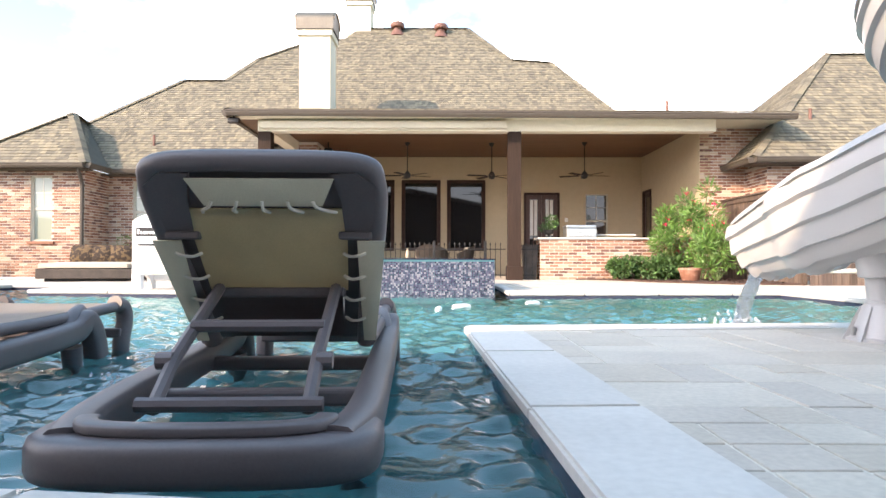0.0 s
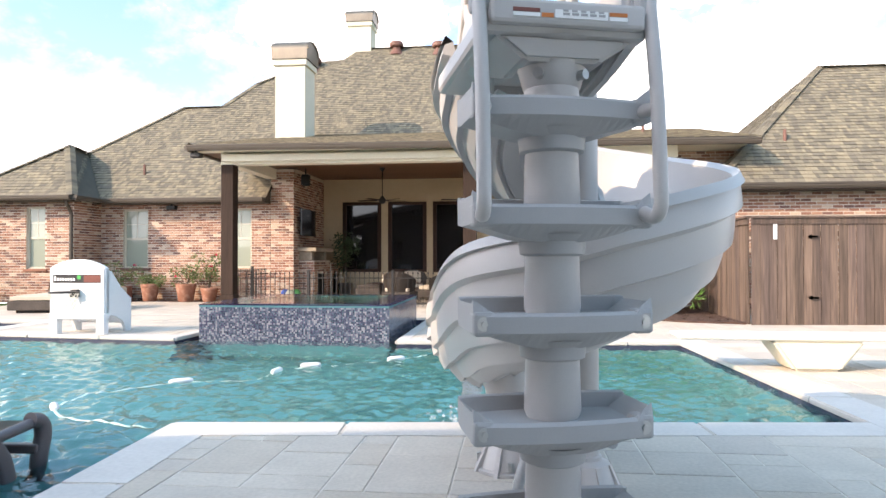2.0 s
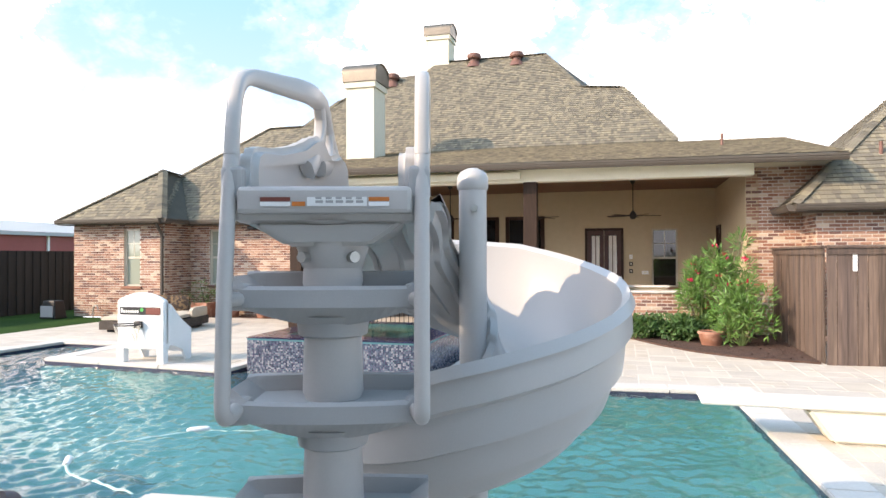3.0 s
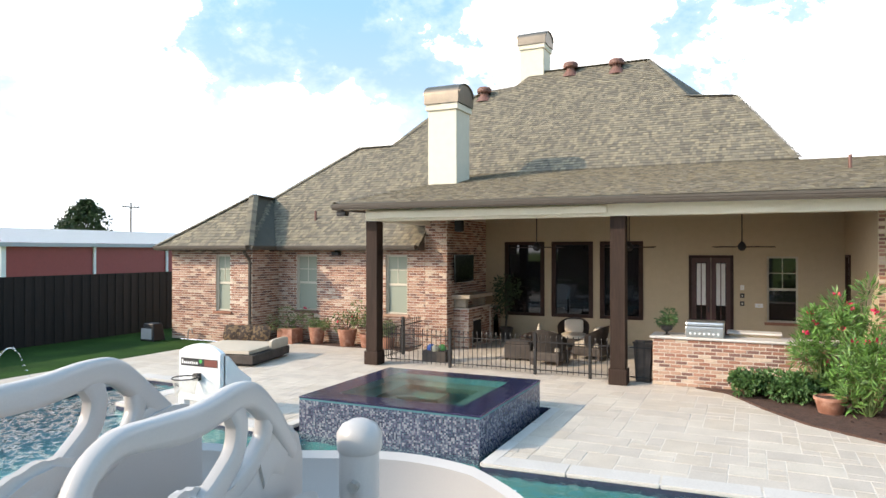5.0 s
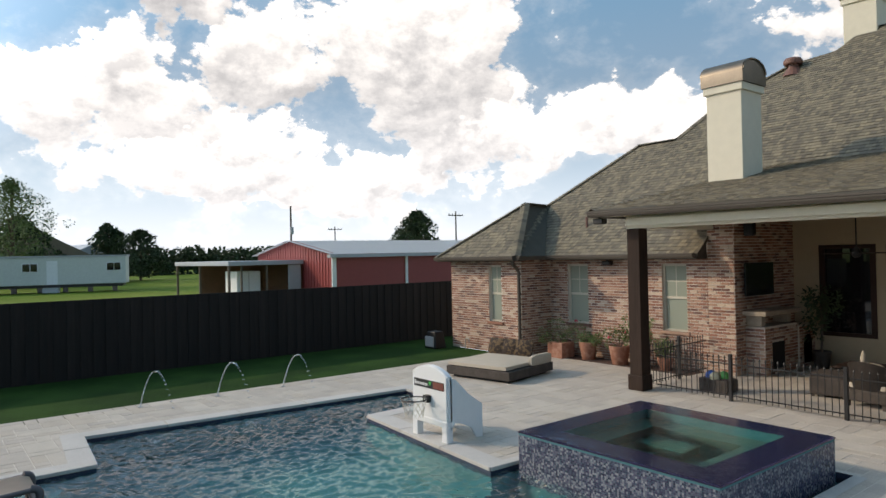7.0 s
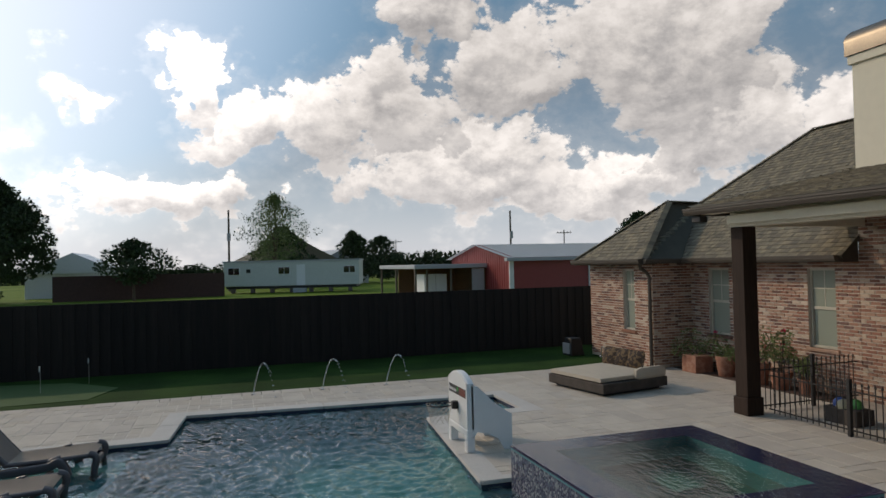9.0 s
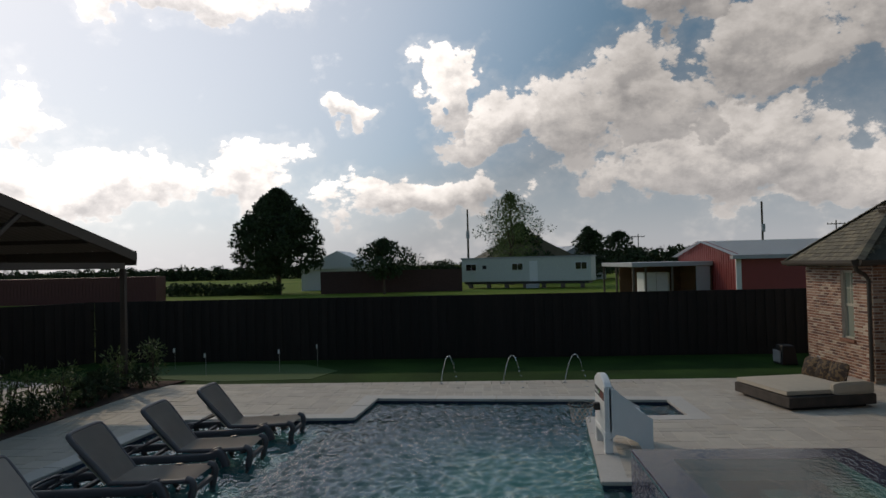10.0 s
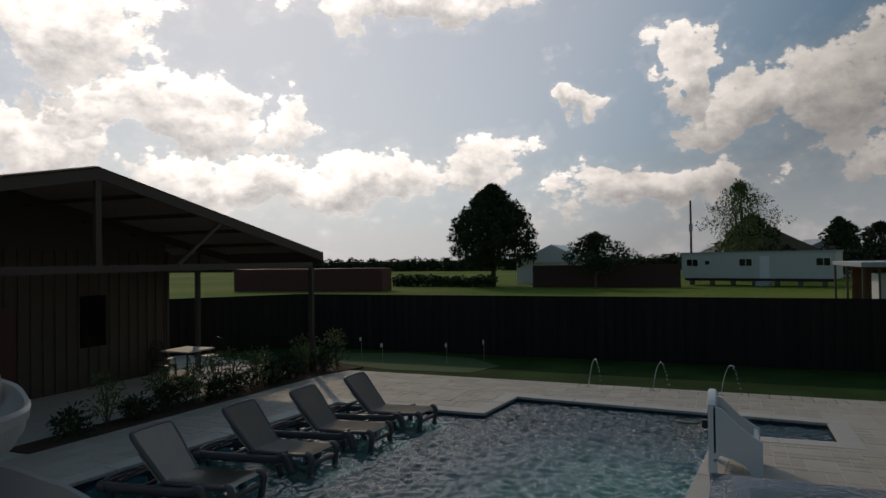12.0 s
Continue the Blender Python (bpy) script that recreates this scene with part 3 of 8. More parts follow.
def spans(flat, v):
    """Where a level line at v runs inside the outline."""
    cuts = []
    for (ua, va), (ub, vb) in zip(flat, flat[1:] + flat[:1]):
        if (va <= v) != (vb <= v):
            cuts.append(ua + (ub - ua) * (v - va) / (vb - va))
    cuts.sort()
    return list(zip(cuts[::2], cuts[1::2]))


def shingles(parent, pts, nrm):
    """Courses of tabs, trimmed to the outline at hips and valleys."""
    up = (Vector((0, 0, 1)) - nrm * nrm.z).normalized()
    across = up.cross(nrm).normalized()
    o = pts[0]
    flat = [((p - o).dot(across), (p - o).dot(up)) for p in pts]
    v0, v1 = min(p[1] for p in flat), max(p[1] for p in flat)
    rng = random.Random(int(abs(flat[1][0] * 31 + v1 * 17)))
    verts, faces, v = [], [], v0
    while v < v1 - 0.03:
        top = min(v + 0.14, v1 - 0.004)
        low, high = spans(flat, v + 0.004), spans(flat, top)
        if len(low) != len(high):
            mid = spans(flat, (v + top) / 2)
            low = high = mid
        for (a0, b0), (a1, b1) in zip(low, high):
            u = min(a0, a1) - rng.uniform(0, 0.3)
            while u < max(b0, b1):
                w = rng.choice((0.07, 0.09, 0.11, 0.14))
                l0, r0 = max(u + 0.002, a0), min(u + w - 0.002, b0)
                l1, r1 = max(u + 0.002, a1), min(u + w - 0.002, b1)
                if r0 - l0 > 0.004 and r1 - l1 > -0.2:
                    if r1 <= l1:
                        l1 = r1 = min(max((l1 + r1) / 2, a1), b1)
                    t = 0.011 + rng.uniform(0, 0.011)
                    i = len(verts)
                    for uu, vv, h in ((l0, v, 0), (r0, v, 0), (r0, v, t), (l0, v, t), (r1, top, 0.003), (l1, top, 0.003)):
                        verts.append(o + across * uu + up * vv + nrm * h)
                    faces += [[i, i + 1, i + 2, i + 3], [i + 3, i + 2, i + 4, i + 5]]
                u += w
        v += 0.128
    quick("shingles", verts, faces, M_SHINGLE, parent, "stuff")


def ridge_cap(a, b, label="overlapping ridge cap shingles"):
    """Folded caps along a hip or ridge."""
    a, b = Vector(a), Vector(b)
    d = b - a
    n = max(2, int(d.length / 0.14))
    d.normalize()
    side = d.cross(Vector((0, 0, 1))).normalized()
    up = side.cross(d).normalized()
    verts, faces = [], []
    for k in range(n):
        p = a + (b - a) * (k / n)
        q = a + (b - a) * min(1.0, (k + 1.25) / n)
        i = len(verts)
        for c, h in ((p, 0.045), (q, 0.028)):
            verts += [c - side * 0.13 - up * 0.045 + up * h, c + up * h, c + side * 0.13 - up * 0.045 + up * h]
        faces += [[i, i + 1, i + 4, i + 3], [i + 1, i + 2, i + 5, i + 4]]
    bm = bmesh.new()
    vs = [bm.verts.new(p) for p in verts]
    for f in faces:
        bm.faces.new([vs[j] for j in f])
    ob = setting("ridge_cap", bm, M_SHINGLE, label, "ridge cap")
    return ob


def P(x, y):
    return (x, y, roof_z(y))



KINK = 4.72
roof_piece("roof_main", [P(-4.35, 2.28), P(0.16, 2.28), P(0.16, 2.95), P(-0.5, 3.36), P(0.84, KINK), P(8.85, KINK), P(7.45, 7.32), P(6.17, 7.50), P(4.82, 9.64), P(0.92, 9.64), P(0.50, 8.95), P(-0.55, 8.82), P(-2.16, 7.55), P(-2.82, 6.28), P(-4.10, 6.28), P(-5.95, 4.13)], "weathered brown shingle main roof")
roof_piece("roof_porch", [(-0.50, -0.46, 3.58), (11.35, -0.46, 3.50), (11.35, KINK, 4.66), (0.84, KINK, 4.70)], "low shingle roof over the patio")
roof_piece("roof_porch_end", [(-0.50, 3.36, 3.57), (-0.50, -0.46, 3.57), (0.84, KINK, 4.69)], "shingled end of the patio roof")
roof_piece("roof_hip_right", [P(7.45, 7.32), P(8.85, KINK), (9.5, 9.0, 4.6), (8.0, 9.6, 6.4)], "shingle hip of the house", False)
roof_piece("roof_hip_top", [P(4.82, 9.64), P(6.17, 7.50), (9.0, 11.0, 5.6)], "shingle hip of the high roof", False)
roof_piece("roof_hip_left", [P(-4.10, 6.28), P(-5.95, 4.13), (-7.0, 8.0, 2.7), (-4.4, 8.5, 5.0)], "shingle hip of the wing", False)
roof_piece("roof_back", [P(0.92, 9.64), P(4.82, 9.64), (7.0, 14.0, 3.4), (-5.0, 14.0, 3.4)], "far slope of the high roof", False)
DZ = 4.20
roof_piece("roof_wing_front", [(-7.75, 1.16, 2.68), (-4.35, 1.16, 2.68), (-5.62, 2.85, DZ)], "shingle hip over the wing")
roof_piece("roof_wing_side", [(-4.35, 1.16, 2.68), (-4.35, 2.28, 2.68), (-5.95, 4.13, DZ), (-5.62, 2.85, DZ)], "shaded shingle slope of the wing")
roof_piece("roof_wing_end", [(-7.75, 8, 2.68), (-7.75, 1.16, 2.68), (-5.62, 2.85, DZ), (-5.95, 4.13, DZ)], "shingle slope over the wing's end", False)
GX, GY = 10.42, -0.50
for a, b in ((P(0.92, 9.64), P(4.82, 9.64)), (P(6.17, 7.50), P(4.82, 9.64)), (P(6.17, 7.50), P(7.45, 7.32)), (P(8.85, KINK), P(7.45, 7.32)), (P(-4.10, 6.28), P(-2.82, 6.28)), (P(-5.95, 4.13), P(-4.10, 6.28)),
             (P(-2.82, 6.28), P(-2.16, 7.55)), (P(-2.16, 7.55), P(-0.55, 8.82)), ((-0.50, -0.46, 3.57), (0.84, KINK, 4.69)),
             ((-7.75, 1.16, 2.68), (-5.62, 2.85, DZ)), ((-4.35, 1.16, 2.68), (-5.62, 2.85, DZ)), ((-5.62, 2.85, DZ), (-5.95, 4.13, DZ)), ((GX, GY, 2.58), (13.9, 3.0, 5.78)), ((13.9, 3.0, 5.78), (17.2, 3.0, 5.78))):
    ridge_cap(a, b)
roof_piece("roof_garage", [(GX, GY, 2.58), (20, GY, 2.58), (17.2, 3.0, 5.78), (13.9, 3.0, 5.78)], "shingle roof of the garage wing")
roof_piece("roof_garage_side", [(GX, 6.5, 2.58), (GX, GY, 2.58), (13.9, 3.0, 5.78)], "shingle slope of the garage wing")


def gutter(name, a, b, label="bronze metal gutter under the eave"):
    """A K-profile gutter from a to b, with its soffit board."""
    a, b = Vector(a), Vector(b)
    u = (b - a).normalized()
    w = Vector((u.y, -u.x, 0))
    profile = [(0.0, 0.0), (0.10, 0.0), (0.125, 0.05), (0.125, 0.075), (0.14, 0.085), (0.14, 0.115), (0.125, 0.115), (0.0, 0.115)]
    bm = bmesh.new()
    ra, rb = [bm.verts.new(a + w * p + Vector((0, 0, q))) for p, q in profile], [bm.verts.new(b + w * p + Vector((0, 0, q))) for p, q in profile]
    n = len(profile)
    for i in range(n):
        bm.faces.new((ra[i], ra[(i + 1) % n], rb[(i + 1) % n], rb[i]))
    bm.faces.new(ra[::-1]), bm.faces.new(rb)
    bmesh.ops.recalc_face_normals(bm, faces=bm.faces[:])
    return setting(name, bm, M_GUTTER, label, "gutter")


gutter("gutter_porch", (-0.52, -0.44, 3.44), (11.33, -0.44, 3.36))
gutter("gutter_porch_end", (-0.50, 3.2, 3.44), (-0.50, -0.44, 3.44))
gutter("gutter_wing", (WING_R + 0.25, 2.30, 2.57), (0.10, 2.30, 2.57))
gutter("gutter_wing_front", (-7.75, 1.18, 2.57), (-4.37, 1.18, 2.57))
gutter("gutter_wing_side", (-4.37, 1.18, 2.57), (-4.37, 2.3, 2.57))
gutter("gutter_garage", (GX + 0.03, GY + 0.02, 2.46), (20, GY + 0.02, 2.46))
gutter("gutter_garage_side", (GX + 0.03, 3.0, 2.46), (GX + 0.03, GY + 0.02, 2.46))
setting("soffit_porch", box(-0.48, 11.3, -0.43, 0.0, 3.455, 3.475), M_CREAM, "cream soffit board under the patio eave", "soffit")
setting("soffit_garage_link", box(9.9, 11.3, 0.003, 0.95, 3.455, 3.475), M_CREAM, "cream soffit board over the brick wall", "soffit")
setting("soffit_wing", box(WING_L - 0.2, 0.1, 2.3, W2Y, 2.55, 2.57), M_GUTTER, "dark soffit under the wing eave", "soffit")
eave_end = bmesh.new()
ee = [[eave_end.verts.new((x, y, z)) for y, z in ((2.31, 2.56), (2.735, 2.56), (2.735, 2.99), (2.31, 2.64))] for x in (0.075, 0.118)]
for i in range(4):
    eave_end.faces.new((ee[0][i], ee[0][(i + 1) % 4], ee[1][(i + 1) % 4], ee[1][i]))
eave_end.faces.new(ee[0][::-1]), eave_end.faces.new(ee[1])
bmesh.ops.recalc_face_normals(eave_end, faces=eave_end.faces[:])
setting("trim_eave_end", eave_end, M_GUTTER, "dark board closing the end of the wing eave", "trim")
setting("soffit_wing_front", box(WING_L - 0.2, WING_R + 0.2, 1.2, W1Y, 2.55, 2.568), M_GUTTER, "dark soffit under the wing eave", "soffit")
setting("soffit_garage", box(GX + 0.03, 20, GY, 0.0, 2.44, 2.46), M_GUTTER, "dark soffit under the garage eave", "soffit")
setting("beam", box(0.0, 9.86, 0.0, 0.30, 3.20, 3.455, 0.006), M_CREAM, "cream painted patio beam", "beam")
setting("beam_side", box(0.02, 0.28, 0.30, W2Y, 3.20, 3.455), M_CREAM, "cream painted side beam of the patio", "beam")
setting("screen_housing", box(0.08, 5.36, -0.14, -0.003, 3.25, 3.40, 0.012), M_CREAM, "long cream roller screen housing on the beam", "screen housing")
garage = setting("wall_garage", box(10.9, 20, -0.1, 6, 0, 2.5), M_MORTAR, "old red brick wall of the garage wing", "wall")
brick_face(garage, 10.9, 14.6, 0, 2.48, lambda u, z, d: (u, -0.1 - d, z))
brick_face(garage, -0.1, 0.95, 0, 2.48, lambda u, z, d: (10.9 - d, u, z), name="brickwork_side")


def column(x):
    t = thing("column", "dark stained square timber porch column", "column", "porch columns", at=(x, 0.15, 0))
    part("shaft", box(-0.14, 0.14, -0.14, 0.14, 0.30, 3.20, 0.008), M_COLUMN, t)
    part("plinth", box(-0.17, 0.17, -0.17, 0.17, 0.0, 0.30, 0.012), M_COLUMN, t)


column(0.14), column(5.54)


def chimney(x0, x1, y0, y1, z0, z1, cap):
    t = thing("chimney", "pale stucco chimney with an arched bronze cap", "chimney", "chimneys", at=((x0 + x1) / 2, (y0 + y1) / 2, z0))
    w, d, h = (x1 - x0) / 2, (y1 - y0) / 2, z1 - z0
    part("shaft", box(-w, w, -d, d, 0, h - 0.16, 0.01), M_CHIM, t)
    part("collar", box(-w - .05, w + .05, -d - .05, d + .05, h - 0.16, h, 0.012), M_CHIM, t)
    bm = bmesh.new()
    n, r = 16, d + 0.08
    arc = [(-r, 0.0)] + [(-r * math.cos(math.pi * k / n), cap * 0.45 + cap * 0.55 * math.sin(math.pi * k / n)) for k in range(n + 1)] + [(r, 0.0)]
    a, b = [bm.verts.new((-w - .08, p, h + q)) for p, q in arc], [bm.verts.new((w + .08, p, h + q)) for p, q in arc]
    for i in range(len(arc) - 1):
        bm.faces.new((a[i], a[i + 1], b[i + 1], b[i]))
    bm.faces.new(a[::-1]), bm.faces.new(b)
    bmesh.ops.recalc_face_normals(bm, faces=bm.faces[:])
    part("cap", bm, M_COPPER, t, "arched bronze chimney cap", smooth=True)
    for e in (-1, 1):
        part("rim", tube([(e * (w + 0.095), p * 0.93, h + 0.02 + q * 0.93) for p, q in arc[1:-1]], 0.02, 6), M_COPPER, t)


chimney(0.33, 1.12, 2.5, 3.35, 3.6, 6.27, 0.54)
chimney(0.50, 1.34, 9.45, 10.3, 8.0, 9.70, 0.50)


def roof_vent(x, y):
    z = roof_z(y)
    t = thing("roof_vent", "rust-brown round metal roof vent", "roof vent", "roof vents", at=(x, y, z))
    part("pipe", tube([(0, 0, -0.2), (0, 0, 0.20)], 0.14, 16), M_RUST, t)
    part("flashing", lathe([(0.30, -0.16), (0.16, 0.06)], 16), M_RUST, t)
    part("cap", lathe([(0.23, 0.16), (0.25, 0.20), (0.25, 0.28), (0.20, 0.34), (0.06, 0.37)], 18), M_RUST, t)


roof_vent(2.30, 9.38), roof_vent(3.85, 9.25), roof_vent(-0.45, 8.45)


def plumbing_stack(x, y, z):
    t = thing("vent_pipe", "thin metal plumbing pipe through the shingles", "vent pipe", "vent pipes", at=(x, y, z))
    part("pipe", tube([(0, 0, -0.1), (0, 0, 0.28)], 0.035, 10), M_RUST, t)


plumbing_stack(-3.65, 3.2, roof_z(3.2)), plumbing_stack(9.6, 2.4, 4.15), plumbing_stack(12.2, 0.6, 3.55)


def sash_window(x0, x1, y, z0, z1, frame_mat, glass, name="window", muntins=True, sill=True, label="tan double-hung window with pale curtains behind glass"):
    t = tagged(new(name), label, "window", "garden windows", "structure")
    f, dep = 0.045, 0.09
    bm = bmesh.new()
    for a, b, c, d in ((x0, x0 + f, z0, z1), (x1 - f, x1, z0, z1), (x0 + f, x1 - f, z0, z0 + f), (x0 + f, x1 - f, z1 - f, z1)):
        box(a, b, y + 0.06, y + 0.06 + dep, c, d, bm=bm)
    part("window_frame", bm, frame_mat, t)
    zm = (z0 + z1) / 2
    part("meeting_rail", box(x0 + f, x1 - f, y + 0.075, y + 0.13, zm - 0.03, zm + 0.03), frame_mat, t)
    for k, (c, d) in enumerate(((z0 + f, zm - 0.03), (zm + 0.03, z1 - f))):
        part("pane", box(x0 + f, x1 - f, y + 0.10 - 0.015 * k, y + 0.106 - 0.015 * k, c, d), glass, t)
        if muntins and k:
            bm = box((x0 + x1) / 2 - 0.01, (x0 + x1) / 2 + 0.01, y + 0.08, y + 0.10, c, d)
            box(x0 + f, x1 - f, y + 0.079, y + 0.099, (c + d) / 2 - 0.01, (c + d) / 2 + 0.01, bm=bm)
            part("muntin", bm, frame_mat, t)
    if sill:
        part("window_sill", box(x0 - 0.06, x1 + 0.06, y - 0.05, y + 0.06, z0 - 0.07, z0, 0.008), M_BRICK_OB, t, "brick rowlock sill")
    return t


sash_window(*WIN1[:2], W1Y, *WIN1[2:], M_WFRAME_L, M_GLASS_L, "window_1")
sash_window(*WIN2[:2], W2Y, *WIN2[2:], M_WFRAME_L, M_GLASS_L, "window_2")
sash_window(*WIN3[:2], W2Y, *WIN3[2:], M_WFRAME_L, M_GLASS_L, "window_3")
sash_window(*PWIN[:2], PBY, *PWIN[2:], M_WFRAME_L, M_GLASS, "window_4", label="cream double-hung window with dark glass")


def picture_window(name, x0, x1, z0, z1):
    t = tagged(new(name), "tall dark-framed picture window reflecting the garden", "window", "patio windows", "structure")
    f = 0.09
    bm = bmesh.new()
    for a, b, c, d in ((x0 - 0.02, x0 + f, z0, z1), (x1 - f, x1 + 0.02, z0, z1), (x0 + f, x1 - f, z0, z0 + f), (x0 + f, x1 - f, z1 - f, z1)):
        box(a, b, PBY - 0.03, PBY + 0.12, c, d, bm=bm)
    part("window_frame", bm, M_WFRAME, t)
    part("pane", box(x0 + f, x1 - f, PBY + 0.05, PBY + 0.056, z0 + f, z1 - f), M_GLASS, t)


for k, w in enumerate(PW):
    picture_window("window_%d" % (5 + k), *w)


def french_door(x0, x1, z0, z1):
    t = tagged(new("door_1"), "pair of dark wooden french doors with white curtains", "door", kind="structure")
    f, y = 0.07, PBY
    bm = bmesh.new()
    for a, b, c, d in ((x0, x0 + f, z0, z1), (x1 - f, x1, z0, z1), (x0 + f, x1 - f, z1 - f, z1)):
        box(a, b, y - 0.03, y + 0.12, c, d, bm=bm)
    part("door_frame", bm, M_WFRAME, t)
    mid = (x0 + x1) / 2
    for a, b in ((x0 + f, mid - 0.005), (mid + 0.005, x1 - f)):
        bm = bmesh.new()
        for p, q, c, d in ((a, a + 0.11, z0, z1 - f), (b - 0.11, b, z0, z1 - f), (a + 0.11, b - 0.11, z0, 0.35), (a + 0.11, b - 0.11, z1 - f - 0.12, z1 - f)):
            box(p, q, y + 0.02, y + 0.07, c, d, bm=bm)
        leaf = part("door_leaf", bm, M_DOORWOOD, t, "dark red-brown door leaf")
        part("pane", box(a + 0.11, b - 0.11, y + 0.04, y + 0.046, 0.35, z1 - f - 0.12), M_GLASS, leaf)
        part("curtain", box(a + 0.12, b - 0.12, y + 0.035, y + 0.0385, 1.15, z1 - f - 0.14), M_CURTAIN, leaf, "white door curtain")
        part("muntin", box((a + b) / 2 - 0.012, (a + b) / 2 + 0.012, y + 0.022, y + 0.033, 0.35, z1 - f - 0.12), M_DOORWOOD, leaf)
    part("door_handle", tube([(mid - 0.06, y - 0.03, 1.0), (mid - 0.06, y - 0.03, 1.12)], 0.012, 8), M_IRON, t)


M_DOORWOOD = mat("dark_red_door_wood", (0.075, 0.03, 0.022), rough=0.45, vary=0.2, stretch=(1, 1, 0.1))
M_CURTAIN = mat("white_curtain", (0.7, 0.68, 0.63), rough=0.9, vary=0.08, stretch=(6, 1, 1))
french_door(*FD)
sd = tagged(new("door_2"), "dark wooden side door of the covered patio", "door", kind="structure")
part("door_leaf", box(9.88, 9.94, SIDE_DOOR[0] + 0.06, SIDE_DOOR[1] - 0.06, 0.02, SIDE_DOOR[3] - 0.06), M_DOORWOOD, sd)
sdf = bmesh.new()
for a, b, c, d in ((SIDE_DOOR[0] - 0.02, SIDE_DOOR[0] + 0.06, 0, SIDE_DOOR[3]), (SIDE_DOOR[1] - 0.06, SIDE_DOOR[1] + 0.02, 0, SIDE_DOOR[3]), (SIDE_DOOR[0] + 0.06, SIDE_DOOR[1] - 0.06, SIDE_DOOR[3] - 0.06, SIDE_DOOR[3])):
    box(9.82, 9.97, a, b, c, d, bm=sdf)
part("door_frame", sdf, M_WFRAME, sd)
part("pane", box(9.868, 9.876, SIDE_DOOR[0] + 0.18, SIDE_DOOR[1] - 0.18, 0.7, SIDE_DOOR[3] - 0.2), M_GLASS, sd)


# ---- raised spa ----
SPA = (1.98, 4.75, -5.04, -2.43)
SPA_H = 0.45
MOSAIC = [(0.055, 0.058, 0.10), (0.095, 0.10, 0.15), (0.15, 0.155, 0.20), (0.24, 0.245, 0.285), (0.045, 0.045, 0.075), (0.12, 0.12, 0.175), (0.31, 0.31, 0.34), (0.075, 0.07, 0.12)]
M_MOSAIC = pieces_mat("glass_mosaic", MOSAIC, rough=0.12, bump=0.0, vary=0.08)
M_SPATOP = mat("dark_glass_tile", (0.035, 0.028, 0.065), rough=0.06, vary=0.25, scale=20, bump=0.02)
M_SPAFLOOR = mat("spa_plaster", (0.075, 0.14, 0.12), rough=0.8, vary=0.1)


def mosaic(parent, u0, u1, z0, z1, place, s=0.0245):
    verts, faces = [], []
    for i in range(int((u1 - u0) / s)):
        for j in range(int((z1 - z0) / s)):
            a, b, c, d = u0 + i * s + .001, u0 + (i + 1) * s - .001, z0 + j * s + .001, z0 + (j + 1) * s - .001
            k = len(verts)
            verts += [place(a, c, 0), place(b, c, 0), place(b, d, 0), place(a, d, 0), place(a + .0015, c + .0015, .004), place(b - .0015, c + .0015, .004), place(b - .0015, d - .0015, .004), place(a + .0015, d - .0015, .004)]
            faces += [[k + q for q in f] for f in ((4, 5, 6, 7), (0, 1, 5, 4), (1, 2, 6, 5), (2, 3, 7, 6), (3, 0, 4, 7))]
    return quick("mosaic_tiles", verts, faces, M_MOSAIC, parent, "stuff")


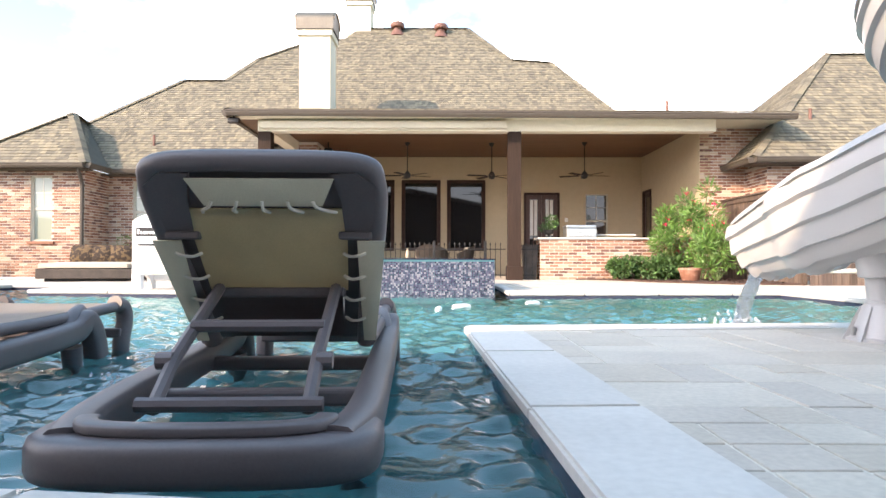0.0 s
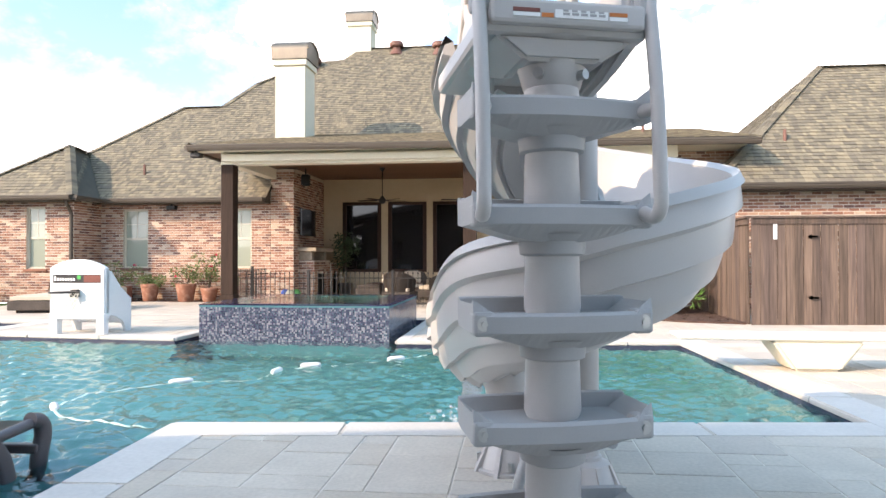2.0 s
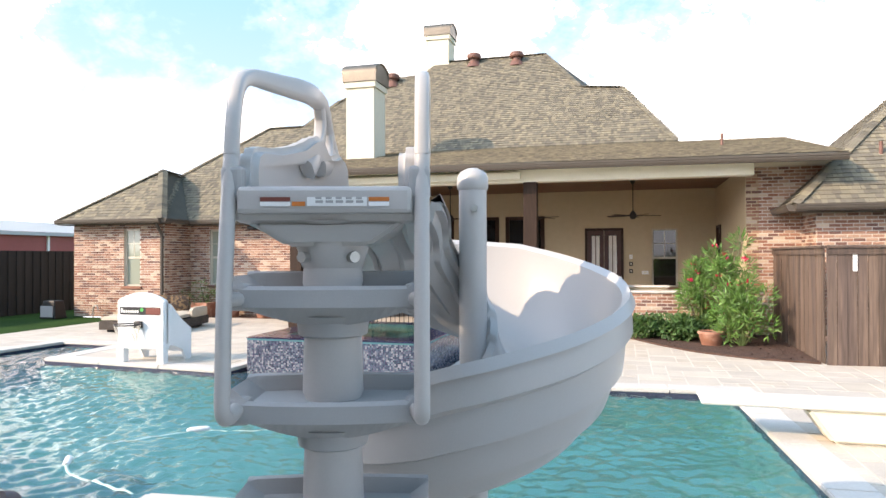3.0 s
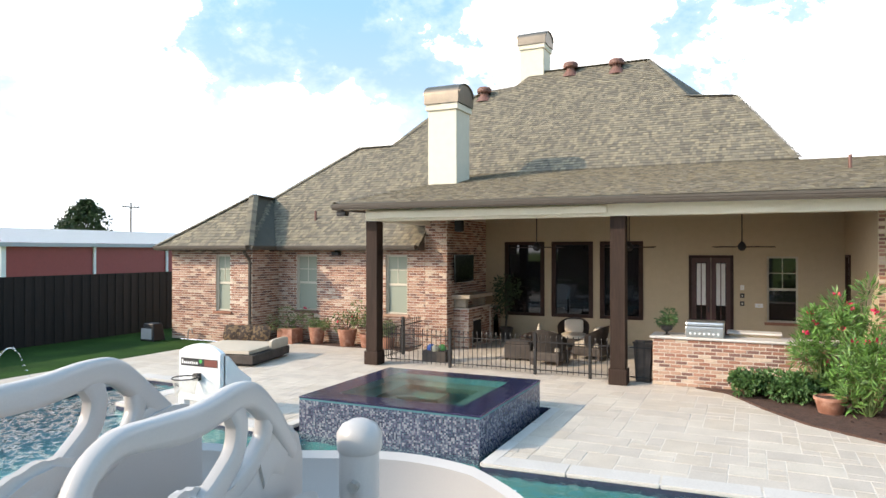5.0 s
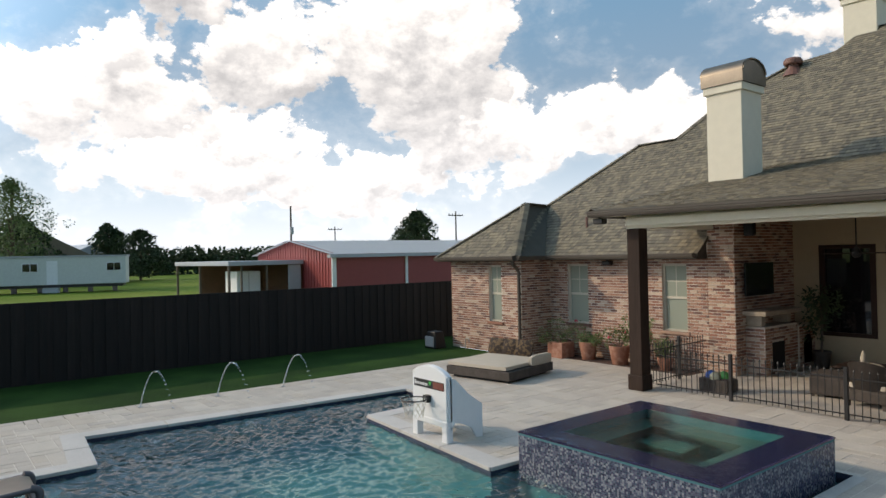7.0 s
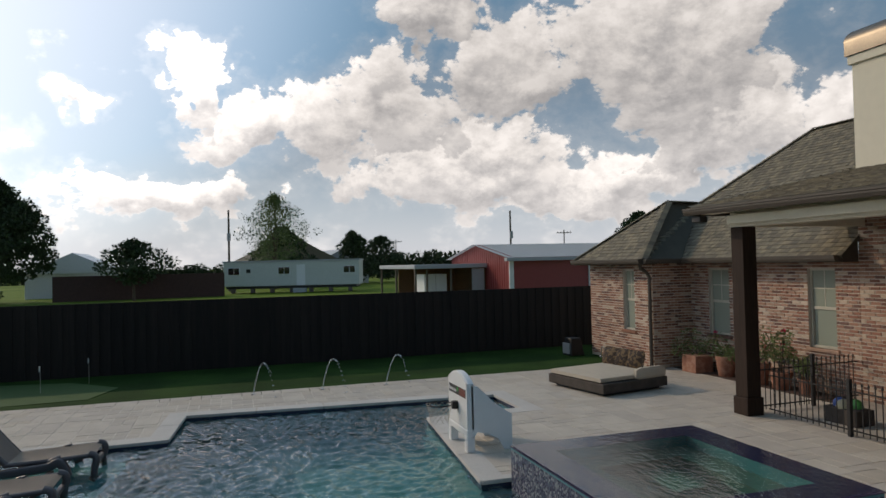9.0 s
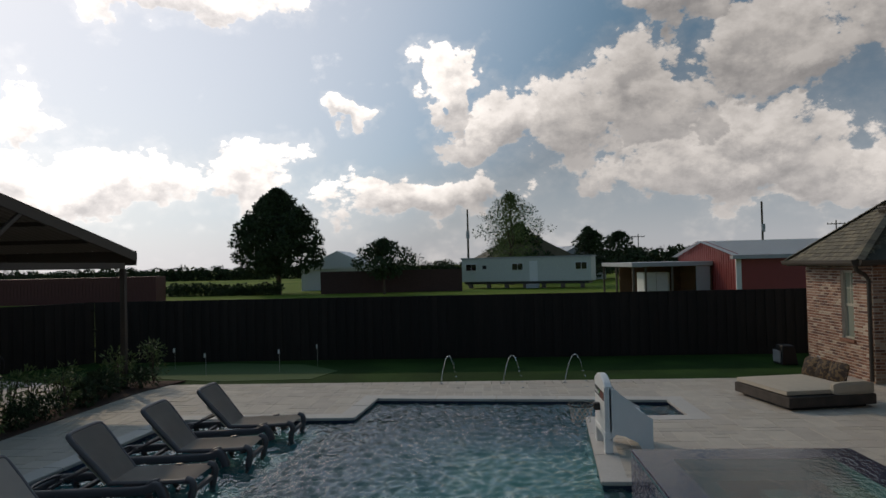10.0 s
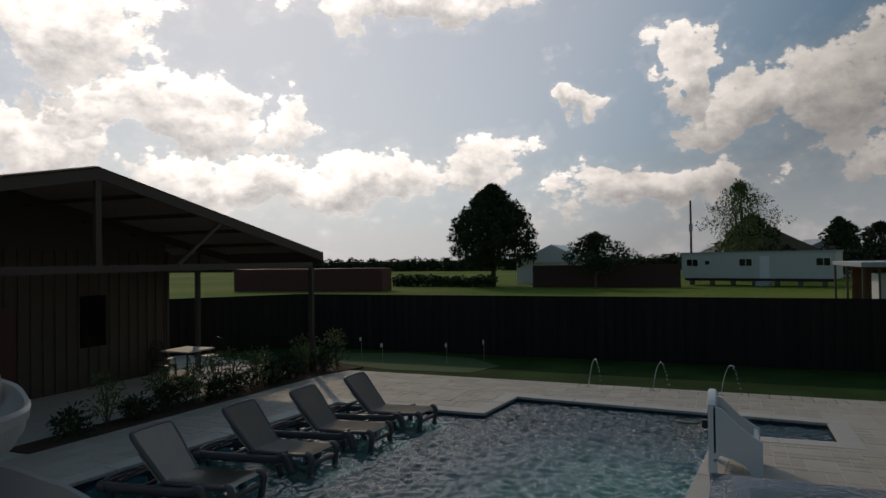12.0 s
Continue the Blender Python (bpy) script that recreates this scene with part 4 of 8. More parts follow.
def make_spa():
    t = thing("spa", "raised square overflow spa clad in blue glass mosaic", "spa", at=((SPA[0] + SPA[1]) / 2, (SPA[2] + SPA[3]) / 2, 0))
    w, d, r = (SPA[1] - SPA[0]) / 2, (SPA[3] - SPA[2]) / 2, 0.40
    body = bmesh.new()
    for a, b, c, e in ((-w, w, -d, -d + r), (-w, w, d - r, d), (-w, -w + r, -d + r, d - r), (w - r, w, -d + r, d - r)):
        box(a, b, c, e, -1.2, SPA_H - 0.012, bm=body)
    body_ob = part("wall", body, M_PLASTER, t)
    mosaic(body_ob, -w, w, -0.35, SPA_H - 0.03, lambda u, z, q: (u, -d - q, z))
    mosaic(body_ob, -d, d, -0.35, SPA_H - 0.03, lambda u, z, q: (w + q, u, z))
    mosaic(body_ob, -d, d, -0.35, SPA_H - 0.03, lambda u, z, q: (-w - q, -u, z))
    top = bmesh.new()
    for a, b, c, e in ((-w - .01, w + .01, -d - .01, -d + r), (-w - .01, w + .01, d - r, d + .01), (-w - .01, -w + r, -d + r, d - r), (w - r, w + .01, -d + r, d - r)):
        box(a, b, c, e, SPA_H - 0.012, SPA_H, bm=top)
    part("rim", top, M_SPATOP, t, "wet dark blue tiled rim")
    part("basin_floor", box(-w + r, w - r, -d + r, d - r, -0.55, -0.5), M_SPAFLOOR, t)
    seat = bmesh.new()
    for a, b, c, e in ((-w + r, w - r, -d + r, -d + r + 0.35), (-w + r, w - r, d - r - 0.35, d - r), (-w + r, -w + r + 0.35, -d + r + .35, d - r - .35), (w - r - 0.35, w - r, -d + r + .35, d - r - .35)):
        box(a, b, c, e, -0.5, 0.0, bm=seat)
    part("bench", seat, M_SPAFLOOR, t)
    part("step", box(-0.45, 0.25, -0.15, 0.25, -0.5, -0.1, 0.02), M_SPAFLOOR, t)
    bm = bmesh.new()
    n = 24
    vs = [[bm.verts.new((-w + 0.004 + (2 * w - 0.008) * i / n, -d + 0.004 + (2 * d - 0.008) * j / n, SPA_H + 0.010 + 0.0025 * noise.noise((i * 0.6, j * 0.6, 3)))) for j in range(n + 1)] for i in range(n + 1)]
    for i in range(n):
        for j in range(n):
            bm.faces.new((vs[i][j], vs[i + 1][j], vs[i + 1][j + 1], vs[i][j + 1]))
    film = part("water", bm, M_WATER, t, "still clear water brimming over the rim", smooth=True)
    film.visible_shadow = False


make_spa()

# ---- slide ----
def moulding(points, w, h, bm=None, seg=14, power=0.5, across=None, grow=None):
    """A soft-edged rectangular bar, w across and h high, along points that run near the level or in the plane square to across."""
    bm = bm or bmesh.new()
    pts = [Vector(p) for p in points]
    rings = []
    for i, p in enumerate(pts):
        d = (pts[min(i + 1, len(pts) - 1)] - pts[max(i - 1, 0)]).normalized()
        side = Vector(across) if across else Vector((d.y, -d.x, 0))
        side = side.normalized() if side.length > 1e-4 else Vector((1, 0, 0))
        up = side.cross(d).normalized()
        ring, g = [], grow[i] if grow else 1.0
        for k in range(seg):
            a = 2 * math.pi * (k + 0.5) / seg
            c, q = math.cos(a), math.sin(a)
            ring.append(bm.verts.new(p + side * (g * w / 2 * math.copysign(abs(c) ** power, c)) + up * (g * h / 2 * math.copysign(abs(q) ** power, q))))
        rings.append(ring)
    for a, b in zip(rings, rings[1:]):
        for k in range(seg):
            bm.faces.new((a[k], a[(k + 1) % seg], b[(k + 1) % seg], b[k]))
    bm.faces.new(rings[0][::-1]), bm.faces.new(rings[-1])
    bmesh.ops.recalc_face_normals(bm, faces=bm.faces[:])
    return bm


POLE, POST, FOOT = Vector((6.61, -12.15)), Vector((6.81, -11.17)), Vector((6.47, -10.70))
DECK_Z = 1.845
RISE = 0.315


def flume_centre():
    """The middle line of the flume's floor: off the platform, once round the tall post, and out over the pool."""
    pts = [(6.52, -11.72, 1.75), (6.46, -11.42, 1.69), (6.43, -11.2, 1.56)]
    for k in range(1, 9):
        a = radians(180 - 38 * k)
        pts.append((POST.x + 0.36 * math.cos(a), POST.y + 0.36 * math.sin(a), 1.48 - 0.098 * k))
    pts += [(6.46, -11.12, 0.61), (6.36, -10.72, 0.49), (6.29, -10.26, 0.41), (6.25, -9.90, 0.37)]
    return smooth_path(pts, 8)


def flume_mesh():
    path = flume_centre()
    n = len(path)
    inner = []
    m = 60
    for k in range(m + 1):
        a = math.pi * k / m
        x = -math.cos(a)
        inner.append((0.255 * x, 0.30 * (1 - math.sin(a)) + (0.06 * max(0, -x) ** 2)))
    bm = bmesh.new()
    rows = []
    for i, p in enumerate(path):
        d = path[min(i + 1, n - 1)] - path[max(i - 1, 0)]
        flat = Vector((d.x, d.y, 0)).normalized()
        right = Vector((flat.y, -flat.x, 0))
        f = i / (n - 1)
        end = min(1.0, (1 - f) / 0.12)
        scale = (0.62 + 0.38 * end) * min(1.0, 0.34 + 2.0 * f)
        row = []
        for x, z in inner:          # hollow side, outer wall on the left of the way down
            lift = 1.0 + 0.30 * max(0.0, -x / 0.255)
            row.append(p + right * x + Vector((0, 0, z * lift * scale)))
        back = []
        flange = 0.03 if 0.895 < f < 0.925 or 0.985 < f or 0.30 < f < 0.325 else 0.0
        for k, (x, z) in enumerate(inner):
            a = math.pi * k / m
            rib = 0.026 + 0.030 * ((k % 6) / 6.0 if k < m / 2 else ((m - k) % 6) / 6.0) + flange
            if k in (0, m):
                rib = 0.05
            lift = 1.0 + 0.30 * max(0.0, -x / 0.255)
            nx, nz = -math.cos(a), -math.sin(a)
            back.append(p + right * (x + nx * rib) + Vector((0, 0, z * lift * scale + nz * rib * 0.9 - (0.02 if k in (0, m) else 0))))
        lip_l = p + right * (inner[0][0] - 0.03) + Vector((0, 0, inner[0][1] * 1.3 * scale + 0.022))
        lip_r = p + right * (inner[-1][0] + 0.03) + Vector((0, 0, inner[-1][1] * scale + 0.022))
        rows.append([bm.verts.new(v) for v in row + [lip_r] + back[::-1] + [lip_l]])
    w = len(rows[0])
    for a, b in zip(rows, rows[1:]):
        for k in range(w):
            bm.faces.new((a[k], b[k], b[(k + 1) % w], a[(k + 1) % w]))
    for r, flip in ((rows[0], False), (rows[-1], True)):
        half = m + 1
        for k in range(half - 1):
            q = (r[k], r[k + 1], r[2 * half - k - 1], r[2 * half - k])
            bm.faces.new(q if flip else q[::-1])
    bmesh.ops.recalc_face_normals(bm, faces=bm.faces[:])
    bm.normal_update()
    for e in bm.edges:
        if e.calc_face_angle(0) > 0.6:
            e.smooth = False
    return bm


def base_flange(parent, x, y, r=0.085):
    g = part("foot_flange", lathe([(0.185, 0.0), (0.185, 0.015), (0.165, 0.022), (0.105, 0.185), (r + 0.012, 0.20), (r + 0.012, 0.215), (r, 0.22)], 24, at=(x, y, 0)), M_SLIDE, parent, smooth=True)
    for k in range(8):
        a = 2 * math.pi * (k + 0.5) / 8
        c, s = math.cos(a), math.sin(a)
        bm = bmesh.new()
        m = Matrix.Translation((x, y, 0)) @ Matrix.Rotation(a, 4, "Z")
        box(0.09, 0.20, -0.011, 0.011, 0.0, 0.185, bm=bm)
        for v in bm.verts:
            if v.co.z > 0.1:
                v.co.x = min(v.co.x, 0.112)
            v.co = m @ v.co
        part("rib", bm, M_SLIDE, g)
    for k in range(4):
        a = 2 * math.pi * k / 4
        p = Vector((x + 0.165 * math.cos(a), y + 0.165 * math.sin(a), 0.0))
        part("bolt", tube([p + Vector((0, 0, 0.03)), p + Vector((0, 0, 0.075))], 0.014, 6), M_BOLT, g)


def tread(z):
    """One step: a tray with raised ends and back, whose belly deepens towards the pole."""
    bm = bmesh.new()
    n = 20
    half = 0.275
    rows = []
    for k in range(n + 1):
        u = -1 + 2 * k / n
        x = half * u
        c = 1 - u * u
        front, back = -0.115 - 0.035 * c, 0.115 + 0.02 * c
        belly = -0.052 - 0.055 * c ** 1.3
        end = 0.040 * max(0.0, (abs(u) - 0.86) / 0.14) ** 0.5
        ring = [(front, -0.052), (front, -0.004), (front + 0.012, 0.006 + end), (front + 0.03, -0.008 + end), (back - 0.03, -0.008 + end), (back - 0.022, 0.038), (back - 0.004, 0.042), (back + 0.006, 0.034),
                (back, -0.045), (back * 0.55, belly), (front * 0.6, belly)]
        rows.append([bm.verts.new((x, y, z + h)) for y, h in ring])
    w = len(rows[0])
    for a, b in zip(rows, rows[1:]):
        for k in range(w):
            bm.faces.new((a[k], a[(k + 1) % w], b[(k + 1) % w], b[k]))
    bm.faces.new(rows[0][::-1]), bm.faces.new(rows[-1])
    bmesh.ops.recalc_face_normals(bm, faces=bm.faces[:])
    for sx in (-1, 1):
        box(sx * 0.245 - 0.032, sx * 0.245 + 0.032, -0.122, -0.06, z - 0.062, z + 0.012, 0.012, bm=bm)
    return bm


def make_slide():
    t = thing("pool_slide", "grey moulded plastic spiral pool slide with step ladder", "slide", at=(0, 0, 0))
    part("ladder_pole", lathe([q for k in range(6) for q in ((0.088, max(0.2, RISE * k)), (0.079, min(1.70, RISE * (k + 1) - 0.02)))], 28, at=(POLE.x, POLE.y, 0)), M_SLIDE, t, smooth=True)
    post = part("tall_post", tube([(POST.x, POST.y, 0.2), (POST.x, POST.y, 1.98)], 0.059, 28), M_SLIDE, t, smooth=True)
    part("cap", lathe([(0.0595, 1.93), (0.066, 1.94), (0.067, 1.985), (0.052, 2.01), (0.022, 2.025)], 24, at=(POST.x, POST.y, 0)), M_SLIDE, post, smooth=True)
    for z in (1.85, 0.9):
        part("bolt", tube([(POST.x + 0.02, POST.y - 0.055, z), (POST.x + 0.025, POST.y - 0.08, z)], 0.016, 8), M_BOLT, post)
    part("short_post", tube([(FOOT.x, FOOT.y, 0.2), (FOOT.x - 0.015, FOOT.y, 0.345), (FOOT.x - 0.015, FOOT.y, 0.35), (FOOT.x - 0.02, FOOT.y, 0.43), (FOOT.x - 0.03, FOOT.y, 0.52)], [0.077, 0.077, 0.108, 0.115, 0.125], 24), M_SLIDE, t, smooth=True)
    for p, r in ((POLE, 0.088), (POST, 0.059), (FOOT, 0.078)):
        base_flange(t, p.x, p.y, r)
    part("flume", flume_mesh(), M_SLIDE, t, "ribbed grey spiral flume", smooth=True)
    rot = Matrix.Translation((POLE.x, POLE.y, 0)) @ Matrix.Rotation(radians(16), 4, "Z")
    for k in range(5):
        z = RISE * (k + 1) - 0.01
        bm = tread(z)
        bmesh.ops.transform(bm, matrix=rot, verts=bm.verts)
        step = part("tread", bm, M_STEP, t, "darker grey step tray")
        bm = lathe([(0.086, z - 0.145), (0.100, z - 0.138), (0.104, z - 0.10), (0.13, z - 0.08)], 24)
        bmesh.ops.transform(bm, matrix=rot, verts=bm.verts)
        part("collar", bm, M_STEP, step, smooth=True)
        for sx in (-1, 1):
            bm = tube([(sx * 0.245, -0.118, z - 0.025), (sx * 0.245, -0.1235, z - 0.025)], 0.021, 14)
            tube([(sx * 0.245, -0.12, z - 0.025), (sx * 0.245, -0.129, z - 0.025)], 0.010, 6, bm=bm)
            bmesh.ops.transform(bm, matrix=rot, verts=bm.verts)
            part("bolt", bm, M_BOLT, step)
    # platform
    bm = box(-0.255, 0.255, -0.14, 0.62, DECK_Z - 0.10, DECK_Z - 0.02, 0.02)
    bmesh.ops.transform(bm, matrix=rot, verts=bm.verts)
    plat = part("platform", bm, M_SLIDE, t)
    bm = bmesh.new()
    tops = [(-0.22, -0.13), (0.22, -0.13), (0.22, 0.34), (-0.22, 0.34)]
    lows = [(-0.115, -0.11), (0.115, -0.11), (0.115, 0.11), (-0.115, 0.11)]
    hi, lo = [bm.verts.new((x, y, DECK_Z - 0.095)) for x, y in tops], [bm.verts.new((x, y, DECK_Z - 0.165)) for x, y in lows]
    for i in range(4):
        bm.faces.new((lo[i], lo[(i + 1) % 4], hi[(i + 1) % 4], hi[i]))
    bm.faces.new(lo[::-1]), bm.faces.new(hi)
    bmesh.ops.recalc_face_normals(bm, faces=bm.faces[:])
    bmesh.ops.bevel(bm, geom=bm.edges[:], offset=0.012, segments=2, affect="EDGES")
    bmesh.ops.transform(bm, matrix=rot, verts=bm.verts)
    part("underbody", bm, M_SLIDE, plat)
    bm = lathe([(0.082, 1.615), (0.09, 1.625), (0.10, 1.665), (0.108, 1.685), (0.112, 1.735), (0.15, 1.75)], 24)
    bmesh.ops.transform(bm, matrix=rot, verts=bm.verts)
    part("collar", bm, M_SLIDE, plat, smooth=True)
    for a in (-1, 1):
        bm = tube([(a * 0.055, -0.06, 1.65), (a * 0.075, -0.095, 1.65)], 0.016, 8)
        bmesh.ops.transform(bm, matrix=rot, verts=bm.verts)
        part("bolt", bm, M_BOLT, plat)
    bm = box(-0.235, 0.235, -0.165, -0.125, DECK_Z - 0.078, DECK_Z - 0.004, 0.012)
    bmesh.ops.transform(bm, matrix=rot, verts=bm.verts)
    face = part("front_lip", bm, M_SLIDE, plat)
    for x0, x1, z0, z1, m in ((-0.17, -0.09, -0.045, -0.034, M_DARKRED), (-0.17, -0.09, -0.058, -0.047, M_WHITE), (-0.085, -0.05, -0.058, -0.046, M_ORANGE),
                              (-0.045, 0.115, -0.058, -0.034, M_WHITE), (0.12, 0.175, -0.045, -0.034, M_ORANGE), (0.12, 0.175, -0.058, -0.047, M_WHITE)):
        bm = box(x0, x1, -0.168, -0.1655, DECK_Z + z0, DECK_Z + z1)
        bmesh.ops.transform(bm, matrix=rot, verts=bm.verts)
        part("safety_label", bm, m, face, "small printed safety label")
    for k in range(5):
        bm = box(-0.022 + 0.027 * k, -0.022 + 0.027 * k + 0.02, -0.1695, -0.1685, DECK_Z - 0.05, DECK_Z - 0.043)
        box(-0.022 + 0.027 * k, -0.022 + 0.027 * k + 0.016, -0.1695, -0.1685, DECK_Z - 0.04, DECK_Z - 0.034, bm=bm)
        bmesh.ops.transform(bm, matrix=rot, verts=bm.verts)
        part("label_line", bm, M_STEP, face)
    # side panels with hand holes, and the rails, drawing together towards the flume
    def lean(bm):
        for v in bm.verts:
            f = min(1.0, max(0.0, (v.co.y + 0.05) / 0.40))
            f = f * f * (3 - 2 * f)
            v.co.z -= (0.05 if v.co.x > 0 else 0.0) * f
            v.co.x = v.co.x * (1 - 0.27 * f) + 0.07 * f
        bmesh.ops.transform(bm, matrix=rot, verts=bm.verts)
        return bm
    for s in (-1, 1):
        prof = [(-0.10, -0.09), (-0.105, 0.06), (-0.08, 0.105), (-0.03, 0.125), (0.08, 0.135), (0.20, 0.165), (0.28, 0.205), (0.36, 0.215), (0.44, 0.19), (0.54, 0.175), (0.68, 0.19), (0.82, 0.215), (0.98, 0.22), (1.09, 0.19), (1.14, 0.10), (1.14, -0.16), (0.50, -0.15), (0.10, -0.13)]
        prof = [(y if y < 0.1 else 0.1 + (y - 0.1) * 0.84, z) for y, z in prof]
        bm = bmesh.new()
        a = [bm.verts.new((s * 0.195, y, DECK_Z + z)) for y, z in prof]
        b = [bm.verts.new((s * 0.262, y, DECK_Z + z)) for y, z in prof]
        k = len(prof)
        for i in range(k):
            bm.faces.new((a[i], a[(i + 1) % k], b[(i + 1) % k], b[i]))
        bm.faces.new(a[::-1]), bm.faces.new(b)
        bmesh.ops.recalc_face_normals(bm, faces=bm.faces[:])
        bmesh.ops.bevel(bm, geom=bm.edges[:], offset=0.02, segments=3, affect="EDGES")
        panel = part("side_panel", lean(bm), M_SLIDE, plat, smooth=True)
        x = s * 0.262
        near = lambda pts: [(px, py if py < 0.1 else 0.1 + (py - 0.1) * 0.84, pz + 0.03) for px, py, pz in pts]
        rail = smooth_path(near([(s * 0.245, -0.118, 1.205), (x * 0.99, -0.16, 1.19), (x, -0.192, 1.215), (x, -0.192, 1.30), (x, -0.175, 1.55), (x, -0.135, 1.80), (x, -0.11, 1.93)]), 5)
        bm = tube(rail, 0.0215, 12)
        bmesh.ops.transform(bm, matrix=rot, verts=bm.verts)
        r1 = part("hand_rail", bm, M_SLIDE, t, smooth=True)
        arch = smooth_path(near([(x, -0.115, 1.90), (x, -0.092, 2.02), (x, -0.05, 2.11), (x, 0.03, 2.155), (x, 0.16, 2.165), (x, 0.38, 2.175), (x, 0.56, 2.185), (x, 0.68, 2.17), (x, 0.82, 2.09), (x * 0.95, 0.95, 2.0), (x * 0.88, 1.06, 1.93)]), 5)
        part("rail_arch", lean(moulding(arch, 0.062, 0.070, across=(1, 0, 0), power=0.6, grow=[min(1.0, max(0.66, 0.66 + 1.5 * p[1])) for p in arch])), M_SLIDE, r1, smooth=True)
        bm = moulding(smooth_path(near([(x, 0.54, 2.175), (x, 0.585, 2.12), (x, 0.56, 2.05), (x * 0.98, 0.47, 2.0), (x * 0.94, 0.37, 1.96), (x * 0.9, 0.28, 1.91)]), 5), 0.056, 0.066, across=(1, 0, 0), power=0.6)
        moulding(smooth_path(near([(x * 0.9, 0.44, 1.93), (x * 0.9, 0.58, 1.95), (x * 0.93, 0.70, 1.985), (x * 0.97, 0.77, 2.04), (x, 0.78, 2.10)]), 5), 0.056, 0.060, bm=bm, across=(1, 0, 0), power=0.6)
        moulding(smooth_path(near([(x * 0.95, 0.74, 1.96), (x * 0.95, 0.84, 1.99), (x * 0.93, 0.96, 1.95)]), 4), 0.050, 0.13, bm=bm, across=(1, 0, 0), power=0.6)
        part("rail_branch", lean(bm), M_SLIDE, r1, smooth=True)
        bm = tube([(s * 0.24, -0.118, 1.535), (x, -0.178, 1.54)], 0.020, 10)
        bmesh.ops.transform(bm, matrix=rot, verts=bm.verts)
        part("rail_stub", bm, M_SLIDE, r1, smooth=True)
        bm = box(min(s * 0.225, s * 0.285), max(s * 0.225, s * 0.285), -0.145, -0.09, DECK_Z - 0.04, DECK_Z + 0.055, 0.012)
        bmesh.ops.transform(bm, matrix=rot, verts=bm.verts)
        part("rail_clamp", bm, M_STEP, panel)
    return t


M_BOLT = mat("steel_bolt", (0.45, 0.45, 0.44), rough=0.35, metal=0.8, vary=0.1, bump=0)
M_DARKRED = mat("brown_red_label", (0.18, 0.05, 0.035), rough=0.5, bump=0)
M_ORANGE = mat("orange_label", (0.55, 0.16, 0.03), rough=0.5, bump=0)
make_slide()
hose = thing("water_hose", "grey water supply hose with a brass fitting", "hose", at=(6.50, -11.78, 0))
part("fitting", lathe([(0.035, 0.0), (0.035, 0.02), (0.022, 0.03), (0.022, 0.10), (0.028, 0.11), (0.028, 0.14)], 14), mat("dull_brass", (0.35, 0.30, 0.20), rough=0.4, metal=0.6), hose)
part("pipe", tube(smooth_path([(0, 0, 0.14), (0.0, 0.0, 0.24), (0.04, 0.03, 0.36), (0.14, 0.08, 0.43), (0.26, 0.05, 0.45), (0.33, -0.10, 0.46)], 5), 0.021, 10), M_STEP, hose, smooth=True)

M_SPRAY = bpy.data.materials.new("falling_water")
M_SPRAY.use_nodes = True
_b = M_SPRAY.node_tree.nodes["Principled BSDF"]
_b.inputs["Base Color"].default_value, _b.inputs["Roughness"].default_value, _b.inputs["Transmission Weight"].default_value, _b.inputs["IOR"].default_value = (0.9, 0.96, 1, 1), 0.12, 0.75, 1.33


def drops(bm, centre, spread, count, rng, size=(0.006, 0.016)):
    for _ in range(count):
        p = Vector(centre) + Vector((rng.gauss(0, spread[0]), rng.gauss(0, spread[1]), abs(rng.gauss(0, spread[2]))))
        r = rng.uniform(*size)
        bmesh.ops.create_icosphere(bm, subdivisions=1, radius=r, matrix=Matrix.Translation(p))
    return bm


def slide_water():
    t = thing("slide_outflow", "clear water pouring from the slide into the pool", "water jet", at=(0, 0, 0))
    rng = random.Random(5)
    bm = bmesh.new()
    rows = []
    for k in range(15):
        f = k / 14
        p = Vector((6.24 - 0.06 * f, -9.86 + 0.34 * f, 0.40 - 0.10 * f - 0.40 * f * f))
        w = 0.085 - 0.02 * f
        rows.append([bm.verts.new(p + Vector((0.92, 0.38, 0)) * (w * u) + Vector((rng.uniform(-.008, .008), rng.uniform(-.012, .012), 0.01 * math.cos(u * 2)))) for u in (-1, -.6, -.2, .2, .6, 1)])
    for a, b in zip(rows, rows[1:]):
        for k in range(5):
            bm.faces.new((a[k], a[k + 1], b[k + 1], b[k]))
    ret = bmesh.ops.solidify(bm, geom=bm.faces[:], thickness=0.02)
    part("sheet", bm, M_SPRAY, t, smooth=True)
    tagged(part("splash", drops(bmesh.new(), (6.15, -9.50, -0.08), (0.12, 0.09, 0.06), 110, rng), M_SPRAY, t), kind="stuff")


slide_water()


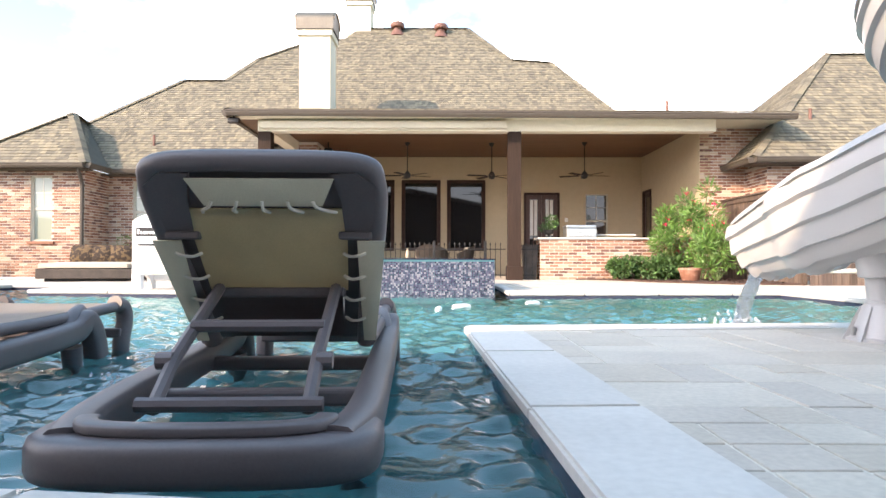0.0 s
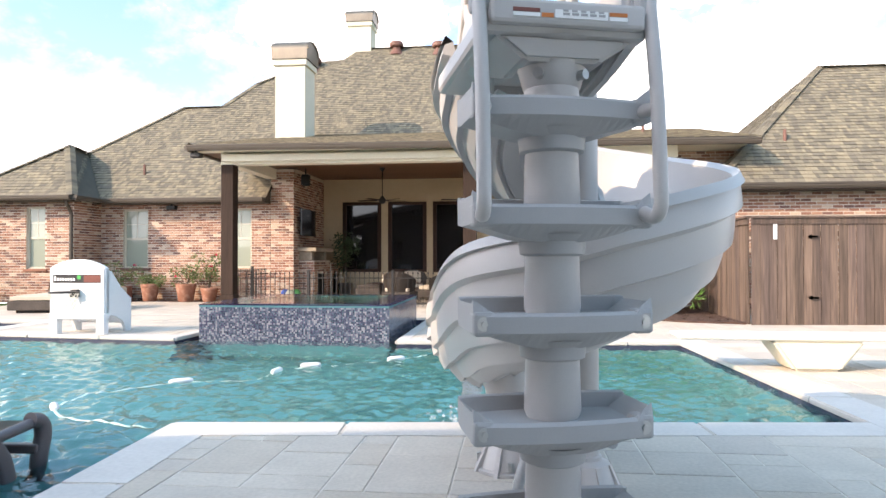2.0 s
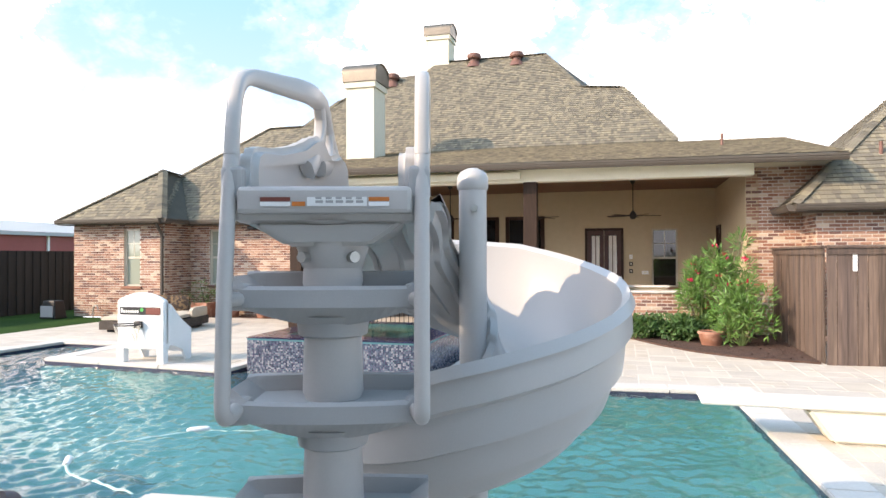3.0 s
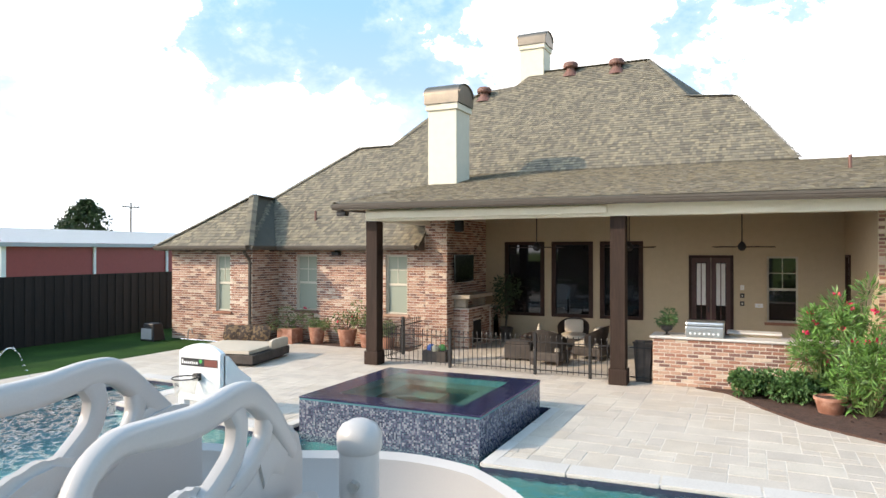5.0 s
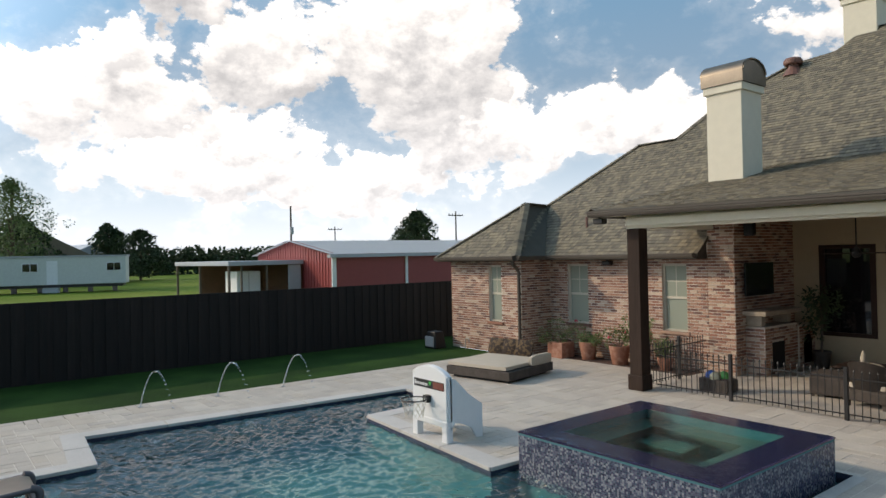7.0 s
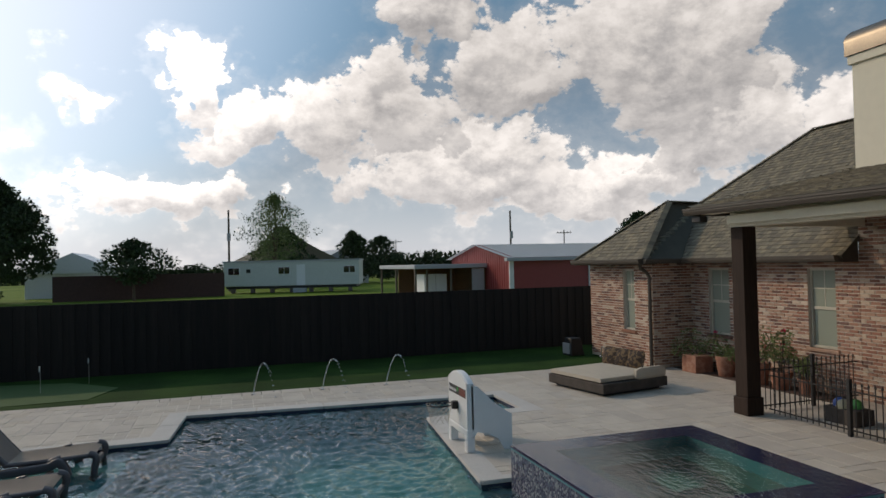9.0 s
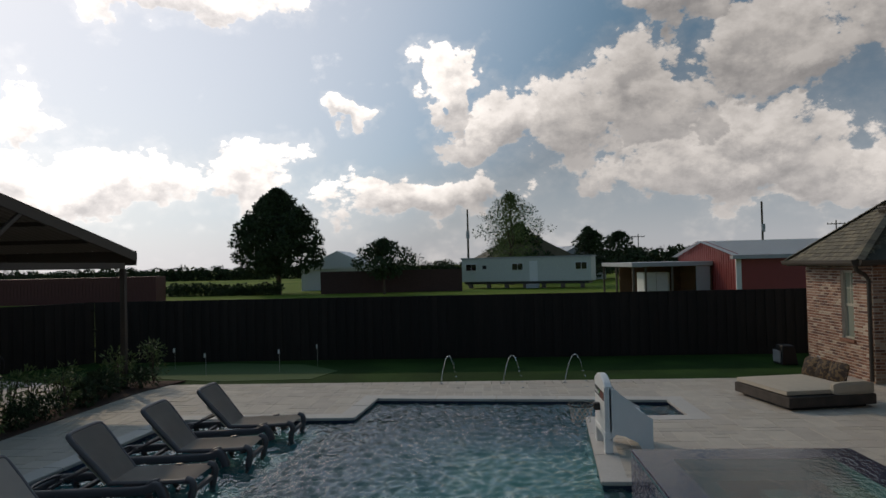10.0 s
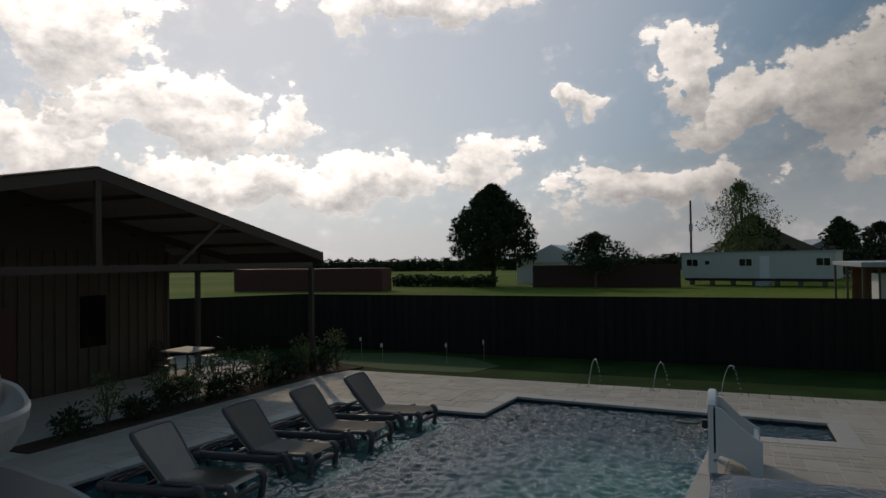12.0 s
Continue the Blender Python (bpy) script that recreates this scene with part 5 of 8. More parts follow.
# ---- loungers ----
def lounger():
    t = thing("sun_lounger", "dark resin lounger with taupe sling standing in shallow water", "lounger", "loungers on the shelf")
    z0, rail = -0.34, 0.02
    # base: two long rails, rear bow and cross bars
    for s in (-1, 1):
        bm = bmesh.new()
        path = smooth_path([(s * 0.30, 0.02, rail - 0.03), (s * 0.345, 0.25, rail - 0.02), (s * 0.35, 0.7, rail), (s * 0.35, 1.2, rail + 0.02), (s * 0.35, 1.60, rail + 0.05), (s * 0.35, 1.72, rail + 0.10), (s * 0.35, 1.80, rail + 0.02), (s * 0.35, 1.84, rail - 0.10)], 5)
        moulding(path, 0.095, 0.115, bm)
        part("side_rail", bm, M_LOUNGE, t, smooth=True)
        for y in (0.22, 1.62):
            part("leg", tube([(s * 0.34, y, rail - 0.02), (s * 0.335, y + 0.03, -0.16), (s * 0.33, y + 0.05, z0)], [0.05, 0.042, 0.034], 12), M_LOUNGE, t, smooth=True)
        part("front_leg", tube(smooth_path([(s * 0.315, 2.10, 0.185), (s * 0.325, 2.17, 0.16), (s * 0.33, 2.19, 0.08), (s * 0.325, 2.16, -0.06), (s * 0.325, 2.15, z0)], 4), 0.045, 12), M_LOUNGE, t, smooth=True)
        part("seat_rail", tube(smooth_path([(s * 0.30, 1.08, 0.13), (s * 0.31, 1.6, 0.14), (s * 0.315, 2.12, 0.165)], 4), 0.030, 10), M_LOUNGE, t, smooth=True)
        part("seat_bracket", tube(smooth_path([(s * 0.345, 1.55, 0.04), (s * 0.33, 1.64, 0.14), (s * 0.31, 1.75, 0.17)], 4), 0.035, 10), M_LOUNGE, t, smooth=True)
    bow = smooth_path([(-0.345, 0.16, -0.02), (-0.33, 0.03, -0.022), (-0.22, -0.02, -0.022), (0, -0.035, -0.02), (0.22, -0.02, -0.022), (0.33, 0.03, -0.022), (0.345, 0.16, -0.02)], 6)
    part("rear_bow", moulding(bow, 0.12, 0.112), M_LOUNGE, t, smooth=True)
    part("rear_ridge", moulding([(x * 0.80, y + 0.012, 0.048) for x, y, z in bow[4:-4]], 0.055, 0.03), M_LOUNGE, t, smooth=True)
    for y, z in ((0.62, 0.0), (1.20, 0.02), (2.15, 0.02)):
        part("cross_bar", box(-0.34, 0.34, y - 0.03, y + 0.03, z - 0.035, z + 0.02, 0.012), M_LOUNGE, t)
    # back, hinged at the seat
    hinge, top = Vector((0, 1.10, 0.13)), Vector((0, 0.58, 0.74))
    up = (top - hinge).normalized()
    L = (top - hinge).length
    nrm = Vector((0, -up.z, up.y)).normalized()
    if nrm.y > 0:
        nrm = -nrm

    def on_back(x, v, h=0.0):
        return hinge + up * v + Vector((x * (1.0 + 0.14 * v / L), 0, 0)) + nrm * h
    path = smooth_path([on_back(-0.29, -0.02), on_back(-0.30, 0.3), on_back(-0.315, 0.55), on_back(-0.31, L - 0.07), on_back(-0.26, L), on_back(0, L + 0.012), on_back(0.26, L), on_back(0.31, L - 0.07), on_back(0.315, 0.55), on_back(0.30, 0.3), on_back(0.29, -0.02)], 6)
    frame_ob = part("back_frame", tube(path, 0.036, 12), M_LOUNGE, t, smooth=True)
    for s in (-1, 1):
        bm = bmesh.new()
        pts = [on_back(s * 0.31, L - 0.30, 0.03), on_back(s * 0.315, L - 0.06, 0.04), on_back(s * 0.26, L - 0.01, 0.04), on_back(s * 0.19, L - 0.02, 0.03), on_back(s * 0.215, L - 0.13, 0.02), on_back(s * 0.225, L - 0.27, 0.02)]
        a, b = [bm.verts.new(p) for p in pts], [bm.verts.new(p - nrm * 0.045) for p in pts]
        for i in range(len(pts)):
            bm.faces.new((a[i], a[(i + 1) % len(pts)], b[(i + 1) % len(pts)], b[i]))
        bm.faces.new(a), bm.faces.new(b[::-1])
        bmesh.ops.recalc_face_normals(bm, faces=bm.faces[:])
        part("corner_bracket", bm, M_LOUNGE, frame_ob)

    def sheet(x0, x1, v0, v1, h, th, sag=0.0):
        bm = bmesh.new()
        n = 6
        g = [[bm.verts.new(on_back(x0 + (x1 - x0) * i / n, v0 + (v1 - v0) * j / n, h + sag * math.sin(math.pi * i / n) * math.sin(math.pi * j / n))) for j in range(n + 1)] for i in range(n + 1)]
        for i in range(n):
            for j in range(n):
                bm.faces.new((g[i][j], g[i + 1][j], g[i + 1][j + 1], g[i][j + 1]))
        bmesh.ops.solidify(bm, geom=bm.faces[:], thickness=th)
        return bm
    def patch(corners, h, th=0.006, sag=0.0):
        """A cloth or board on the back, from its four corners (x, v), with a slight belly."""
        bm = bmesh.new()
        n = 6
        (xa, va), (xb, vb), (xc, vc), (xd, vd) = corners
        grid = []
        for i in range(n + 1):
            f = i / n
            row = []
            for j in range(n + 1):
                g = j / n
                x = (xa * (1 - f) + xb * f) * (1 - g) + (xd * (1 - f) + xc * f) * g
                v = (va * (1 - f) + vb * f) * (1 - g) + (vd * (1 - f) + vc * f) * g
                row.append(bm.verts.new(on_back(x, v, h + sag * math.sin(math.pi * f) * math.sin(math.pi * g))))
            grid.append(row)
        for i in range(n):
            for j in range(n):
                bm.faces.new((grid[i][j], grid[i + 1][j], grid[i + 1][j + 1], grid[i][j + 1]))
        bmesh.ops.recalc_face_normals(bm, faces=bm.faces[:])
        bmesh.ops.solidify(bm, geom=bm.faces[:], thickness=th)
        return bm
    part("back_sling", sheet(-0.29, 0.29, 0.0, L - 0.01, -0.028, 0.008), M_SLING, frame_ob, "taupe woven back sling")
    part("top_flange", patch(((-0.29, L - 0.20), (0.29, L - 0.20), (0.28, L - 0.01), (-0.28, L - 0.01)), -0.006), M_LOUNGE, frame_ob)
    lining = part("back_lining", patch(((-0.228, 0.27), (0.228, 0.27), (0.232, L - 0.165), (-0.232, L - 0.165)), 0.012, 0.006, 0.012), M_SLINGBACK, frame_ob, "stained olive cloth lining laced to the frame", smooth=True)
    part("top_flap", patch(((-0.165, L - 0.135), (0.165, L - 0.135), (0.20, L - 0.03), (-0.20, L - 0.03)), 0.036, 0.006, 0.008), M_FLAP, frame_ob, "pale canvas flap folded over the top bar", smooth=True)
    for s in (-1, 1):
        part("side_flange", patch(((s * 0.205, 0.0), (s * 0.30, 0.0), (s * 0.30, L - 0.21), (s * 0.225, L - 0.21)), -0.008), M_LOUNGE, frame_ob)
        part("side_flap", patch(((s * 0.285, 0.03), (s * 0.325, 0.03), (s * 0.345, L - 0.28), (s * 0.262, L - 0.28)), 0.040, 0.006, 0.010), M_FLAP, frame_ob, "pale canvas flap folded over the side bar", smooth=True)
        for k in range(4):
            v = 0.14 + 0.105 * k
            part("lacing", tube(smooth_path([on_back(s * 0.288, v + 0.018, 0.048), on_back(s * 0.268, v + 0.012, 0.056), on_back(s * 0.240, v, 0.046), on_back(s * 0.218, v - 0.004, 0.024)], 3), 0.0062, 6), M_CORD, lining, smooth=True)
        part("corner_ledge", box(min(s * 0.225, s * 0.335), max(s * 0.225, s * 0.335), -0.03, 0.03, -0.014, 0.014, 0.008, m=Matrix.Translation(on_back(0, L - 0.275, 0.02))), M_LOUNGE, frame_ob)
    for k in range(5):
        x = -0.14 + 0.07 * k
        part("lacing", tube(smooth_path([on_back(x, L - 0.112, 0.048), on_back(x * 1.06, L - 0.13, 0.054), on_back(x * 1.22, L - 0.15, 0.044), on_back(x * 1.36 + 0.012, L - 0.172, 0.026)], 3), 0.0062, 6), M_CORD, lining, smooth=True)
    part("back_bar", box(-0.23, 0.23, -0.022, 0.022, -0.018, 0.018, 0.008, m=Matrix.Translation(on_back(0, 0.27, 0.03))), M_LOUNGE, frame_ob)
    part("lower_panel", sheet(-0.21, 0.21, 0.02, 0.28, 0.012, 0.012), M_LOUNGE, frame_ob)
    # prop
    for s in (-1, 1):
        part("prop_arm", tube([on_back(s * 0.19, 0.30, 0.04), (s * 0.20, 0.44, 0.15), (s * 0.20, 0.26, 0.03)], 0.020, 8), M_LOUNGE, t, smooth=True)
        part("prop_knob", tube([(s * 0.20, 0.42, 0.14), (s * 0.245, 0.42, 0.14)], 0.026, 10), M_LOUNGE, t)
    part("prop_bar", tube([(-0.20, 0.58, 0.225), (0.20, 0.58, 0.225)], 0.020, 8), M_LOUNGE, t)
    part("prop_foot", tube([(-0.24, 0.26, 0.045), (0.24, 0.26, 0.045)], 0.021, 8), M_LOUNGE, t)
    bm = bmesh.new()
    n, m = 8, 14
    g = [[bm.verts.new((-0.315 + 0.63 * i / n, 1.09 + 1.07 * j / m, 0.155 + 0.035 * j / m - 0.02 * math.sin(math.pi * i / n) * math.sin(math.pi * j / m) - 0.03 * max(0, (j - m + 1)))) for j in range(m + 1)] for i in range(n + 1)]
    for i in range(n):
        for j in range(m):
            bm.faces.new((g[i][j], g[i + 1][j], g[i + 1][j + 1], g[i][j + 1]))
    bmesh.ops.solidify(bm, geom=bm.faces[:], thickness=0.010)
    part("seat_sling", bm, M_SLING, t, "taupe woven seat sling", smooth=True)
    return t


def through_light(m, share):
    """Cloth that lets some light through."""
    nt = m.node_tree
    b = nt.nodes["Principled BSDF"]
    tr, mx = nt.nodes.new("ShaderNodeBsdfTranslucent"), nt.nodes.new("ShaderNodeMixShader")
    mx.inputs[0].default_value = share
    nt.links.new(b.inputs["Base Color"].links[0].from_socket, tr.inputs[0])
    nt.links.new(b.outputs[0], mx.inputs[1]), nt.links.new(tr.outputs[0], mx.inputs[2])
    nt.links.new(mx.outputs[0], nt.nodes["Material Output"].inputs[0])


M_FLAP = mat("pale_canvas", (0.56, 0.52, 0.40), rough=0.9, vary=0.08, grain=250, bump=0.2)
for cloth in (M_SLING, M_SLINGBACK):
    through_light(cloth, 0.45)
first_lounger = lounger()
first_lounger.matrix_world = pose(3.52, -12.82, 0, 0, 0, 2.5) @ Matrix.Diagonal((1.04, 1, 1, 1))
for x, y in ((1.87, -12.66), (0.42, -12.45), (-1.06, -12.25)):
    copy_thing(first_lounger, pose(x, y, 0))


# ---- poolside hoop ----
def hoop():
    t = thing("basketball_hoop", "white moulded poolside basketball hoop with a dark rim", "basketball hoop", at=(0.14, -5.05, 0))
    W = 0.43
    prof = [(-W, 0.30), (-W, 0.93)] + [(-W + 2 * W * k / 12, 0.97 + 0.13 * math.sin(math.pi * k / 12) ** 0.8) for k in range(13)] + [(W, 0.93), (W, 0.30)]
    bm = bmesh.new()
    a, b = [bm.verts.new((x, -0.05, z)) for x, z in prof], [bm.verts.new((x, 0.06, z)) for x, z in prof]
    for i in range(len(prof)):
        bm.faces.new((a[i], a[(i + 1) % len(prof)], b[(i + 1) % len(prof)], b[i]))
    bm.faces.new(a[::-1]), bm.faces.new(b)
    bmesh.ops.recalc_face_normals(bm, faces=bm.faces[:])
    bmesh.ops.bevel(bm, geom=[e for e in bm.edges if e.calc_face_angle(0) > 1.2], offset=0.015, segments=2, affect="EDGES")
    board = part("backboard", bm, M_WHITE, t)
    part("sign_bar", box(-W + 0.06, W - 0.06, -0.056, -0.0505, 0.755, 0.875), M_SIGN, board, "dark printed sign strip")
    for k in range(8):
        part("sign_mark", box(-W + 0.08 + 0.042 * k, -W + 0.108 + 0.042 * k, -0.0575, -0.0562, 0.785, 0.825 + (0.025 if k == 0 else 0)), M_WHITE, board)
    part("sign_dot", lathe([(0.03, 0), (0.03, 0.002)], 14, at=(0, 0, 0)), M_GREEN, board).matrix_local = pose(0.035, -0.0563, 0.835, 90)
    part("sign_red", box(0.11, W - 0.065, -0.0572, -0.0562, 0.765, 0.865), M_DARKRED, board)
    bm = box(-W, W, -0.06, 0.04, 0.22, 0.32, 0.02)
    part("lower_shelf", bm, M_WHITE, t)
    for s in (-1, 1):
        part("front_leg", box(s * W - (0.13 if s > 0 else 0), s * W + (0.13 if s < 0 else 0), -0.06, 0.06, 0.0, 0.24, 0.015), M_WHITE, t)
        prof = [(0.02, 0.18), (0.02, 0.94), (0.12, 0.92), (0.36, 0.68), (0.56, 0.54), (0.63, 0.50), (0.63, 0.0), (0.51, 0.0), (0.42, 0.16), (0.24, 0.25), (0.10, 0.28)]
        bm = bmesh.new()
        x0, x1 = (s * W, s * (W - 0.045))
        a, b = [bm.verts.new((x0, y, z)) for y, z in prof], [bm.verts.new((x1, y, z)) for y, z in prof]
        for i in range(len(prof)):
            bm.faces.new((a[i], a[(i + 1) % len(prof)], b[(i + 1) % len(prof)], b[i]))
        bm.faces.new(a[::-1]), bm.faces.new(b)
        bmesh.ops.recalc_face_normals(bm, faces=bm.faces[:])
        part("side_wing", bm, M_WHITE, t)
    part("back_panel", box(-W + 0.045, W - 0.045, 0.54, 0.60, 0.12, 0.50, 0.015), M_WHITE, t)
    part("rim_bracket", box(-0.05, 0.05, -0.14, -0.05, 0.55, 0.66, 0.01), M_IRON, t)
    R = 0.19
    ring = [(R * math.cos(2 * math.pi * k / 28), -0.14 - R + R * math.sin(2 * math.pi * k / 28), 0.63) for k in range(28)]
    rim = part("rim", tube(ring, 0.010, 8, closed=True), M_IRON, t, "dark steel rim", smooth=True)
    net = bmesh.new()
    for k in range(12):
        for sgn in (-1, 1):
            pts = []
            for j in range(6):
                a = 2 * math.pi * (k / 12 + sgn * j * 0.04)
                r = R * (1 - 0.09 * j + 0.006 * j * j)
                pts.append((r * math.cos(a), -0.14 - R + r * math.sin(a), 0.625 - 0.052 * j))
            tube(pts, 0.0035, 4, bm=net, caps=False)
    part("net", net, M_CORD, rim, "slack pale cord net")
    return t


M_SIGN = mat("black_sign", (0.02, 0.02, 0.02), rough=0.4, bump=0)
M_GREEN = mat("green_print", (0.05, 0.4, 0.08), rough=0.5, bump=0)
hoop()


# ---- daybed ----
def soft_box(x0, x1, y0, y1, z0, z1, r=0.05, puff=0.02):
    bm = box(x0, x1, y0, y1, z0, z1)
    bmesh.ops.subdivide_edges(bm, edges=bm.edges[:], cuts=5, use_grid_fill=True)
    cx, cy, cz = (x0 + x1) / 2, (y0 + y1) / 2, (z0 + z1) / 2
    hx, hy, hz = (x1 - x0) / 2, (y1 - y0) / 2, (z1 - z0) / 2
    for v in bm.verts:
        u = ((v.co.x - cx) / hx, (v.co.y - cy) / hy, (v.co.z - cz) / hz)
        k = puff * (1 - u[0] ** 4) * (1 - u[1] ** 4)
        v.co.z += k * u[2]
        e = sum(1 for q in u if abs(q) > 0.99)
        if e >= 2:
            v.co.x -= math.copysign(r * 0.3, u[0]) if abs(u[0]) > 0.99 else 0
            v.co.y -= math.copysign(r * 0.3, u[1]) if abs(u[1]) > 0.99 else 0
            v.co.z -= math.copysign(r * 0.3, u[2]) if abs(u[2]) > 0.99 else 0
    return bm


M_PATTERN = mat("brown_damask", (0.028, 0.016, 0.010), rough=0.85, vary=0.2, scale=14, grain=150, second=(0.13, 0.08, 0.035), amount=0.8, patch=(0.5, 0.56))


def daybed():
    t = thing("daybed", "low dark wicker daybed with an oatmeal mattress", "daybed", at=(-3.05, -0.68, 0), rz=11)
    w = 0.87
    part("plinth", box(-w + 0.12, w - 0.12, -w + 0.12, w - 0.12, 0.0, 0.07), M_IRON, t)
    part("frame", box(-w, w, -w, w, 0.06, 0.25, 0.012), M_WICKER, t, "dark woven base")
    part("mattress", soft_box(-w + 0.02, w - 0.10, -w + 0.02, w - 0.10, 0.252, 0.36), M_CUSHION, t, smooth=True)
    part("bolster_back", soft_box(w - 0.12, w - 0.01, -w + 0.9, w - 0.02, 0.252, 0.46), M_CUSHION, t, smooth=True)


def pillow(x, y, z, rz, tilt):
    t = thing("pillow", "brown and gold patterned pillow leaning on the daybed", "pillow", "daybed pillows", at=(0, 0, 0))
    bm = soft_box(-0.24, 0.24, -0.06, 0.06, -0.20, 0.20, 0.09, 0.0)
    for v in bm.verts:
        k = (1 - (v.co.x / 0.24) ** 2) * (1 - (v.co.z / 0.20) ** 2)
        v.co.y *= 0.35 + 0.9 * max(0, k)
    part("cover", bm, M_PATTERN, t, smooth=True)
    t.matrix_world = pose(x, y, z, tilt, 0, rz)


daybed()
for k in range(3):
    spot = pose(-3.05, -0.68, 0, 0, 0, 11) @ Vector((-0.50 + 0.38 * k, 0.58, 0.545))
    pillow(spot.x, spot.y, spot.z, 8 + 3 * k, -18)


# ---- plants ----
def leaf_cloud(rng, clumps, per, size, droop=0.3, narrow=0.45):
    """Small folded leaves scattered through clumps given as (centre, radii)."""
    verts, faces = [], []
    for c, r in clumps:
        for _ in range(per):
            while True:
                q = Vector((rng.uniform(-1, 1), rng.uniform(-1, 1), rng.uniform(-1, 1)))
                if 0.15 < q.length < 1 and rng.random() < 0.25 + q.length:
                    break
            p = Vector(c) + Vector((q.x * r[0], q.y * r[1], q.z * r[2]))
            d = (q.normalized() + Vector((rng.uniform(-.7, .7), rng.uniform(-.7, .7), rng.uniform(-.5, .7) - droop))).normalized()
            s = d.orthogonal().normalized()
            s = (Matrix.Rotation(rng.uniform(0, 6.28), 3, d) @ s)
            L = size * rng.uniform(0.6, 1.3)
            W = L * narrow
            n = d.cross(s) * (0.12 * L)
            i = len(verts)
            verts += [p, p + d * (0.5 * L) + s * (W / 2) + n, p + d * L, p + d * (0.5 * L) - s * (W / 2) + n]
            faces += [[i, i + 1, i + 2], [i, i + 2, i + 3]]
    return verts, faces


def add_leaves(name, parent, rng, clumps, per, size, material, droop=0.3, narrow=0.45):
    verts, faces = leaf_cloud(rng, clumps, per, size, droop, narrow)
    return quick(name, verts, faces, material, parent)


def blossoms(parent, rng, places, size=0.05):
    for c in places:
        verts, faces = [], []
        for k in range(9):
            d = Vector((rng.uniform(-1, 1), rng.uniform(-1, 1), rng.uniform(-.2, 1))).normalized()
            s = d.orthogonal().normalized()
            p = Vector(c)
            i = len(verts)
            verts += [p, p + d * size * .6 + s * size * .4, p + d * size, p + d * size * .6 - s * size * .4]
            faces += [[i, i + 1, i + 2], [i, i + 2, i + 3]]
        quick("blossom", verts, faces, M_PETAL, parent)


def pot_profile(r, h):
    return [(r * 0.68, 0.0), (r * 0.72, 0.01), (r * 0.93, h * 0.80), (r, h * 0.81), (r, h * 0.98), (r * 0.93, h), (r * 0.88, h * 0.97), (r * 0.85, h * 0.86)]


def potted(x, y, r, h, plant_h, seed, label, flowers=0, leaf=M_LEAF, square=False, spread=1.0, leafsize=0.07):
    rng = random.Random(seed)
    t = thing("potted_plant", label, "potted plant", "pots along the wall", at=(x, y, 0))
    if square:
        bm = bmesh.new()
        box(-r, r, -r, r, 0, h, 0.012, bm=bm)
        part("pot", bm, M_TERRA, t, "square clay planter")
    else:
        part("pot", lathe(pot_profile(r, h), 24), M_TERRA, t, "terracotta pot", smooth=True)
    part("soil", lathe([(r * 0.84, h * 0.86), (r * 0.84, h * 0.9)], 16), M_MULCH, t)
    clumps = []
    for k in range(9):
        a, q = rng.uniform(0, 6.28), rng.uniform(0.1, 1.0) * r * 1.3 * spread
        z = h + rng.uniform(0.10, 0.95) * plant_h
        clumps.append(((q * math.cos(a), q * math.sin(a), z), (0.13 * spread, 0.13 * spread, 0.12)))
        part("stem", tube([(0, 0, h * 0.85), (q * .5 * math.cos(a), q * .5 * math.sin(a), h + (z - h) * .6), (q * math.cos(a), q * math.sin(a), z)], 0.007, 5), M_BARK, t)
    add_leaves("foliage", t, rng, clumps, 55, leafsize, leaf)
    blossoms(t, rng, [(c[0][0], c[0][1], c[0][2] + 0.12) for c in clumps[:flowers]], 0.06)


potted(-3.80, 2.22, 0.25, 0.40, 0.55, 1, "leafy green shrub in a square clay planter", 1, M_LEAFPALE, True, 1.5)
potted(-3.00, 2.36, 0.23, 0.46, 0.16, 2, "terracotta pot with a few low leaves", 0, M_LEAFPALE)
potted(-1.98, 2.30, 0.26, 0.46, 0.45, 3, "terracotta pot with a loose flowering shrub", 2, M_LEAFPALE)
potted(-1.35, 2.30, 0.22, 0.36, 0.95, 4, "terracotta pot with a tall flowering rose", 4, M_LEAFPALE, False, 1.2)
potted(-0.75, 2.35, 0.18, 0.30, 0.45, 9, "terracotta pot with a green shrub", 1, M_LEAFPALE)
setting("pebble_strip", box(WING_R, 0.0, 2.1, W2Y - 0.02, -0.01, 0.006), M_MULCH, "strip of brown gravel along the brick wall", "gravel")


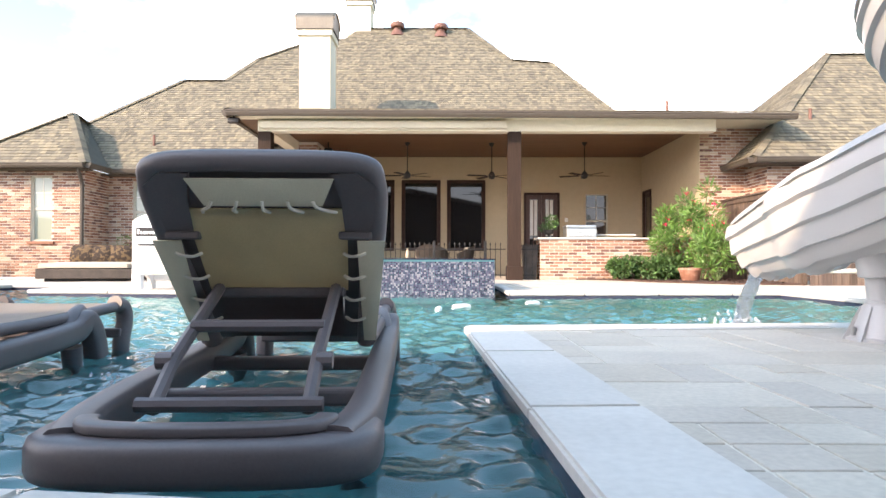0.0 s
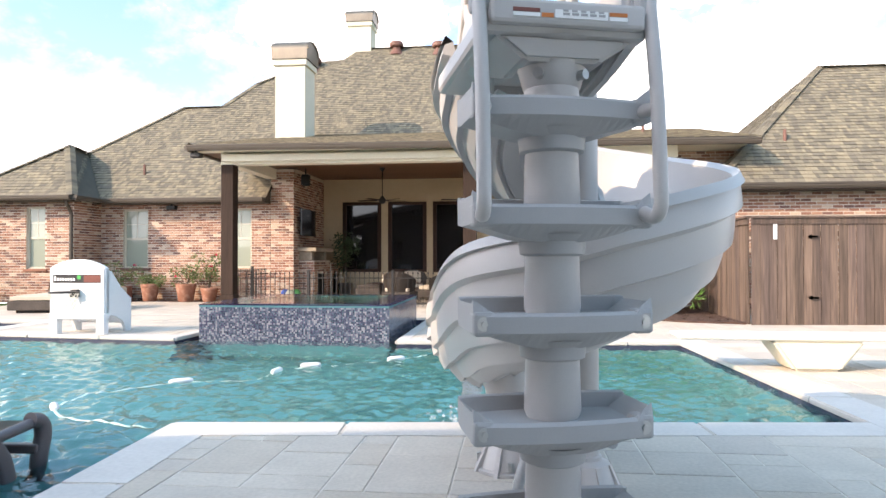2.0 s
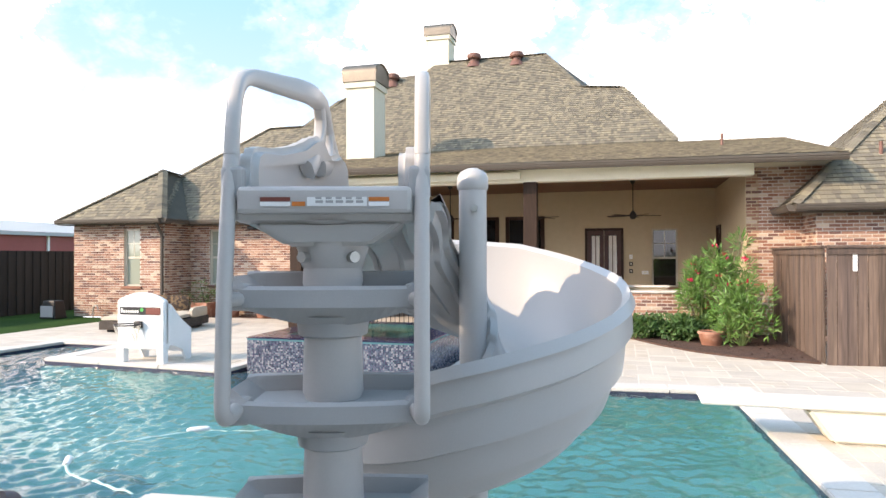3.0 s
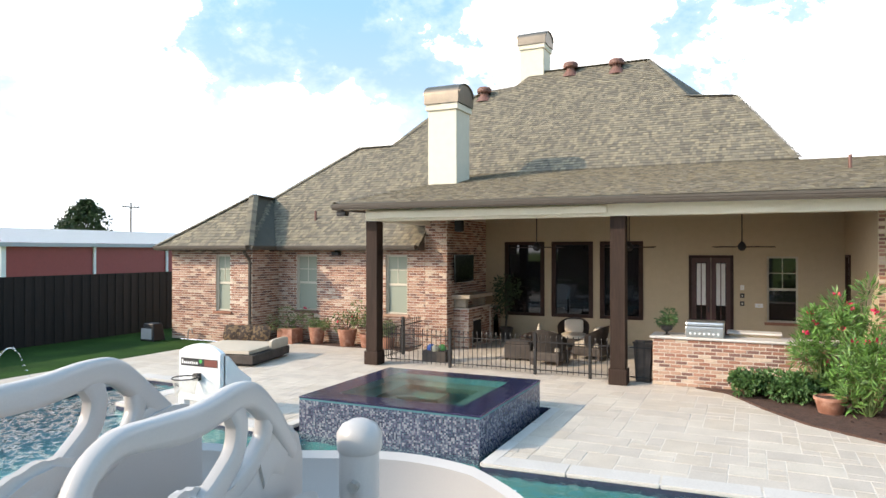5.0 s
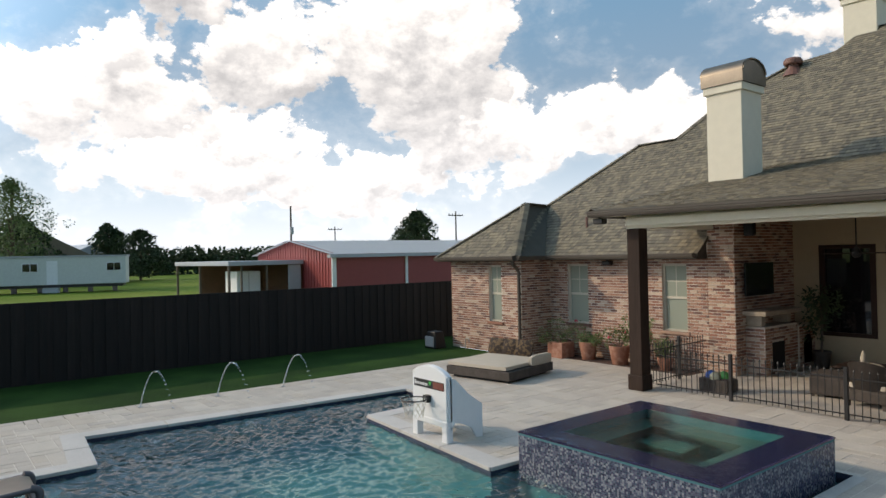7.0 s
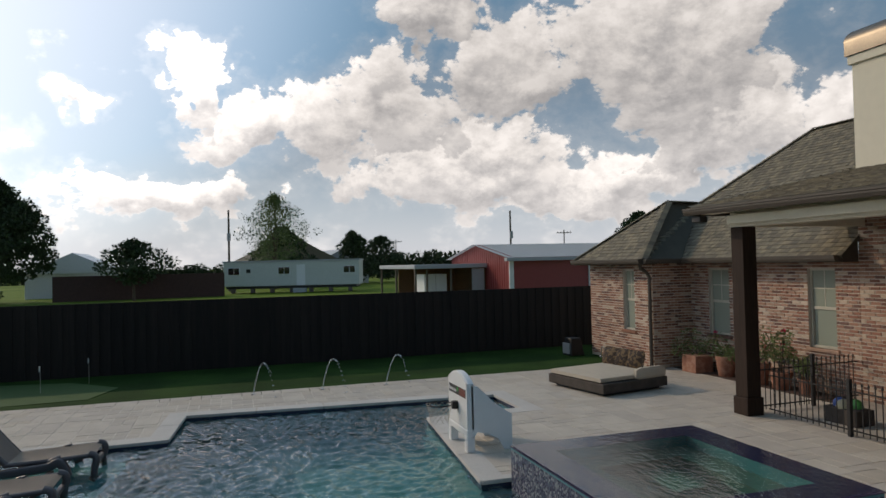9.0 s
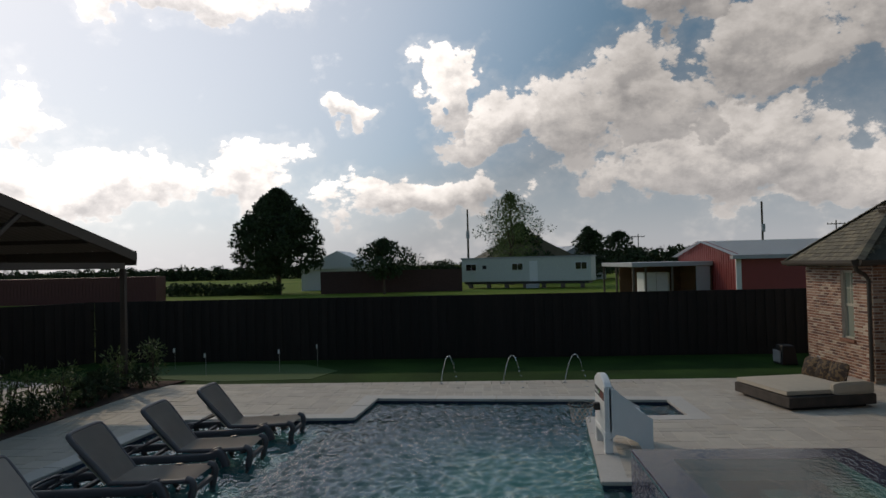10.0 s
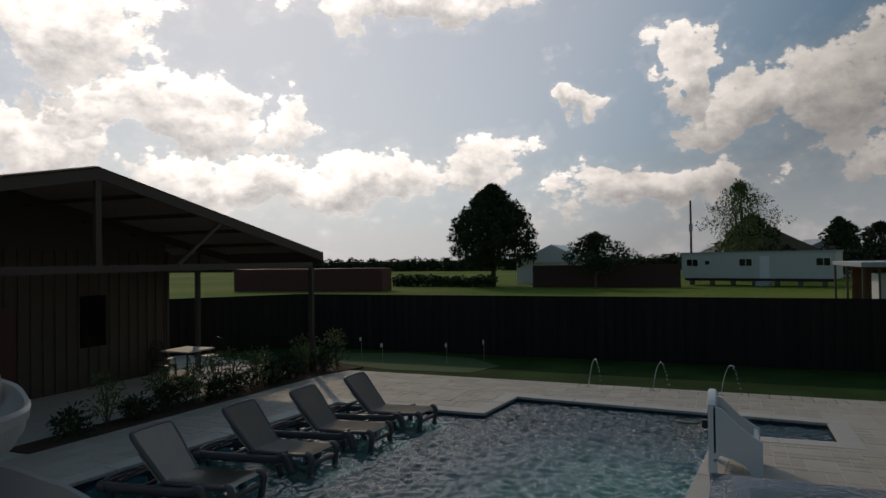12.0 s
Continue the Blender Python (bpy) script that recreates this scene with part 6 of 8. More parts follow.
def flower_bed():
    outline = [(6.9, 0.30), (7.45, 0.02), (8.0, -1.0), (8.6, -1.85), (9.4, -2.45), (10.3, -2.70), (10.34, 0.90), (9.9, 0.92), (9.8, 0.35)]
    setting("flower_bed", prism(outline, -0.02, 0.03), M_MULCH, "curved bed of dark bark mulch", "flower bed")
    rng = random.Random(12)
    verts, faces = [], []
    for _ in range(2600):
        x, y = rng.uniform(6.9, 10.3), rng.uniform(-2.7, 0.9)
        if not inside(x, y, outline):
            continue
        i = len(verts)
        a, L = rng.uniform(0, 6.28), rng.uniform(0.015, 0.05)
        d, s = Vector((math.cos(a), math.sin(a), rng.uniform(-.2, .5))) * L, Vector((-math.sin(a), math.cos(a), 0)) * L * .3
        p = Vector((x, y, 0.032))
        verts += [p - s, p + d - s, p + d + s, p + s]
        faces += [[i, i + 1, i + 2, i + 3]]
    tagged(quick("bark_chips", verts, faces, M_MULCH, None, "stuff"), "scattered dark bark chips", "mulch")
    for k, (x, y, r, h, n) in enumerate(((7.85, -0.15, 0.36, 0.46, 1500), (8.35, -0.35, 0.40, 0.52, 1700), (8.85, 0.05, 0.34, 0.50, 1300))):
        t = thing("shrub", "dense dark green round-leaved shrub in the mulch bed", "shrub", "bed shrubs", at=(x, y, 0.02))
        r2 = random.Random(40 + k)
        cl = [((r2.uniform(-r, r) * .7, r2.uniform(-r, r) * .7, h * r2.uniform(.3, .75)), (r * .45, r * .45, h * .32)) for _ in range(14)]
        for j in range(5):
            c = cl[j][0]
            part("stem", tube([(0, 0, 0), (c[0] * .6, c[1] * .6, c[2] * .6), c], 0.010, 5), M_BARK, t)
        add_leaves("foliage", t, r2, cl, n // 14, 0.075, M_LEAF, 0.1, 0.7)
    t = thing("oleander_pot", "pink oleander in a wide terracotta bowl", "potted plant", at=(8.95, -0.95, 0.02))
    part("bowl", lathe(pot_profile(0.235, 0.26), 28), M_TERRA, t, "wide terracotta bowl", smooth=True)
    part("soil", lathe([(0.19, 0.22), (0.19, 0.235)], 16), M_MULCH, t)
    for nm, x, y, hh, seed, nb in (("oleander", 9.35, -0.35, 2.0, 61, 7), ("oleander", 9.45, -1.0, 1.05, 62, 2), ("oleander", 8.9, 0.0, 1.45, 63, 4)):
        o = thing(nm, "tall bright green oleander with pink flowers", "shrub", "oleanders", at=(x, y, 0.02))
        r2 = random.Random(seed)
        cl = []
        for k in range(16):
            a, q, z = r2.uniform(0, 6.28), r2.uniform(0.05, 0.42), hh * r2.uniform(0.25, 0.95)
            tip = (q * math.cos(a), q * math.sin(a), z)
            part("stem", tube([(0.03 * math.cos(a), 0.03 * math.sin(a), 0), (tip[0] * .45, tip[1] * .45, z * .6), tip], 0.009, 5), M_LEAFPALE, o)
            cl.append((tip, (0.16, 0.16, 0.20)))
        add_leaves("foliage", o, r2, cl, 75, 0.15, M_LEAFBRIGHT, -0.25, 0.16)
        blossoms(o, r2, [(c[0][0], c[0][1], c[0][2] + 0.17) for c in cl[:nb]], 0.075)


M_LEAFBRIGHT = mat("oleander_leaf", (0.11, 0.22, 0.045), rough=0.5, vary=0.2, island=0.4, bump=0)
flower_bed()


# ---- outdoor kitchen ----
def kitchen():
    t = thing("kitchen_bar", "brick outdoor kitchen bar with a pale stone counter", "bar", at=(0, 0, 0))
    core = part("body", box(6.14, 9.84, 0.38, 0.95, 0, 0.88), M_MORTAR, t, "old red brick bar front")
    brick_face(core, 6.14, 9.84, 0, 0.885, lambda u, z, d: (u, 0.38 - d, z), name="brickwork")
    brick_face(core, 0.38, 0.95, 0, 0.885, lambda u, z, d: (6.14 - d, 0.38 + 0.95 - u, z), name="brickwork_end")
    part("counter", box(6.08, 9.84, 0.33, 1.02, 0.885, 0.93, 0.012), M_COPING, t, "pale stone counter")
    part("raised_counter", box(7.42, 8.35, 0.75, 1.15, 0.985, 1.02, 0.008), M_COPING, t, "raised stone shelf")
    part("shelf_support", box(7.46, 8.31, 0.82, 1.08, 0.93, 0.985), M_STUCCO, t)
    g = thing("grill", "stainless built-in gas grill with a row of knobs", "grill", at=(7.05, 0.62, 0.93))
    part("body", box(-0.33, 0.33, -0.26, 0.26, 0.0, 0.20, 0.015), M_STEEL, g)
    part("hood", box(-0.34, 0.34, -0.20, 0.28, 0.205, 0.28, 0.03), M_STEEL, g, "closed steel hood")
    part("panel", box(-0.31, 0.31, -0.275, -0.262, 0.03, 0.15), M_STEEL, g)
    for k in range(7):
        part("knob", tube([(-0.24 + 0.08 * k, -0.275, 0.075), (-0.24 + 0.08 * k, -0.305, 0.075)], 0.020, 12), M_WHITE, g)


M_STEEL = mat("brushed_steel", (0.55, 0.55, 0.53), rough=0.3, metal=0.85, vary=0.08, bump=0.03)
kitchen()
pl = thing("counter_plant", "small leafy plant on a dark stand on the counter", "potted plant", at=(6.36, 0.62, 0.93))
part("stand", lathe([(0.07, 0), (0.02, 0.02), (0.02, 0.05), (0.10, 0.10), (0.12, 0.18), (0.10, 0.18)], 16), M_IRON, pl)
rp = random.Random(77)
part("stem", tube([(0, 0, 0.15), (0.01, 0.0, 0.3)], 0.01, 6), M_BARK, pl)
add_leaves("foliage", pl, rp, [((rp.uniform(-.11, .11), rp.uniform(-.11, .11), 0.30 + rp.uniform(-.08, .14)), (.1, .1, .09)) for _ in range(8)], 40, 0.075, M_LEAF)
bin_ = thing("tall_planter", "tall tapered dark planter beside the column", "planter", at=(5.93, 0.62, 0))
bm = box(-0.17, 0.17, -0.17, 0.17, 0, 0.74, 0.01)
for v in bm.verts:
    if v.co.z < 0.3:
        v.co.x *= 0.78
        v.co.y *= 0.78
part("body", bm, M_WICKER, bin_)
part("rim", box(-0.185, 0.185, -0.185, 0.185, 0.742, 0.775, 0.008), M_WICKER, bin_)


def wall_plate(x, z, w=0.045, h=0.06, material=None, label="small white switch plate on the stucco", name="switch_plate"):
    t = thing(name, label, "switch", "wall switches", at=(x, PBY, z))
    part("plate", box(-w, w, -0.014, 0.0, -h, h, 0.004), material or M_WHITE, t)
    part("toggle", box(-w * .3, w * .3, -0.02, -0.0145, -h * .4, h * .4), M_CREAM, t)


wall_plate(7.62, 1.62), wall_plate(8.0, 1.18, 0.09, 0.05)
wall_plate(7.62, 1.42, 0.05, 0.055, M_IRON, "small dark keypad on the stucco", "keypad"), wall_plate(7.62, 1.22, 0.05, 0.055, M_IRON, "small dark keypad on the stucco", "keypad")


# ---- patio ----
def ceiling_fan(x, y, rz):
    t = thing("ceiling_fan", "dark bronze ceiling fan on a long rod", "ceiling fan", "patio fans", at=(x, y, 2.62), rz=rz)
    part("rod", tube([(0, 0, 0.1), (0, 0, 0.865)], 0.013, 8), M_IRON, t)
    part("canopy", lathe([(0.03, 0.78), (0.07, 0.84), (0.075, 0.865)], 16), M_IRON, t)
    part("motor", lathe([(0.03, -0.08), (0.06, -0.065), (0.085, -0.02), (0.09, 0.03), (0.06, 0.08), (0.03, 0.12)], 20), M_IRON, t, smooth=True)
    for k in range(5):
        m = Matrix.Rotation(2 * math.pi * k / 5, 4, "Z")
        bm = box(0.16, 0.66, -0.065, 0.065, 0.0, 0.012, 0.004, m=None)
        for v in bm.verts:
            v.co.y *= 0.75 + 0.4 * (v.co.x - 0.16)
            v.co.z += 0.12 * v.co.y
            v.co = m @ v.co
        blade = part("blade", bm, M_COLUMN, t)
        bm = box(0.07, 0.22, -0.018, 0.018, -0.004, 0.004)
        for v in bm.verts:
            v.co = m @ v.co
        part("arm", bm, M_IRON, blade)


ceiling_fan(7.65, 3.0, 10), ceiling_fan(3.05, 3.0, 30), ceiling_fan(5.25, 3.1, 50)


def hearth():
    t = thing("fireplace", "brick fireplace with a thick timber mantel and arched wood niche", "fireplace", at=(FIRE_X + 0.014, 4.1, 0))
    body = part("surround", box(0.0, 0.42, -0.95, 0.55, 0, 1.05), M_MORTAR, t)
    brick_face(body, -0.95, 0.55, 0, 1.05, lambda u, z, d: (0.42 + d, u, z), [(-0.65, -0.10, 0.12, 0.70)], name="brickwork")
    brick_face(body, 0.0, 0.42, 0, 1.05, lambda u, z, d: (u, -0.95 - d, z), name="brickwork_end")
    # no hollow here: a flat plate whose black covers soot and the shade inside
    part("firebox", box(0.425, 0.438, -0.65, -0.10, 0.12, 0.70), M_SOOT_SHADE, t, "firebox opening as a plate, soot and inner shade in its black")
    part("mantel", box(0.0, 0.52, -1.10, 0.60, 1.30, 1.40, 0.015), M_MANTEL, t, "weathered timber mantel")
    for y in (-0.85, 0.35):
        part("corbel", box(0.0, 0.35, y - 0.09, y + 0.09, 1.06, 1.30, 0.02), M_MANTEL, t)
    n = thing("wood_niche", "low brick arch for firewood beside the hearth", "niche", at=(FIRE_X + 0.014, 4.98, 0))
    b2 = part("body", box(0.0, 0.45, -0.3, 0.48, 0, 0.98), M_MORTAR, n)
    brick_face(b2, -0.3, 0.48, 0, 0.95, lambda u, z, d: (0.45 + d, u, z), [(-0.1, 0.3, 0.1, 0.6)], name="brickwork")
    arch = [(-0.1, 0.1), (0.3, 0.1)] + [(0.1 + 0.2 * math.cos(math.pi * k / 10), 0.55 + 0.2 * math.sin(math.pi * k / 10)) for k in range(11)]
    bm = bmesh.new()
    bm.faces.new([bm.verts.new((0.466, y, z)) for y, z in arch])
    bmesh.ops.solidify(bm, geom=bm.faces[:], thickness=0.01)
    # flat plate over the bricks; its black colour is the shade of the niche
    part("opening", bm, M_SOOT_SHADE, n, "arched opening as a plate, its inner shade in the black colour")


# near-black for the firebox soot and for shade painted into both openings
M_SOOT_SHADE = mat("soot_and_recess_shade", (0.012, 0.011, 0.010), rough=0.95, vary=0.2)
M_MANTEL = mat("pale_weathered_timber", (0.36, 0.30, 0.23), rough=0.8, vary=0.2, stretch=(1, 0.15, 1))
hearth()
tv = thing("television", "black flat television tilted on the brick wall", "television", at=(FIRE_X + 0.12, 3.55, 2.08))
part("screen", box(0.0, 0.045, -0.62, 0.62, -0.36, 0.36, 0.008), glass_mat("tv_screen", (0.01, 0.01, 0.012), 0.1), tv)
part("bracket", box(-0.10, 0.0, -0.1, 0.1, -0.1, 0.1), M_IRON, tv)
spk = thing("ceiling_speaker", "dark outdoor speaker under the patio ceiling", "speaker", at=(1.0, 2.95, 3.18))
part("case", box(-0.11, 0.11, -0.09, 0.09, -0.15, 0.15, 0.04), M_IRON, spk)
part("bracket", tube([(0, 0.0, 0.14), (0, 0, 0.305)], 0.02, 8), M_IRON, spk)

corner_tree = thing("patio_tree", "dark potted leafy tree in the patio corner", "potted plant", at=(1.55, 5.0, 0))
part("pot", lathe(pot_profile(0.20, 0.40), 20), M_WICKER, corner_tree)
part("trunk", tube([(0, 0, 0.3), (0.02, 0, 0.9), (0, 0.02, 1.4)], [0.03, 0.025, 0.015], 7), M_BARK, corner_tree)
rt = random.Random(21)
add_leaves("foliage", corner_tree, rt, [((rt.uniform(-.24, .24), rt.uniform(-.24, .2), rt.uniform(0.75, 1.75)), (.2, .2, .18)) for _ in range(16)], 40, 0.10, M_LEAFDARK)


def patio_chair(x, y, rz):
    t = thing("armchair", "dark wicker patio armchair with a beige cushion", "armchair", "patio armchairs", at=(x, y, 0), rz=rz)
    part("seat_base", box(-0.36, 0.36, -0.36, 0.34, 0.10, 0.30, 0.03), M_WICKER, t)
    bm = bmesh.new()
    n, m = 10, 5
    rows = []
    for j in range(m + 1):
        row = []
        for i in range(n + 1):
            a = math.pi * (0.0 + i / n)
            h = 0.30 + (0.28 + 0.22 * math.sin(a)) * j / m
            row.append(bm.verts.new(((0.37 + 0.04 * j / m) * math.cos(a), -0.02 + (0.34 + 0.08 * j / m) * math.sin(a), h)))
        rows.append(row)
    for a, b in zip(rows, rows[1:]):
        for i in range(n):
            bm.faces.new((a[i], a[i + 1], b[i + 1], b[i]))
    bmesh.ops.solidify(bm, geom=bm.faces[:], thickness=0.05)
    part("backrest", bm, M_WICKER, t, smooth=True)
    part("cushion", soft_box(-0.31, 0.31, -0.33, 0.26, 0.302, 0.41), M_CUSHION, t, smooth=True)
    bm = soft_box(-0.24, 0.24, 0.12, 0.26, 0.42, 0.74)
    part("back_cushion", bm, M_CUSHION, t, smooth=True)
    for sx in (-0.30, 0.30):
        for sy in (-0.30, 0.28):
            part("leg", box(sx - 0.03, sx + 0.03, sy - 0.03, sy + 0.03, 0, 0.10), M_WICKER, t)


patio_chair(3.72, 1.80, 172), patio_chair(4.42, 2.95, -100), patio_chair(3.65, 4.25, 8)
foot = thing("ottoman", "low square dark wicker ottoman beside the armchair", "ottoman", at=(2.88, 2.15, 0), rz=8)
part("body", box(-0.30, 0.30, -0.28, 0.28, 0.04, 0.38, 0.03), M_WICKER, foot)
part("pad", soft_box(-0.28, 0.28, -0.26, 0.26, 0.382, 0.45), M_WICKER, foot, "dark cushion pad", smooth=True)
for sx in (-0.25, 0.25):
    for sy in (-0.23, 0.23):
        part("leg", box(sx - 0.025, sx + 0.025, sy - 0.025, sy + 0.025, 0, 0.045), M_WICKER, foot)
tab = thing("fire_table", "low dark square wicker patio table", "table", at=(3.10, 3.15, 0))
part("base", box(-0.28, 0.28, -0.28, 0.28, 0, 0.42, 0.02), M_WICKER, tab)
part("top", box(-0.42, 0.42, -0.42, 0.42, 0.422, 0.47, 0.012), M_COLUMN, tab, "dark table top")
lan = thing("bottle", "clear glass bottle standing on the patio table", "bottle", at=(3.05, 3.20, 0.47))
part("glass", lathe([(0.05, 0), (0.055, 0.02), (0.055, 0.15), (0.025, 0.21), (0.022, 0.27), (0.0, 0.27)][:-1], 14), M_CUSHION, lan, smooth=True)
toys = thing("toy_bin", "low bin with blue and green pool toys", "toy bin", at=(1.25, 1.10, 0))
part("bin", box(-0.3, 0.3, -0.2, 0.2, 0, 0.25, 0.02), M_WICKER, toys)
for k, (x, y, m) in enumerate(((-0.15, 0, (0.05, 0.12, 0.4)), (0.1, 0.05, (0.1, 0.35, 0.08)), (0.0, -0.1, (0.5, 0.45, 0.3)))):
    bm = bmesh.new()
    bmesh.ops.create_icosphere(bm, subdivisions=2, radius=0.11, matrix=Matrix.Translation((x, y, 0.28)))
    part("ball", bm, mat("toy_plastic_%d" % k, m, rough=0.4, bump=0), toys, smooth=True)


# ---- iron fence ----
def iron_panel(parent, a, b, h):
    a, b = Vector((*a, 0)), Vector((*b, 0))
    u = (b - a).normalized()
    L = (b - a).length
    for z in (0.10, h - 0.13):
        part("rail", tube([a + Vector((0, 0, z)), b + Vector((0, 0, z))], 0.014, 4), M_IRON, parent)
    n = max(1, int(L / 0.105))
    for k in range(1, n):
        p = a + u * (L * k / n)
        bm = tube([p + Vector((0, 0, 0.04)), p + Vector((0, 0, h - 0.04))], 0.0085, 4)
        tube([p + Vector((0, 0, h - 0.045)), p + Vector((0, 0, h - 0.025)), p + Vector((0, 0, h + 0.02))], [0.009, 0.018, 0.002], 6, bm=bm)
        part("picket", bm, M_IRON, parent)


def iron_fence():
    t = thing("iron_fence", "low black wrought iron patio fence with spear tops", "fence", at=(0, 0, 0))
    h = 0.80
    xs = [0.32, 1.88, 3.80, 4.93, 5.38]
    for x0, x1 in zip(xs, xs[1:]):
        iron_panel(t, (x0, 0.42), (x1, 0.42), h)
    for x in xs[1:4]:
        part("post", box(x - 0.03, x + 0.03, 0.39, 0.45, 0, h + 0.05, 0.006), M_IRON, t)
    iron_panel(t, (0.1, 0.34), (0.05, 2.70), h + 0.05)
    part("post", box(0.04, 0.10, 1.6, 1.66, 0, h + 0.12, 0.006), M_IRON, t)
    iron_panel(t, (5.70, 0.42), (6.10, 0.42), h)


iron_fence()


# ---- wooden fences ----
def picket_mesh(w, h, th=0.02, gap=0.004):
    bm = box(-w / 2 + gap, w / 2 - gap, -th / 2, th / 2, -0.06, h)
    me = bpy.data.meshes.new("fence_board")
    bm.to_mesh(me)
    bm.free()
    return me


def board_fence(name, a, b, h, w, material, label, cap=True, rails=True):
    t = tagged(new(name), label, "fence", kind="structure")
    a, b = Vector((*a, 0)), Vector((*b, 0))
    u = (b - a).normalized()
    L, ang = (b - a).length, math.atan2(u.y, u.x)
    me = picket_mesh(w, h, gap=0.004 if cap else -0.010)
    me.materials.append(material)
    rng = random.Random(int(L * 100))
    n = int(L / w)
    for k in range(n):
        ob = new("fence_board", me)
        ob.parent = t
        p = a + u * (w * (k + 0.5))
        off = Vector((-u.y, u.x, 0)) * (rng.uniform(-0.006, 0.006) if cap else 0.022 * (k % 2) - 0.011)
        ob.matrix_local = Matrix.Translation(p + off) @ Matrix.Rotation(ang, 4, "Z") @ Matrix.Rotation(rng.uniform(-0.004, 0.004), 4, "Y")
    m = Matrix.Translation(a) @ Matrix.Rotation(ang, 4, "Z")
    if cap:
        bm = box(0, L, -0.06, 0.06, h + 0.002, h + 0.035, m=m)
        part("cap_rail", bm, material, t)
        part("trim_board", box(0, L, -0.032, -0.0125, h - 0.10, h - 0.002, m=m), material, t)
    if rails:
        for z in (0.35, h * 0.5, h - 0.3):
            part("rail", box(0, L, *((0.0125, 0.05) if cap else (-0.075, -0.036)), z, z + 0.08, m=m), material, t)
    return t


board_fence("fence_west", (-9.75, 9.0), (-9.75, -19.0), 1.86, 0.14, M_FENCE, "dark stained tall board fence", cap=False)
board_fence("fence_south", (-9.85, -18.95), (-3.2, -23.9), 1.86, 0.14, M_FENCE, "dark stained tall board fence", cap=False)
board_fence("fence_gate", (10.36, -2.75), (17.5, -2.2), 1.76, 0.142, M_GATE, "weathered cedar board fence with a gate")
board_fence("fence_side", (10.36, 0.90), (10.36, -2.72), 1.76, 0.142, M_GATE, "weathered cedar board fence beside the bed")
gate_notice = thing("gate_notice", "small white notice stapled to the cedar fence", "sign", at=(10.75, -2.735, 1.55))
part("sheet", box(-0.03, 0.03, -0.012, -0.006, -0.14, 0.14), M_WHITE, gate_notice)
for k in range(5):
    part("text_line", box(-0.022, 0.022, -0.0135, -0.0125, -0.11 + 0.05 * k, -0.095 + 0.05 * k), M_STEP, gate_notice)
for z in (0.45, 1.45):
    hng = thing("strap_plate", "black iron strap screwed to the cedar gate", "ironwork", "gate straps", at=(11.35, -2.71, z))
    bm = bmesh.new()
    pts = [(-0.09, 0), (-0.03, 0.04), (-0.01, 0.012), (0.08, 0.02), (0.08, -0.02), (-0.01, -0.012), (-0.03, -0.04)]
    bm.faces.new([bm.verts.new((x, -0.016, q)) for x, q in pts])
    bmesh.ops.solidify(bm, geom=bm.faces[:], thickness=0.006)
    part("strap", bm, M_IRON, hng)


# ---- small fixtures ----
def downspout(path, label):
    t = thing("downspout", label, "downspout", "downspouts", at=(0, 0, 0))
    part("pipe", tube(path, 0.045, 8), M_GUTTER, t)
    x, y = path[-1][0], path[-1][1]
    for z in (0.5, 1.7):
        part("strap", tube([(x, y, z), (x, y, z + 0.03)], 0.052, 8), M_GUTTER, t)


downspout([(-4.55, 1.22, 2.56), (-4.55, 1.24, 2.46), (-4.62, 1.45, 2.36), (-4.63, 1.53, 2.25), (-4.63, 1.53, 0.05)], "bronze downspout at the corner of the wing")
for x, y, z, lab in ((-2.55, 2.62, 2.46, "dark security light under the eave"), (-0.42, -0.30, 3.36, "dark floodlight at the porch corner")):
    t = thing("floodlight", lab, "light", "floodlights", at=(x, y, z))
    part("housing", box(-0.12, 0.12, -0.07, 0.09, -0.05, 0.06, 0.02), M_IRON, t)
    part("mount", tube([(0, 0, 0.05), (0, 0, 0.105)], 0.03, 8), M_IRON, t)
sb = thing("speaker_box", "dark tapered box speaker standing on the lawn", "speaker", at=(-7.80, 1.10, -0.03))
bm = box(-0.27, 0.27, -0.22, 0.22, 0, 0.50, 0.03)
for v in bm.verts:
    v.co.x *= 1 - 0.28 * v.co.z / 0.5
    v.co.y *= 1 - 0.28 * v.co.z / 0.5
part("case", bm, M_IRON, sb)
part("grille", box(-0.20, 0.20, -0.235, -0.20, 0.06, 0.36), M_STEP, sb)
tap = thing("garden_tap", "bent metal garden pipe by the wing wall", "tap", at=(-6.75, 1.40, 0))
part("pipe", tube(smooth_path([(0, 0, 0), (0, 0, 0.22), (0.05, 0, 0.32), (0.14, 0, 0.30), (0.17, 0, 0.20)], 4), 0.016, 8), M_BOLT, tap)


def diving_board():
    t = thing("diving_board", "cream pool jump board on a moulded stand", "diving board", at=(9.40, -7.25, 0))
    bm = box(-0.30, 0.30, -0.20, 0.20, 0, 0.30)
    for v in bm.verts:
        k = 1.45 if v.co.z > 0.2 else 0.72
        v.co.x *= k
        v.co.y *= 1.15 if v.co.z > 0.2 else 0.9
    bmesh.ops.bevel(bm, geom=bm.edges[:], offset=0.03, segments=3, affect="EDGES")
    part("stand", bm, M_CREAM, t, smooth=True)
    part("board", box(-1.30, 0.95, -0.24, 0.24, 0.302, 0.345, 0.018), M_BOARD, t, "cream rough-topped board")


M_BOARD = mat("cream_grit", (0.70, 0.68, 0.60), rough=0.85, vary=0.06, grain=200, bump=0.4)
diving_board()


